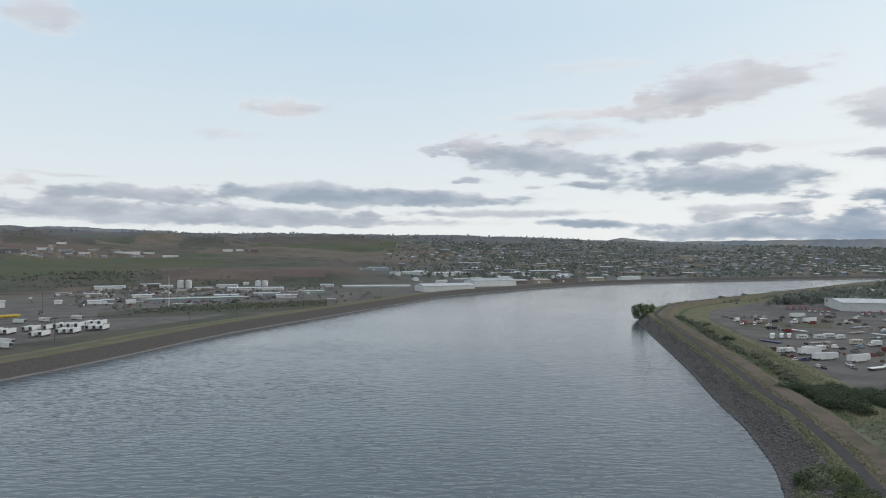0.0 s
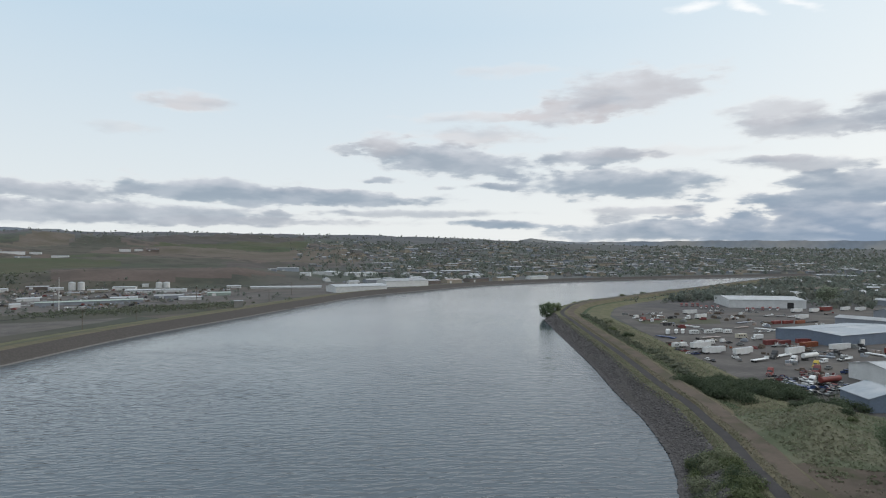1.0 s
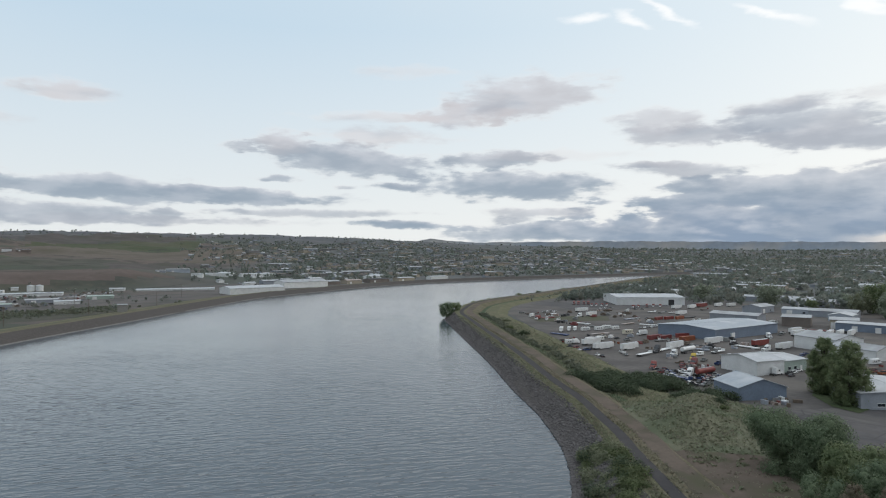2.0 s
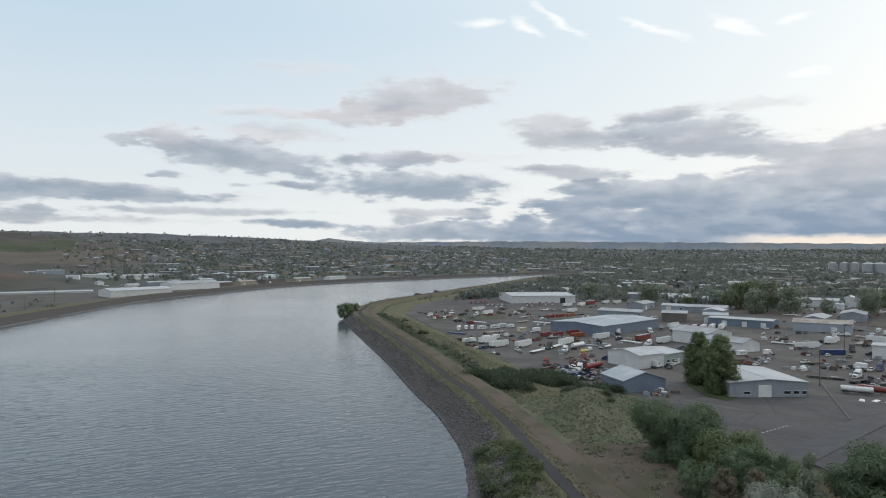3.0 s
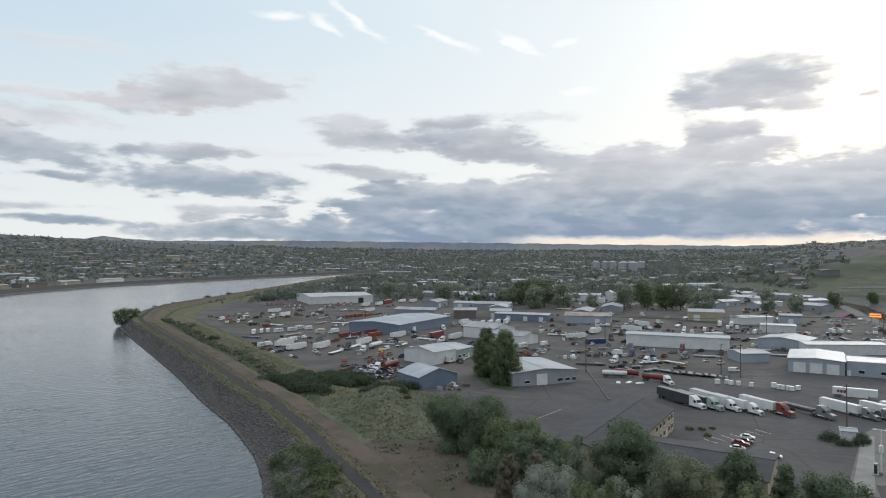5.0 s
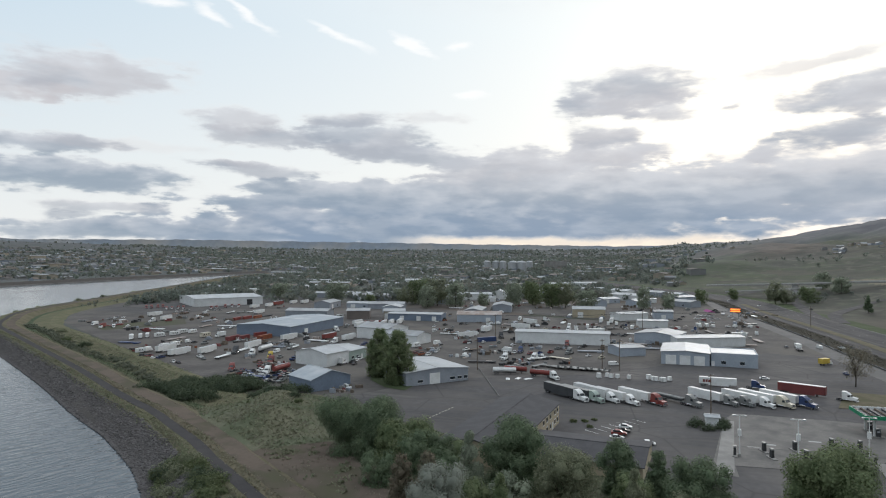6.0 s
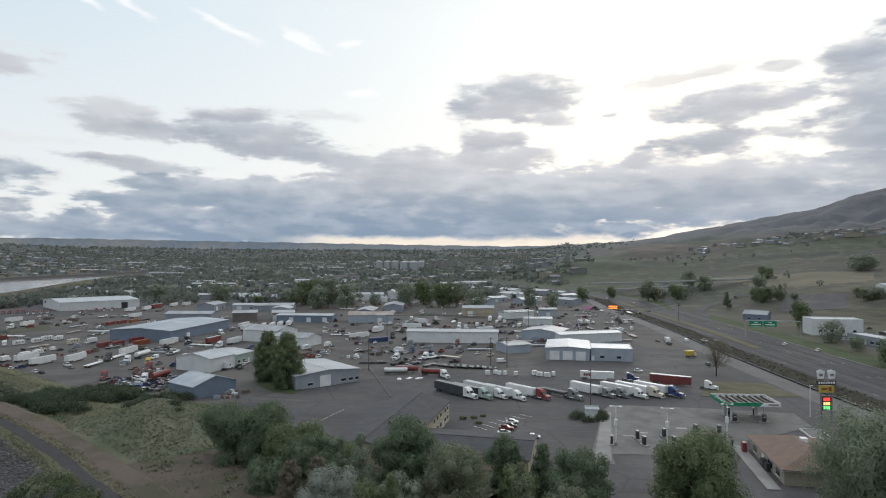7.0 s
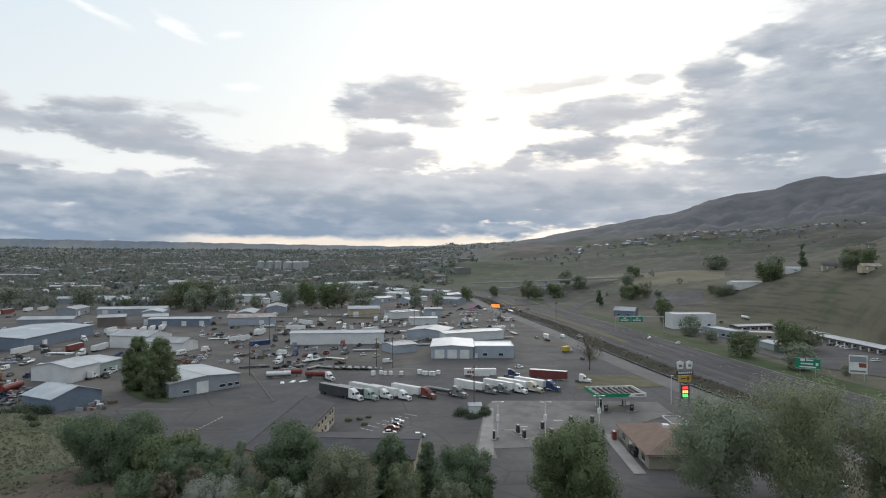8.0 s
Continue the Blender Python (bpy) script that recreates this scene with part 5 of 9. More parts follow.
def crown_blobs(form, seed):
    """Clumps of a crown one metre high and about one metre wide, to be scaled."""
    r = np.random.RandomState(seed)
    out = []
    if form == "round":
        for k in range(52):
            a, h = r.uniform(0, 6.28), r.uniform(0.10, 0.88)
            reach = 0.40 * math.sqrt(max(0.0, 1 - ((h - 0.52) / 0.5) ** 2)) * r.uniform(0.35, 1.0)
            out.append((math.cos(a) * reach, math.sin(a) * reach, h, r.uniform(0.10, 0.18)))
    elif form == "column":
        for k in range(150):
            h = r.uniform(0.04, 0.95)
            reach = 0.36 * math.sqrt(max(0.02, 1 - (abs(h - 0.42) / 0.56) ** 2)) * math.sqrt(r.uniform(0.05, 1.0))
            a = r.uniform(0, 6.28)
            out.append((math.cos(a) * reach, math.sin(a) * reach, h, r.uniform(0.075, 0.125) * (1.15 - h * 0.5)))
    elif form == "cone":
        for k in range(30):
            h = r.uniform(0.08, 0.96)
            reach, a = 0.38 * (1 - h) * r.uniform(0.5, 1.0), r.uniform(0, 6.28)
            out.append((math.cos(a) * reach, math.sin(a) * reach, h, 0.06 + 0.12 * (1 - h)))
    elif form == "airy":
        for k in range(96):
            a, h = r.uniform(0, 6.28), r.uniform(0.20, 0.95)
            reach = 0.46 * math.sqrt(max(0.0, 1 - ((h - 0.58) / 0.48) ** 2)) * r.uniform(0.25, 1.05)
            out.append((math.cos(a) * reach, math.sin(a) * reach, h, r.uniform(0.05, 0.125)))
    else:  # mound
        for k in range(22):
            a, reach = r.uniform(0, 6.28), 0.42 * math.sqrt(r.rand())
            out.append((math.cos(a) * reach, math.sin(a) * reach, 0.5 * (1 - (reach / 0.5) ** 2) * r.uniform(0.5, 1.1) + 0.05, r.uniform(0.12, 0.22)))
    return out


def tree(name, x, y, h, w, form, mat, label, leaves=3000, size=0.45, seed=1, z=None, group="", bark=None, droop=0.0, category="tree"):
    base = float(ground_height(np.array([x]), np.array([y]))[0]) if z is None else z
    ob = thing(name, pose(x, y, base), label, category, group)
    r = np.random.RandomState(seed + 77)
    blobs = [(bx * w, by * w, bz * h, br * (w * 0.6 + h * 0.4 if form != "mound" else w)) for bx, by, bz, br in crown_blobs(form, seed)]
    if form == "mound":
        blobs = [(bx, by, bz, min(br, h * 0.45)) for bx, by, bz, br in blobs]
    s = Shape()
    tr = max(0.10, h * 0.018)
    if form == "mound":
        for k in range(5):
            q = blobs[k]
            s.tube((q[0] * 0.2, q[1] * 0.2, -0.2), (q[0], q[1], q[2]), 0.07, 0.03, 6)
    else:
        top = h * (0.45 if form in ("round", "airy") else 0.92)
        s.tube((0, 0, -0.3), (r.uniform(-0.3, 0.3), r.uniform(-0.3, 0.3), top), tr, tr * 0.32, 9)
        for k in range(10 if form in ("round", "airy") else 5):
            q = blobs[k % len(blobs)]
            z0 = h * r.uniform(0.14, 0.38)
            mid = (q[0] * 0.45, q[1] * 0.45, z0 + (q[2] - z0) * 0.6)
            limb = Shape().pipe([(0, 0, z0), mid, (q[0] * 0.97, q[1] * 0.97, q[2])], tr * 0.3, 6)
            if (form == "airy" and h > 13) or name == "linden":
                part("limb", limb, bark or BARK, ob, smooth=True)
            else:
                s.add(limb.v, limb.f)
    part("trunk", s, bark or BARK, ob, smooth=True)
    part("crown", leaf_mesh("crown", blobs, int(leaves * 2.1) if leaves > 4000 else leaves, size * (0.74 if leaves > 4000 else 1.0), mat, seed, squash=1.35 if form == "airy" else 1.0, droop=droop, core=0.06 if form == "airy" else (0.3 if leaves < 4000 else 0.52)), mat, ob)
    return ob


# the belt of trees between the levee and the lodge
tree("bramble_thicket", 104.5, 102, 13.8, 23, "round", LEAF_DARK, "large rounded green thicket beside the dirt clearing", 25500, 0.45, 3, z=0.5)
tree("bramble_thicket", 105, 89, 10.5, 15, "round", LEAF, "dense green thicket at the end of the tree belt", 13600, 0.5, 4, z=0.5)
tree("maple", 96, 79, 13.0, 6.5, "round", LEAF_DARK, "small dark green broadleaf tree in the belt", 5100, 0.4, 5, z=0)
tree("maple", 99, 75, 12.4, 7.5, "round", LEAF_DARK, "small dark green broadleaf tree in the belt", 5100, 0.4, 6, z=0)
tree("pine", 96, 66, 14.8, 9.0, "cone", LEAF_GREY, "grey-green ragged pine in the tree belt", 7650, 0.4, 7, z=0)
tree("silver_olive", 79, 60, 14.6, 10.5, "round", LEAF_SILVER, "silvery grey-leaved round tree", 11050, 0.36, 8, z=0)
tree("dead_cypress", 84, 66, 14.2, 5.2, "column", LEAF_RUST, "half-dead brownish cypress in the belt", 4420, 0.35, 9, z=0)
tree("dead_cypress", 83, 71, 13.0, 5.8, "column", LEAF_RUST, "half-dead brownish cypress with green flecks", 4420, 0.35, 10, z=0)
tree("horse_chestnut", 104, 61, 15.8, 13.5, "round", LEAF_DARK, "tall dense dark green chestnut tree", 13600, 0.48, 11, z=0)
tree("flowering_plum", 99, 48, 14.0, 13.5, "round", LEAF_OLIVE, "olive green tree with a hazy open crown", 11900, 0.36, 12, z=0)
tree("maple", 116, 46, 11.9, 8.5, "round", LEAF_DARK, "dark green maple close to the lodge roof", 6800, 0.45, 13, z=0)
tree("maple", 118, 39, 10.7, 5.4, "column", LEAF_DARK, "slim dark green maple by the lot", 4250, 0.42, 14, z=0)
tree("maple", 112, 30, 12.2, 12.5, "round", LEAF_DARK, "broad dark green maple by the lot entrance", 11900, 0.46, 15, z=0)
tree("spruce", 98, 36, 13.4, 7.0, "cone", LEAF_OLIVE, "yellow-green young spruce in the belt", 6460, 0.36, 16, z=0)
tree("spruce", 84, 52, 13.2, 7.0, "cone", LEAF, "green young spruce in front of the belt", 5950, 0.36, 17, z=0)
tree("lilac", 88, 43, 9.5, 8.0, "round", LEAF_RUST, "dull purple-brown leaved lilac", 5100, 0.36, 18, z=0)
tree("linden", 116, 11, 16.4, 18.5, "round", LEAF, "large rounded dark green linden by the fuel station", 18700, 0.50, 19, z=0)
tree("willow", 130, -14, 19.5, 18, "airy", WILLOW, "tall hazy grey-green willow with an open crown", 17000, 0.37, 20, z=0, droop=0.9)
tree("willow", 131.5, -28.5, 23.0, 20, "airy", WILLOW_OLIVE, "tall willow with forked dark limbs", 19000, 0.37, 21, z=0, droop=0.9)
tree("willow", 127, -43, 21.5, 19, "airy", WILLOW_OLIVE, "willow at the edge of the station", 16000, 0.37, 22, z=0, droop=0.9)
tree("poplar", 178.8, 164.5, 18.8, 12.6, "column", LEAF, "tall columnar green poplar beside the workshop", 11050, 0.5, 23, z=0, group="pair of poplars")
tree("poplar", 172.4, 150.0, 19.4, 14.5, "column", LEAF, "tall columnar green poplar beside the workshop drive", 11900, 0.5, 24, z=0, group="pair of poplars")
tree("alder", 140, 458, 11.0, 15, "round", LEAF_DARK, "small alder leaning over the water at the river bend", 2500, 0.8, 25, z=-1.0)
tree("alder", 150, 472, 9.0, 13, "round", LEAF, "small alder on the bank at the river bend", 2000, 0.8, 26, z=-0.5)
tree("bare_elm", 266, 20, 14.0, 12, "airy", LEAF_RUST, "thin brown elm coming into leaf", 3600, 0.3, 27, z=0)

for k, (x, y, h, w, mt, lab) in enumerate(((91, 84, 8.5, 9, LEAF_DARK, "low dark green tree filling the belt"), (88, 60, 9.5, 8, LEAF, "low green tree filling the belt"), (92, 55, 10, 9, LEAF_GREY, "low grey-green tree filling the belt"),
                                          (108, 52, 9.0, 9, LEAF_DARK, "low dark green tree by the lodge"), (107, 40, 9.0, 8, LEAF, "low green tree by the lodge"), (104, 30, 8.5, 9, LEAF_OLIVE, "low olive tree by the lot entrance"),
                                          (97, 71, 9, 9, LEAF_DARK, "low dark tree behind the cypress"), (112, 66, 9, 9, LEAF_DARK, "dark tree against the lodge wall"), (104, 76, 9.5, 9, LEAF, "green tree behind the maples"))):
    tree("understory_tree", x, y, h, w, "round", mt, lab, 4200, 0.4, 130 + k, z=0)

# bushes on the banks and behind the levee
rs = np.random.RandomState(5)
shrubs = [tree("shrub", -900, -900 - 9 * k, 2.4 + 0.5 * k, 5.0 + k, "mound", m, lab, 1500, 0.32, 40 + k, z=-8, category="shrub", group="bank shrubs")
          for k, (m, lab) in enumerate(((SCRUB, "rounded green shrub on the bank"), (LEAF_OLIVE, "yellow-green bank shrub with loose leaves"), (BRAMBLE, "dark green bramble mound")))]
for k in range(95):  # river edge, near the point where the bank bends
    d, along = rs.uniform(2.5, 9.0), rs.uniform(0, 1)
    i = int(np.interp(along, [0, 1], [np.argmin(abs(near_line[:, 1] - 60)), np.argmin(abs(near_line[:, 1] - 132))]))
    p = near_line[i] - normals(near_line)[i] * (d + crest_shift(near_line[i][1]) * d / 10)
    copy_thing(shrubs[rs.choice([0, 1, 1, 0, 2])], pose(p[0], p[1], -2 + d * 0.5, 0, 0, rs.uniform(0, 360)) @ Matrix.Diagonal((*([rs.uniform(0.65, 1.25)] * 3), 1)))
for k in range(64):  # dark brambles below the levee
    f = k / 64
    x, y = 112 + 26 * f + rs.normal(0, 2.4), 196 + 6 * math.sin(f * 3.1) + rs.normal(0, 7.0) - 6 * f
    copy_thing(shrubs[2], pose(x, y, rs.uniform(0.2, 0.9), 0, 0, rs.uniform(0, 360)) @ Matrix.Diagonal((*([rs.uniform(0.9, 1.25)] * 2), rs.uniform(0.9, 1.35), 1)))
for x, y, z, sc in ((139, 169, 0.8, 1.2), (134, 172, 0.8, 1.1), (143, 166, 0.6, 0.9), (131, 170, 0.9, 1.0), (136, 166, 0.8, 1.0), (112, 152, 4.0, 0.6), (121, 161, 3.2, 0.8), (128, 153, 3.2, 0.7), (117, 138, 3.2, 0.5), (106, 144, 3.8, 0.45), (124, 146, 3.3, 0.55), (132, 160, 2.4, 0.8)):
    copy_thing(shrubs[2 if sc > 0.6 else 0], pose(x, y, z, 0, 0, x * 7) @ Matrix.Diagonal((sc, sc, sc, 1)))
for k in range(26):  # bend of the river
    i = int(rs.uniform(0.55, 1.0) * np.argmin(abs(near_line[:, 1] - 760)))
    d = rs.uniform(2, 6)
    if near_line[i][1] > 440:
        p = near_line[i] - normals(near_line)[i] * d
        copy_thing(shrubs[rs.choice([0, 1, 2])], pose(p[0], p[1], -1.5 + d * 0.58, 0, 0, rs.uniform(0, 360)) @ Matrix.Diagonal((*([rs.uniform(0.5, 1.1)] * 3), 1)))
for s0 in shrubs:
    s0.location = {0: (150.0, 360.0, 0.8), 1: (163.0, 398.0, 0.8), 2: (146.0, 330.0, 0.8)}[shrubs.index(s0)]

# scattered trees between the yards and along the highway: x, y, height, width
ROUND_TREES = [(434, 539, 16, 26), (418, 440, 20, 24), (434, 411, 9, 13), (458, 374, 24, 24), (450, 346, 25, 24), (447, 324, 22, 22), (430, 341, 19, 20), (472, 281, 22, 18), (508, 283, 23, 22),
               (497, 258, 22, 23), (501, 247, 22, 20), (492, 224, 17, 20)]
ROADSIDE_TREES = [(522, 187, 20, 14), (528, 169, 13, 13), (619, 168, 14, 14), (686, 155, 12, 12), (655, 112, 20, 20), (819, 94, 20, 20), (767, 71, 17, 22), (688, 15, 15, 17), (788, 11, 14, 19),
                  (461, -14, 18, 15), (441, 374, 16, 18), (820, -81, 18, 34)]
LAWN_TREES = [(393, -26, 12, 13), (367, -35, 7, 9), (321, -44, 12, 16), (340, -66, 16, 14), (353, -76, 12, 18), (292, -61, 11, 15), (284, -76, 4.5, 5)]
kinds = [tree("street_tree", -950, -800 - 30 * k, 12.0, 12.0, form, m, lab, 3600, 0.52, 60 + k, z=-8, group="trees among the yards", droop=0.3)
         for k, (m, form, lab) in enumerate(((LEAF_GREY, "round", "grey-green broadleaf tree among the yards"), (LEAF_OLIVE, "airy", "hazy olive broadleaf tree among the yards"), (LEAF, "round", "green broadleaf tree among yards and roads"), (LEAF_GREY, "airy", "thin grey-green broadleaf tree among yards")))]
for k, (x, y, h, w) in enumerate(ROUND_TREES + ROADSIDE_TREES + LAWN_TREES):
    b = float(ground_height(np.array([x]), np.array([y]))[0])
    copy_thing(kinds[(k * 7 + k // 3) % 4], pose(x, y, b, 0, 0, k * 53) @ Matrix.Diagonal((w / 12, w / 12, h / 12, 1)))
for k0, (x, y) in zip(kinds, ((470, 310), (540, 300), (575, 330), (480, 420))):
    k0.location = (x, y, 0)
tree("roadside_cypress", 591, 37, 15, 9, "cone", LEAF_DARK, "tall dark conifer beside the ramp", 2000, 0.8, 91)
tree("hillside_fir", 602, -127, 20, 9, "cone", LEAF_DARK, "tall dark fir among the hillside houses", 2000, 0.8, 92)


# ---------- vehicles ----------
PAINT = {"white": WHITE_PAINT, "red": RED_PAINT, "grey": GREY_PAINT, "black": BLACK, "blue": BLUE_PAINT, "cream": CREAM, "maroon": MAROON, "orange": ORANGE_PAINT, "yellow": YELLOW_PAINT, "sage": SAGE_PAINT, "dark": DARK_TRAILER}
wheel_meshes = {}


def wheel(parent, x, y, r, w):
    """A wheel with a pale rim, axle along y."""
    key = (round(r, 2), round(w, 2))
    if key not in wheel_meshes:
        s = Shape().tube((0, -w / 2, 0), (0, w / 2, 0), r, n=14)
        n = len(s.f)
        s.tube((0, -w / 2 - 0.02, 0), (0, w / 2 + 0.02, 0), r * 0.55, n=10)
        me = s.mesh("wheel", RUBBER)
        me.materials.append(CHROME)
        for poly in me.polygons[n:]:
            poly.material_index = 1
        wheel_meshes[key] = me
    t = part("wheel", wheel_meshes[key], RUBBER, parent)
    t.location = (x, y, r)


def prism_x(outline, w, y=0.0):
    """A side outline of (x, z) as wide as w."""
    return Shape().prism(outline, y - w / 2, y + w / 2)


def make_tractor(m, colour):
    ob = thing("truck_tractor", m, f"{colour} sleeper-cab truck tractor parked on asphalt", "truck")
    p = PAINT[colour]
    part("chassis", Shape().box(-3.6, -0.45, 0.75, 3.2, 0.45, 1.05), BLACK, ob)
    part("hood", prism_x([(1.6, 0.75), (3.55, 0.7), (3.7, 1.1), (3.6, 1.75), (1.6, 2.05)], 2.0), p, ob)
    part("cab", prism_x([(-0.2, 0.7), (1.65, 0.7), (1.65, 2.0), (1.15, 2.95), (-0.2, 3.0)], 2.4), p, ob)
    part("sleeper", prism_x([(-1.9, 0.9), (-0.2, 0.9), (-0.2, 3.1), (-1.9, 3.1)], 2.45), p, ob)
    part("roof_fairing", prism_x([(-1.9, 3.1), (0.9, 3.0), (0.2, 3.55), (-0.7, 3.95), (-1.9, 3.98)], 2.35), p, ob)
    part("windscreen", Shape().add([(1.70, -1.05, 2.06), (1.70, 1.05, 2.06), (1.22, 0.98, 2.9), (1.22, -0.98, 2.9)], [(0, 1, 2, 3)]), GLASS, ob)
    for sy in (-1, 1):
        part("side_window", Shape().box(0.2, sy * 1.2 - 0.03, 2.0, 1.2, sy * 1.2 + 0.03, 2.75), GLASS, ob)
        part("fuel_tank", Shape().tube((-1.6, sy * 1.0, 0.75), (0.6, sy * 1.0, 0.75), 0.32, n=10), CHROME, ob)
        part("fender", prism_x([(2.0, 0.9), (3.6, 0.7), (3.5, 1.2), (2.8, 1.35), (2.1, 1.2)], 0.35, sy * 1.08), p, ob)
        part("headlight", Shape().box(3.5, sy * 0.85 - 0.18, 0.95, 3.72, sy * 0.85 + 0.18, 1.2), STEEL, ob)
        wheel(ob, 2.75, sy * 1.05, 0.52, 0.32)
        for wx in (-2.2, -3.45):
            wheel(ob, wx, sy * 0.95, 0.52, 0.6)
    part("bumper", Shape().box(3.45, -1.15, 0.35, 3.78, 1.15, 0.72), CHROME if colour in ("red", "blue") else p, ob)
    part("grille", Shape().box(3.55, -0.55, 0.85, 3.74, 0.55, 1.65), CHROME, ob)
    return ob


def trailer_base(ob, half):
    part("frame", Shape().box(-half, -0.5, 0.85, half, 0.5, 1.1), BLACK, ob)
    for wx in (-half + 1.2, -half + 2.5):
        for sy in (-1, 1):
            wheel(ob, wx, sy * 0.95, 0.52, 0.6)
    for sy in (-1, 1):
        part("landing_leg", Shape().box(half - 3.0, sy * 0.8 - 0.08, 0.0, half - 2.8, sy * 0.8 + 0.08, 0.9), BLACK, ob)


def make_box_trailer(m, colour, half=8.0):
    ob = thing("box_trailer", m, f"{colour} box semi-trailer with a pale roof" if colour != "white" else "plain white box semi-trailer", "trailer")
    trailer_base(ob, half)
    s = Shape().box(-half, -1.28, 1.1, half, 1.28, 4.05)
    part("box", s, PAINT[colour], ob)
    part("roof", Shape().box(-half + 0.02, -1.24, 4.055, half - 0.02, 1.24, 4.1), WHITE_ROOF if colour in ("white", "red", "maroon", "cream") else GREY_PAINT, ob)
    for sy in (-1, 1):
        part("door", Shape().box(-half - 0.04, sy * 0.63 - 0.6, 1.2, -half - 0.005, sy * 0.63 + 0.6, 3.95), PAINT[colour], ob)
        part("side_skirt", Shape().box(-half + 4, sy * 1.2 - 0.02, 0.5, half - 3.4, sy * 1.2 + 0.02, 1.08), PAINT[colour], ob)
    return ob


def make_reefer(m, colour):
    ob = thing("cold_trailer", m, "white refrigerated trailer with a dark cooling unit", "trailer")
    trailer_base(ob, 6.5)
    part("box", Shape().box(-6.5, -1.28, 1.0, 6.5, 1.28, 4.05), WHITE_PAINT, ob)
    part("roof", Shape().box(-6.48, -1.24, 4.055, 6.48, 1.24, 4.1), WHITE_ROOF, ob)
    part("cooling_unit", Shape().box(6.5, -0.95, 2.2, 7.0, 0.95, 3.8, 0.06), BLACK, ob)
    part("front_panel", Shape().box(6.5, -1.2, 1.0, 6.54, 1.2, 2.1), GREY_PAINT, ob)
    return ob


def make_container(m, colour):
    ob = thing("shipping_container", m, f"{colour} corrugated shipping container on the gravel", "container")
    s = Shape()
    n = 40
    xs = np.linspace(-6.0, 6.0, n)
    for sy in (-1, 1):
        v = [(x, sy * (1.2 - (0.05 if i % 2 else 0)), z) for z in (0.15, 2.5) for i, x in enumerate(xs)]
        f = [(i, i + 1, n + i + 1, n + i) for i in range(n - 1)]
        part("side_wall", Shape().add(v, f if sy < 0 else [q[::-1] for q in f]), PAINT[colour], ob)
    part("roof", Shape().box(-6.05, -1.22, 2.45, 6.05, 1.22, 2.6), PAINT[colour], ob)
    part("floor", Shape().box(-6.05, -1.22, 0.0, 6.05, 1.22, 0.16), PAINT[colour], ob)
    for x in (-6.03, 6.03):
        part("end_door", Shape().box(x - 0.04, -1.2, 0.16, x + 0.04, 1.2, 2.45), PAINT[colour], ob)
    return ob


def make_flat_trailer(m, colour):
    ob = thing("flatbed_trailer", m, f"low {colour} flatbed trailer, empty", "trailer")
    half = 6.0
    part("deck", Shape().box(-half, -1.2, 0.95, half, 1.2, 1.15), WOOD if colour == "maroon" else PAINT[colour], ob)
    part("frame", Shape().box(-half, -0.4, 0.7, half, 0.4, 0.95), BLACK, ob)
    part("headboard", Shape().box(half - 0.1, -1.2, 1.15, half, 1.2, 2.1), PAINT[colour], ob)
    for wx in (-half + 1.2, -half + 2.4):
        for sy in (-1, 1):
            wheel(ob, wx, sy * 0.95, 0.45, 0.5)
    return ob


def make_tanker(m, colour):
    ob = thing("tank_trailer", m, f"{colour} tank trailer with a long cylinder", "trailer")
    trailer_base(ob, 6.0)
    part("tank", Shape().tube((-5.8, 0, 2.3), (5.6, 0, 2.3), 1.15, n=18), PAINT[colour], ob, smooth=False)
    for x in (-6.0, 5.6):
        part("tank_end", Shape().tube((x, 0, 2.3), (x + 0.25, 0, 2.3), 1.0, n=18), PAINT[colour], ob)
    part("walkway", Shape().box(-4.5, -0.3, 3.42, 4.5, 0.3, 3.5), STEEL, ob)
    for x in (-3.0, 0.0, 3.0):
        part("hatch", Shape().tube((x, 0, 3.5), (x, 0, 3.65), 0.3, n=10), STEEL, ob)
    return ob


def make_car(m, colour):
    ob = thing("car", m, f"{colour} passenger car with dark windows", "car")
    p = PAINT[colour]
    part("body", prism_x([(-2.25, 0.28), (2.25, 0.28), (2.3, 0.62), (1.9, 0.82), (1.0, 0.92), (-1.9, 0.95), (-2.3, 0.85)], 1.76), p, ob)
    part("cabin", prism_x([(-1.75, 0.93), (1.05, 0.91), (0.3, 1.42), (-1.1, 1.45)], 1.52), GLASS, ob)
    part("roof", prism_x([(-1.15, 1.44), (0.35, 1.40), (0.2, 1.50), (-1.0, 1.53)], 1.46), p, ob)
    for sy in (-1, 1):
        part("headlight", Shape().box(2.1, sy * 0.65 - 0.2, 0.58, 2.3, sy * 0.65 + 0.2, 0.74), STEEL, ob)
        part("tail_light", Shape().box(-2.33, sy * 0.68 - 0.17, 0.65, -2.2, sy * 0.68 + 0.17, 0.85), RED_PAINT, ob)
        for wx in (-1.4, 1.4):
            wheel(ob, wx, sy * 0.78, 0.33, 0.22)
    return ob


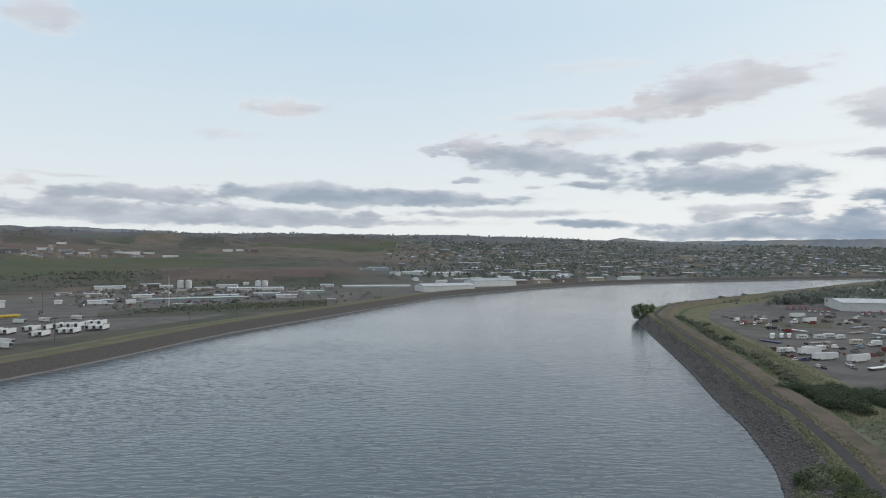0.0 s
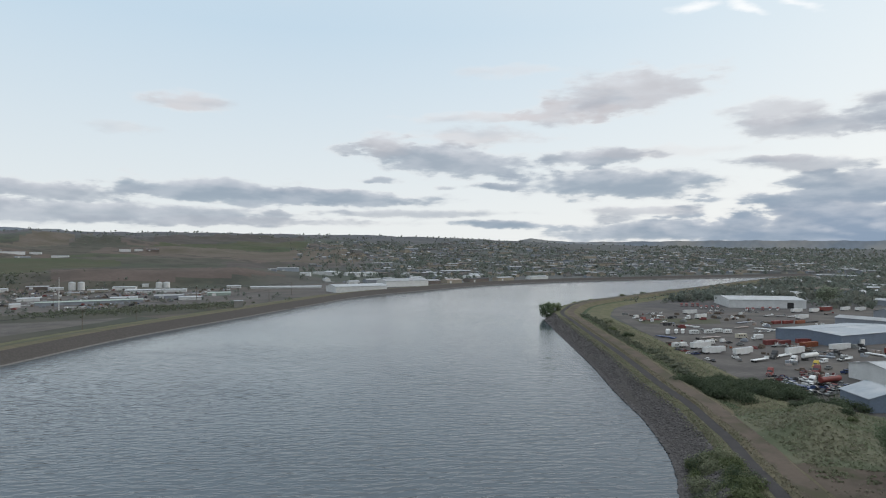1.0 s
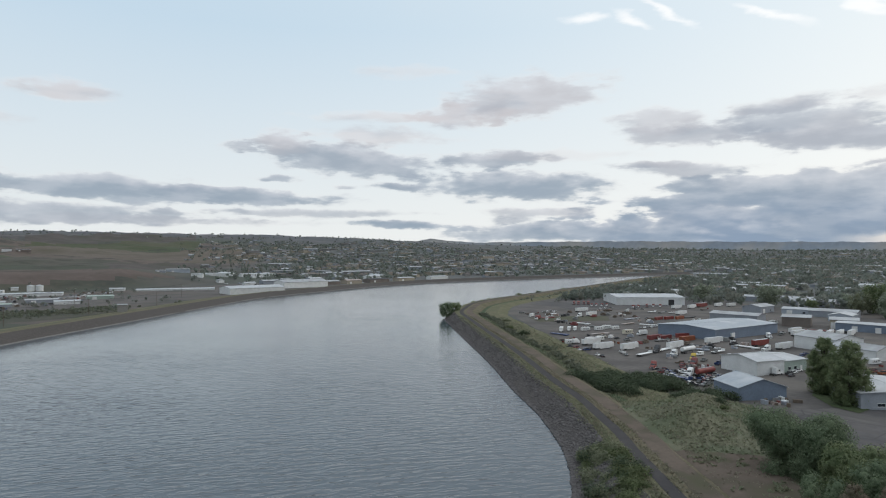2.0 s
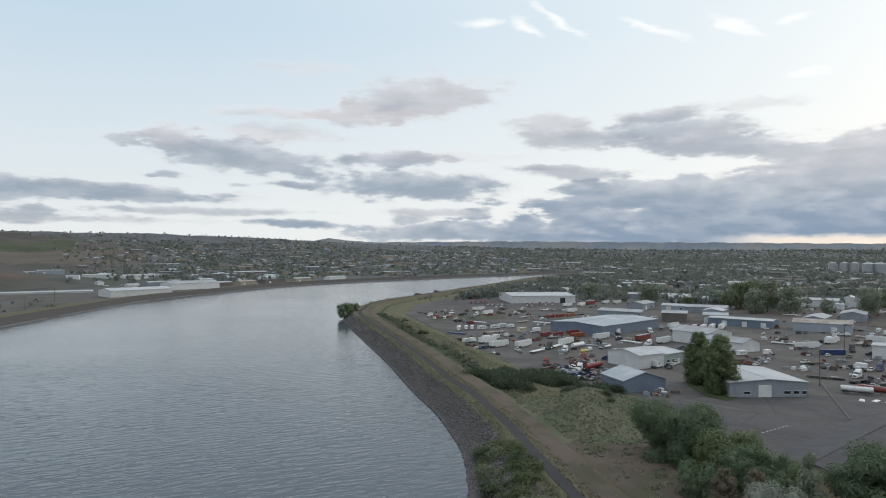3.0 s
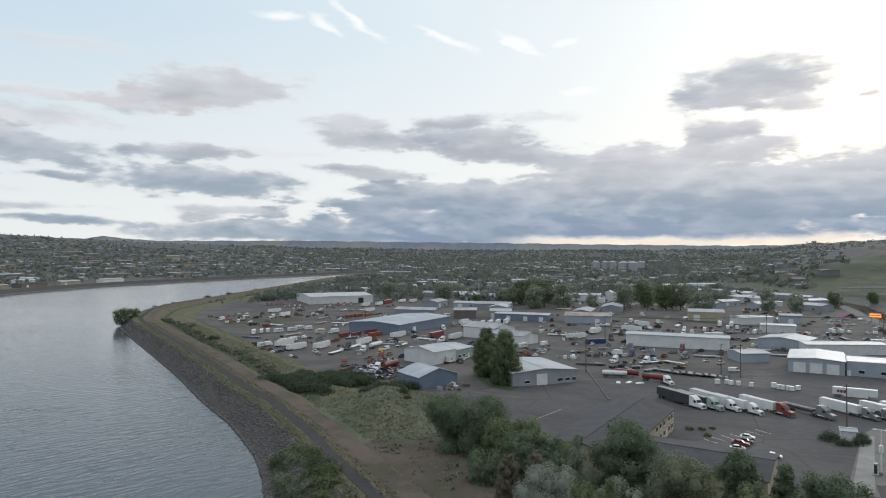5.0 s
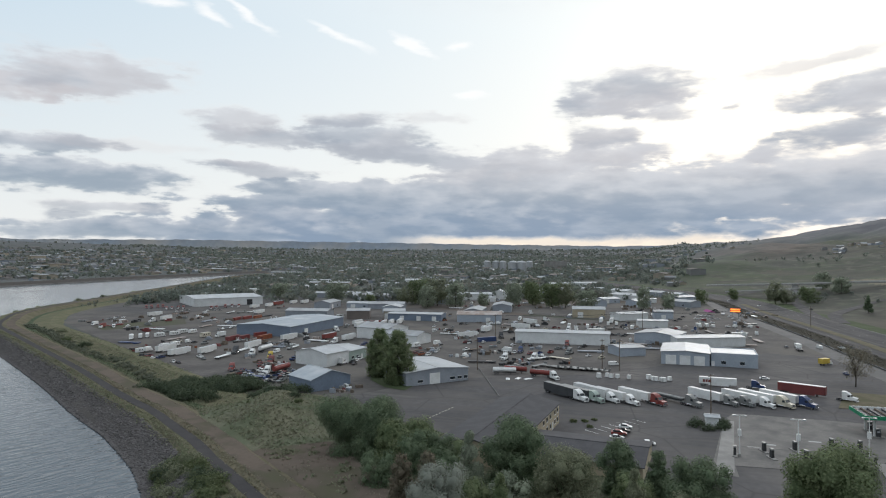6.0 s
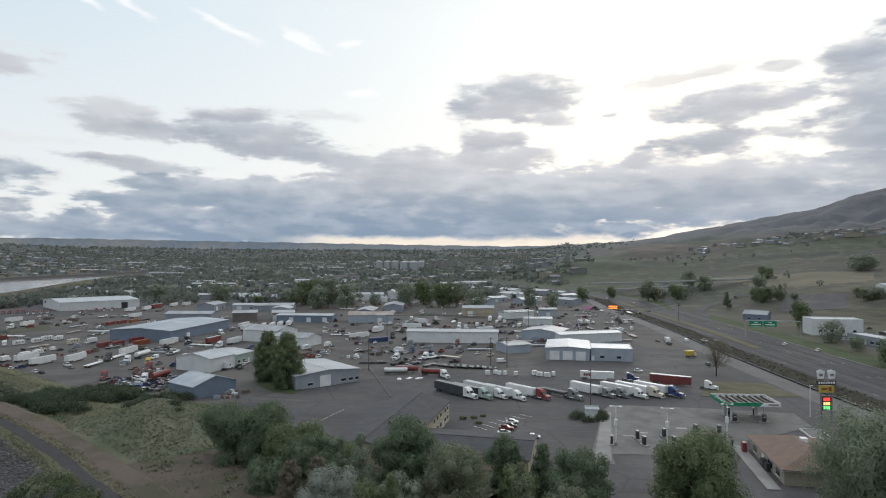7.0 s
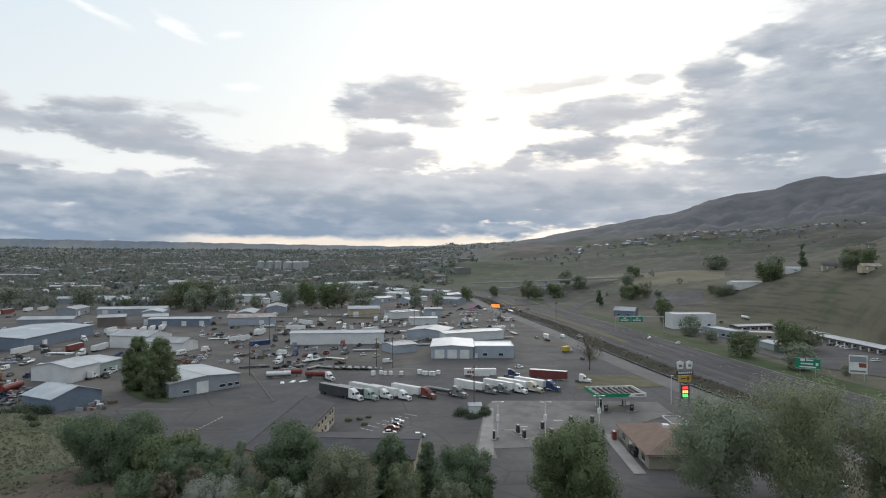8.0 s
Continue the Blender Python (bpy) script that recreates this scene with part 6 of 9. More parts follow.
def make_pickup(m, colour):
    ob = thing("pickup_truck", m, f"{colour} pickup truck with an open bed", "truck")
    p = PAINT[colour]
    part("body", prism_x([(-2.8, 0.45), (2.8, 0.45), (2.8, 0.95), (2.6, 1.15), (1.2, 1.2), (-0.6, 1.2), (-0.6, 0.8), (-2.8, 0.8)], 1.9), p, ob)
    part("cabin", prism_x([(-0.6, 1.15), (1.3, 1.17), (0.7, 1.75), (-0.5, 1.78)], 1.7), GLASS, ob)
    part("roof", prism_x([(-0.55, 1.76), (0.75, 1.73), (0.6, 1.86), (-0.5, 1.88)], 1.66), p, ob)
    for sy in (-1, 1):
        part("bed_side", Shape().box(-2.8, sy * 0.9 - 0.06, 0.8, -0.6, sy * 0.9 + 0.06, 1.25), p, ob)
        for wx in (-1.75, 1.75):
            wheel(ob, wx, sy * 0.85, 0.4, 0.26)
    part("tailgate", Shape().box(-2.85, -0.84, 0.8, -2.75, 0.84, 1.25), p, ob)
    part("bumper", Shape().box(2.75, -0.9, 0.45, 2.9, 0.9, 0.7), CHROME, ob)
    return ob


def make_van(m, colour):
    ob = thing("van", m, f"{colour} panel van with a high roof", "van")
    p = PAINT[colour]
    part("body", prism_x([(-2.8, 0.4), (2.7, 0.4), (2.75, 1.0), (2.0, 1.3), (1.3, 2.2), (-2.8, 2.3)], 1.95), p, ob)
    part("windscreen", Shape().add([(2.04, -0.85, 1.32), (2.04, 0.85, 1.32), (1.38, 0.8, 2.14), (1.38, -0.8, 2.14)], [(0, 1, 2, 3)]), GLASS, ob)
    for sy in (-1, 1):
        part("side_window", Shape().box(0.6, sy * 0.98 - 0.02, 1.35, 1.5, sy * 0.98 + 0.02, 1.95), GLASS, ob)
        for wx in (-1.8, 1.7):
            wheel(ob, wx, sy * 0.85, 0.36, 0.24)
    return ob


def make_box_truck(m, colour):
    ob = thing("box_truck", m, f"{colour} box truck with a square cargo body", "truck")
    p = PAINT[colour]
    part("cargo_box", Shape().box(-3.6, -1.2, 0.95, 1.5, 1.2, 3.3), WHITE_PAINT if colour == "white" else p, ob)
    part("cab", prism_x([(1.55, 0.5), (3.5, 0.5), (3.55, 1.2), (3.0, 1.4), (2.6, 2.2), (1.55, 2.25)], 2.0), WHITE_PAINT, ob)
    part("windscreen", Shape().add([(3.03, -0.85, 1.42), (3.03, 0.85, 1.42), (2.64, 0.8, 2.16), (2.64, -0.8, 2.16)], [(0, 1, 2, 3)]), GLASS, ob)
    part("chassis", Shape().box(-3.6, -0.4, 0.6, 1.6, 0.4, 0.95), BLACK, ob)
    for sy in (-1, 1):
        wheel(ob, 2.7, sy * 0.85, 0.42, 0.26)
        wheel(ob, -2.2, sy * 0.85, 0.42, 0.5)
    return ob


def make_camper(m, colour):
    ob = thing("camper", m, f"{colour} motorhome with a stepped cab-over front", "camper")
    p = PAINT[colour]
    part("body", prism_x([(-4.0, 0.6), (2.4, 0.6), (2.4, 1.6), (3.4, 1.9), (3.2, 3.0), (-4.0, 3.05)], 2.35), p, ob)
    part("cab", prism_x([(2.35, 0.5), (4.1, 0.5), (4.15, 1.0), (3.4, 1.2), (3.0, 1.75), (2.35, 1.7)], 2.0), p, ob)
    for sy in (-1, 1):
        for x in (-3.0, -1.2, 0.8):
            part("window", Shape().box(x, sy * 1.18 - 0.02, 1.7, x + 1.0, sy * 1.18 + 0.02, 2.3), GLASS, ob)
        part("stripe", Shape().box(-3.9, sy * 1.18 - 0.015, 1.2, 2.3, sy * 1.18 + 0.015, 1.4), GREY_PAINT, ob)
        for wx in (-2.2, 3.2):
            wheel(ob, wx, sy * 0.95, 0.4, 0.26)
    part("roof_unit", Shape().box(-1.8, -0.45, 3.05, -0.8, 0.45, 3.35, 0.08), WHITE_PAINT, ob)
    return ob


def make_tow(m, colour):
    ob = thing("tow_truck", m, "white flatbed tow truck by the service road", "truck")
    part("cab", prism_x([(1.2, 0.5), (3.6, 0.5), (3.6, 1.2), (3.0, 1.4), (2.6, 2.3), (1.2, 2.4)], 2.2), WHITE_PAINT, ob)
    part("deck", Shape().box(-4.6, -1.2, 1.0, 1.1, 1.2, 1.2), BLACK, ob)
    part("chassis", Shape().box(-4.4, -0.4, 0.6, 1.2, 0.4, 1.0), BLACK, ob)
    part("windscreen", Shape().add([(3.04, -0.9, 1.42), (3.04, 0.9, 1.42), (2.64, 0.85, 2.24), (2.64, -0.85, 2.24)], [(0, 1, 2, 3)]), GLASS, ob)
    for sy in (-1, 1):
        wheel(ob, 2.5, sy * 0.95, 0.45, 0.28)
        wheel(ob, -2.6, sy * 0.95, 0.45, 0.5)
    return ob


def make_crate(m, colour):
    ob = thing("equipment_cabinet", m, "small white equipment cabinet on a skid", "cabinet")
    part("cabinet", Shape().box(-0.8, -0.8, 0.2, 0.8, 0.8, 2.0, 0.06), WHITE_PAINT, ob)
    part("lid", Shape().box(-0.86, -0.86, 2.0, 0.86, 0.86, 2.12, 0.1), WHITE_PAINT, ob)
    part("skid", Shape().box(-0.9, -0.6, 0, 0.9, 0.6, 0.2), WOOD, ob)
    return ob


MAKERS = {"tractor": make_tractor, "box_trailer": make_box_trailer, "container": make_container, "flat_trailer": make_flat_trailer, "tanker": make_tanker, "car": make_car,
          "pickup": make_pickup, "van": make_van, "box_truck": make_box_truck, "camper": make_camper, "tow": make_tow, "reefer": make_reefer, "crate": make_crate}
first_made = {}
VEHICLE_SIZE = 0.87


def vehicle(kind, colour, x, y, heading, z=None, group=""):
    base = (max(0.0, float(ground_height(np.array([x]), np.array([y]))[0])) + 0.10) if z is None else z
    m = pose(x, y, base, 0, 0, heading) @ Matrix.Diagonal((VEHICLE_SIZE, VEHICLE_SIZE, VEHICLE_SIZE, 1))
    if (kind, colour) in first_made:
        ob = copy_thing(first_made[kind, colour], m)
    else:
        ob = first_made[kind, colour] = MAKERS[kind](m, colour)
    return tagged(ob, group=group)


def forward(x, y, heading, d):
    return x + d * math.cos(radians(heading)), y + d * math.sin(radians(heading))


# the long row of trucks across the lot: front bumper x, y, cab colour, trailer kind and colour
TRUCK_ROW = [(186.7, 84.4, "white", "box_trailer", "dark"), (188.2, 79.7, "sage", "box_trailer", "dark"), (191.1, 75.6, "white", "box_trailer", "white"), (191.5, 69.4, "white", "box_trailer", "white"),
             (196.0, 63.0, "red", "box_trailer", "white"), (200.7, 53.9, "grey", "flat_trailer", "grey"), (208.7, 45.2, "grey", "box_trailer", "white"), (210.9, 41.1, "grey", "flat_trailer", "grey"),
             (212.6, 35.8, "white", "box_trailer", "white"), (215.8, 31.5, "cream", "box_trailer", "white"), (219.4, 26.0, "blue", "box_trailer", "white")]
for k, (x, y, cab, tk, tc) in enumerate(TRUCK_ROW):
    hd = -111 - (k > 5) * 3
    vehicle("tractor", cab, *forward(x, y, hd, -3.4), hd, 0.10, "truck row")
    vehicle(tk, tc, *forward(x, y, hd, -(5.2 + (7.0 if tk == "box_trailer" else 5.4))), hd, 0.12, "truck row")
ad = vehicle("box_trailer", "white", 237.5, 58.5, -76, 0.12)
for k in range(3):
    part("brand_bar", Shape().box(-6.4 + 1.15 * k, -1.34, 1.9, -5.5 + 1.15 * k, -1.30, 3.1), RED_PAINT, ad)
vehicle("tractor", "blue", 241.0, 47.0, -76, 0.1)
vehicle("box_trailer", "maroon", 240.0, 33.0, -94, 0.12)
vehicle("tractor", "white", 238.6, 20.0, -100, 0.1)
# pipes stacked on the flatbeds
for (x, y, hd) in ((200.7, 53.9, -111), (210.9, 41.1, -114)):
    px, py = forward(x, y, hd, -11.5)
    ob = thing("pipe_stack", pose(px, py, 1.28, 0, 0, hd), "stack of dark steel pipes on a flatbed", "pipes")
    for k in range(5):
        part("pipe", Shape().tube((-5, -0.9 + 0.45 * k, 0.22), (5, -0.9 + 0.45 * k, 0.22), 0.21, n=10), DARK_TRAILER, ob)
    for k in range(4):
        part("pipe", Shape().tube((-5, -0.68 + 0.45 * k, 0.6), (5, -0.68 + 0.45 * k, 0.6), 0.21, n=10), GREY_PAINT, ob)

CAMPERS = [
    (175, 342, -121, "camper", "white"), (181, 344, -120, "camper", "white"), (185, 344, -121, "camper", "white"), (190, 340, 5, "camper", "white"), (199, 340, 8, "camper", "white"),
    (207, 345, 7, "camper", "white"), (210, 340, 21, "camper", "white"), (205, 319, 12, "camper", "cream"), (210, 313, -175, "box_truck", "white"), (155, 293, 14, "camper", "white"),
]
NORTH_YARD = [
    (203, 445, -2, "flat_trailer", "maroon"), (195, 428, -148, "box_truck", "white"), (191, 409, -139, "box_truck", "red"), (196, 405, -119, "van", "white"), (204, 403, -140, "car", "white"),
    (219, 458, -148, "car", "grey"), (223, 460, -147, "car", "white"), (227, 463, -142, "car", "grey"), (230, 461, -143, "car", "white"), (251, 456, 14, "box_trailer", "white"),
    (241, 423, 29, "box_trailer", "white"), (228, 417, -168, "tractor", "white"), (207, 297, 21, "container", "maroon"), (213, 296, 19, "container", "maroon"), (227, 298, -2, "container", "red"),
    (220, 287, 15, "container", "orange"), (205, 288, 10, "flat_trailer", "grey"), (211, 283, 11, "flat_trailer", "maroon"), (164, 288, 19, "box_trailer", "white"), (162, 273, 15, "box_trailer", "white"),
    (173, 268, 23, "box_trailer", "white"), (158, 293, 25, "box_truck", "white"), (169, 298, 20, "camper", "white"), (176, 300, 25, "camper", "white"), (155, 298, 31, "pickup", "maroon"),
]
NORTH_YARD_BACK = [
    (160, 306, 8, "flat_trailer", "maroon"), (148, 280, 33, "pickup", "black"), (149, 272, 35, "car", "white"), (152, 271, 4, "car", "blue"), (156, 274, 32, "car", "black"),
    (151, 279, 16, "car", "maroon"), (149, 256, 76, "car", "white"), (149, 252, 79, "car", "black"), (163, 258, 76, "pickup", "white"), (161, 252, 74, "car", "grey"),
    (169, 250, 25, "flat_trailer", "white"), (215, 352, 18, "car", "grey"), (219, 353, 18, "car", "black"), (189, 295, 26, "pickup", "grey"), (188, 303, 12, "car", "black"),
    (187, 307, 35, "van", "white"), (183, 310, 5, "pickup", "cream"),
]
DEPOT = [
    (279, 521, -123, "tractor", "red"), (283, 520, -123, "tractor", "red"), (288, 519, -124, "tractor", "red"), (292, 518, -124, "tractor", "red"), (285, 500, -124, "box_truck", "red"),
    (289, 499, -124, "box_truck", "red"), (294, 498, -125, "box_truck", "red"), (298, 497, -125, "box_truck", "red"), (279, 475, 31, "car", "white"), (285, 477, 31, "car", "white"),
    (290, 477, -38, "car", "grey"), (310, 475, -133, "box_truck", "red"), (315, 475, -128, "box_truck", "red"), (324, 476, -129, "tractor", "red"), (332, 478, -129, "box_truck", "red"),
    (336, 474, -131, "box_truck", "red"), (297, 460, 30, "car", "white"), (302, 459, -39, "car", "grey"), (306, 456, -38, "car", "grey"), (298, 431, 21, "flat_trailer", "white"),
]
DEPOT_BACK = [
    (304, 426, 18, "flat_trailer", "grey"), (310, 422, 18, "flat_trailer", "white"), (309, 410, 20, "box_trailer", "white"), (339, 456, 21, "box_trailer", "white"), (354, 456, 27, "box_trailer", "white"),
    (370, 464, 18, "box_trailer", "red"), (352, 438, 17, "flat_trailer", "maroon"), (271, 384, 28, "container", "red"), (280, 385, 20, "container", "red"), (288, 384, 24, "container", "orange"),
    (261, 395, 13, "car", "white"), (266, 391, 24, "car", "grey"), (229, 343, -133, "car", "grey"), (232, 343, -133, "car", "white"), (235, 344, -134, "car", "grey"),
    (238, 344, -134, "car", "white"), (241, 345, -134, "car", "grey"), (389, 466, 25, "box_trailer", "white"), (399, 462, 20, "box_trailer", "white"), (332, 397, 20, "camper", "white"),
]
MID_YARD = [
    (226, 274, 13, "box_trailer", "white"), (252, 289, 27, "box_trailer", "white"), (265, 294, 24, "tractor", "yellow"), (197, 266, 22, "box_trailer", "white"), (193, 251, 22, "tanker", "white"),
    (181, 245, -151, "tractor", "white"), (180, 256, -142, "tractor", "dark"), (193, 243, -161, "van", "white"), (204, 246, 25, "pickup", "grey"), (206, 247, 21, "flat_trailer", "white"),
    (268, 282, -111, "tractor", "white"), (290, 310, 14, "box_trailer", "white"), (326, 339, 0, "camper", "white"), (242, 260, 16, "box_trailer", "red"), (245, 248, 16, "box_trailer", "white"),
    (231, 244, -175, "tractor", "white"), (248, 266, 17, "flat_trailer", "red"), (292, 286, 17, "box_trailer", "white"), (300, 296, 20, "box_trailer", "white"), (284, 290, 17, "pickup", "grey"),
]
MID_YARD_BACK = [
    (293, 298, 9, "car", "white"), (294, 282, -146, "box_trailer", "white"), (301, 281, -147, "box_trailer", "white"), (308, 280, -147, "box_trailer", "white"), (314, 279, -148, "box_trailer", "white"),
    (321, 278, -149, "box_trailer", "white"), (168, 222, -144, "pickup", "maroon"), (181, 232, -141, "tractor", "yellow"), (184, 229, 29, "pickup", "grey"), (184, 220, 25, "pickup", "blue"),
    (172, 220, -143, "tractor", "maroon"), (188, 223, -150, "pickup", "black"),
]
SCRAP = [
    (153, 220, -137, "tractor", "red"), (157, 203, -143, "tractor", "white"), (163, 202, 17, "tanker", "red"), (146, 189, -164, "pickup", "white"), (155, 210, -163, "pickup", "black"),
    (149, 206, -152, "pickup", "grey"), (149, 203, -171, "pickup", "white"), (161, 212, -150, "pickup", "maroon"), (149, 211, -158, "car", "black"), (147, 198, -168, "car", "white"),
    (151, 190, -161, "pickup", "black"), (156, 192, -160, "pickup", "grey"), (160, 196, -155, "pickup", "maroon"), (154, 214, -159, "car", "black"), (144, 192, -159, "car", "grey"),
    (165, 214, -158, "pickup", "black"), (143, 204, 180, "car", "white"), (142, 199, 180, "car", "grey"), (142, 194, 177, "car", "black"), (150, 186, -162, "pickup", "grey"),
    (169, 207, -164, "pickup", "black"), (149, 212, 18, "flat_trailer", "maroon"),
]
GARAGE_DRIVE = [
    (189, 195, 15, "tractor", "white"), (193, 201, 21, "tractor", "maroon"), (194, 194, 22, "pickup", "black"), (198, 196, 13, "car", "white"), (192, 191, 23, "car", "black"),
    (202, 198, 14, "pickup", "white"), (235, 228, 17, "car", "blue"), (240, 231, 16, "car", "blue"), (228, 223, 19, "pickup", "black"), (246, 202, 7, "camper", "white"),
    (228, 188, 17, "pickup", "maroon"), (228, 184, 14, "pickup", "orange"), (229, 181, 15, "pickup", "white"), (235, 184, 26, "car", "grey"), (239, 184, 22, "car", "white"),
    (244, 187, 22, "car", "white"), (250, 190, 23, "car", "grey"), (258, 198, 9, "box_truck", "white"), (234, 193, 4, "flat_trailer", "maroon"),
]
EAST_YARD = [
    (321, 249, 16, "car", "white"), (331, 248, 11, "pickup", "black"), (301, 233, 10, "car", "white"), (308, 230, 8, "pickup", "white"), (342, 243, 14, "pickup", "black"),
    (345, 241, 14, "pickup", "grey"), (361, 250, 5, "car", "black"), (344, 265, 10, "car", "white"), (323, 236, -137, "pickup", "grey"), (320, 209, 9, "box_trailer", "white"),
    (327, 215, 10, "box_truck", "white"), (292, 203, -15, "box_trailer", "white"), (285, 186, -30, "container", "blue"), (252, 176, 2, "pickup", "white"), (255, 173, -2, "flat_trailer", "maroon"),
    (273, 191, 10, "pickup", "maroon"), (279, 184, 13, "car", "white"), (301, 187, -142, "tractor", "black"), (283, 177, 17, "pickup", "grey"), (346, 201, -84, "box_trailer", "white"),
    (374, 210, -111, "box_trailer", "white"), (394, 209, -39, "tractor", "white"), (323, 194, -4, "pickup", "black"), (328, 192, -1, "car", "grey"), (388, 226, -158, "box_truck", "white"),
]
EAST_YARD_BACK = [
    (408, 175, -160, "box_trailer", "white"), (411, 169, -162, "box_trailer", "white"), (356, 156, -39, "container", "white"), (377, 153, -28, "flat_trailer", "black"), (348, 143, -40, "pickup", "black"),
    (350, 140, -40, "pickup", "grey"), (351, 136, -2, "pickup", "black"), (381, 147, -4, "car", "white"), (400, 157, -6, "car", "grey"), (415, 159, -7, "car", "black"),
    (351, 171, -171, "tractor", "white"), (357, 169, 12, "tractor", "white"), (442, 196, -159, "tractor", "black"), (439, 205, 70, "box_truck", "white"), (474, 195, -1, "car", "white"),
    (488, 195, -3, "car", "grey"), (360, 185, 5, "pickup", "maroon"), (350, 186, 6, "pickup", "cream"), (350, 180, -13, "flat_trailer", "maroon"),
]
PLANT_ROW = [
    (280, 167, 3, "car", "white"), (281, 162, -8, "car", "grey"), (284, 159, 5, "car", "black"), (259, 158, 91, "box_truck", "white"), (258, 153, 15, "pickup", "white"),
    (240, 147, -169, "tractor", "white"), (262, 152, -161, "tractor", "blue"), (260, 146, -172, "pickup", "maroon"), (264, 143, 7, "pickup", "blue"), (269, 140, 11, "pickup", "red"),
    (282, 143, -1, "pickup", "grey"), (272, 132, 179, "tractor", "grey"), (294, 144, -164, "tractor", "red"), (291, 136, 7, "car", "grey"), (248, 136, -24, "flat_trailer", "white"),
    (248, 137, -177, "tractor", "white"), (232, 141, -3, "flat_trailer", "dark"), (241, 142, -14, "flat_trailer", "black"), (236, 134, -8, "flat_trailer", "dark"), (234, 127, -6, "flat_trailer", "grey"),
]
PLANT_ROW_BACK = [
    (255, 128, -96, "flat_trailer", "cream"), (212, 130, -58, "tanker", "white"), (217, 128, -72, "tanker", "red"), (216, 116, -79, "tanker", "red"), (214, 110, -121, "tractor", "white"),
    (256, 104, -39, "van", "white"), (243, 150, 1, "pickup", "white"), (297, 136, 2, "pickup", "black"), (271, 122, -14, "car", "white"), (269, 115, -3, "pickup", "cream"),
    (235, 123, -97, "flat_trailer", "grey"), (235, 120, -96, "flat_trailer", "grey"), (236, 118, -96, "flat_trailer", "grey"), (236, 115, -96, "flat_trailer", "grey"), (237, 112, -97, "flat_trailer", "grey"),
    (238, 110, -98, "flat_trailer", "grey"), (238, 107, -96, "flat_trailer", "grey"), (239, 105, -98, "flat_trailer", "grey"), (239, 103, -98, "flat_trailer", "grey"),
]
SHED_ROW = [
    (235, 82, -38, "crate", "white"), (234, 80, -38, "crate", "white"), (234, 79, -38, "crate", "white"), (234, 77, -38, "crate", "white"), (234, 76, -38, "crate", "white"),
    (227, 98, -42, "crate", "grey"), (230, 96, -90, "crate", "white"), (229, 94, -101, "crate", "white"), (230, 92, -38, "crate", "grey"), (231, 88, -90, "crate", "grey"),
    (237, 75, -104, "crate", "white"),
]
DEALER = [
    (494, 136, -40, "car", "white"), (495, 133, -40, "car", "white"), (496, 130, -40, "car", "white"), (497, 127, -40, "car", "white"), (471, 131, -40, "car", "white"),
    (472, 128, -40, "car", "white"), (473, 124, -40, "car", "white"), (474, 121, -40, "car", "white"), (476, 118, -40, "car", "white"), (448, 121, -40, "car", "white"),
    (450, 115, -40, "car", "white"), (501, 116, -20, "car", "white"), (488, 110, -20, "car", "white"), (476, 104, -20, "car", "white"), (464, 98, -20, "car", "white"),
    (459, 139, -40, "car", "black"), (477, 142, -40, "car", "black"), (446, 138, -40, "car", "black"), (347, 136, -40, "car", "black"), (348, 49, 20, "tow", "white"),
    (310, 34, -30, "box_truck", "yellow"), (290, 25, 20, "car", "blue"), (261, 48, -80, "car", "white"),
]
HIGHWAY_CARS = [
    (373, -4, 160, "car", "white"), (356, -18, 160, "car", "cream"), (605, 77, -25, "car", "black"), (620, 119, -25, "car", "white"), (667, 155, -25, "car", "white"),
]
LODGE_LOT = [
    (166, 64, -70, "car", "white"), (162, 63, -70, "car", "black"), (159, 63, -70, "car", "red"), (155, 62, -60, "car", "white"), (155, 54, -70, "car", "white"),
]
MOTEL_LOT = [
    (374, -92, -50, "car", "black"), (375, -94, -50, "car", "black"), (367, -96, -50, "car", "white"), (362, -97, -50, "car", "white"), (371, -95, -50, "car", "white"),
    (472, -46, -30, "pickup", "black"), (473, -51, -30, "pickup", "black"), (409, -33, -30, "car", "white"), (416, -38, -30, "car", "white"), (495, -69, 20, "tanker", "white"),
    (325, -97, -50, "car", "white"), (326, -99, -50, "car", "white"),
]
STATION = [
    (146, -35, -20, "van", "white"), (148, -39, 10, "car", "white"),
]
for rows, grp in ((CAMPERS, "parked campers"), (NORTH_YARD + NORTH_YARD_BACK, "vehicles in the north yard"), (DEPOT + DEPOT_BACK, "trucks at the depot"), (MID_YARD + MID_YARD_BACK, "trailers in the middle yard"), (SCRAP, "scrap vehicles"),
                  (GARAGE_DRIVE, "vehicles by the garage"), (EAST_YARD + EAST_YARD_BACK, "vehicles in the east yard"), (PLANT_ROW + PLANT_ROW_BACK, "plant and trailers"), (SHED_ROW, "equipment cabinets"), (DEALER, "cars at the dealer"),
                  (HIGHWAY_CARS, "cars on the highway"), (LODGE_LOT, "cars at the lodge"), (MOTEL_LOT, "cars at the motel"), (STATION, "vehicles at the station")):
    for x, y, hd, kind, colour in rows:
        vehicle(kind, colour, x, y, hd, group=grp)
rw = np.random.RandomState(12)
for k in range(46):
    u, v = rw.rand(), rw.rand()
    x, y = 143 + 8 * u + 20 * v, 189 + 27 * u - 9 * v + rw.uniform(-1.5, 1.5)
    vehicle(rw.choice(["pickup", "car", "pickup", "flat_trailer"], p=[0.45, 0.3, 0.15, 0.1]), rw.choice(["black", "grey", "maroon", "white", "black", "cream", "blue"]), x, y, rw.choice([23, 113, -67]) + rw.uniform(-20, 20), group="scrap vehicles")
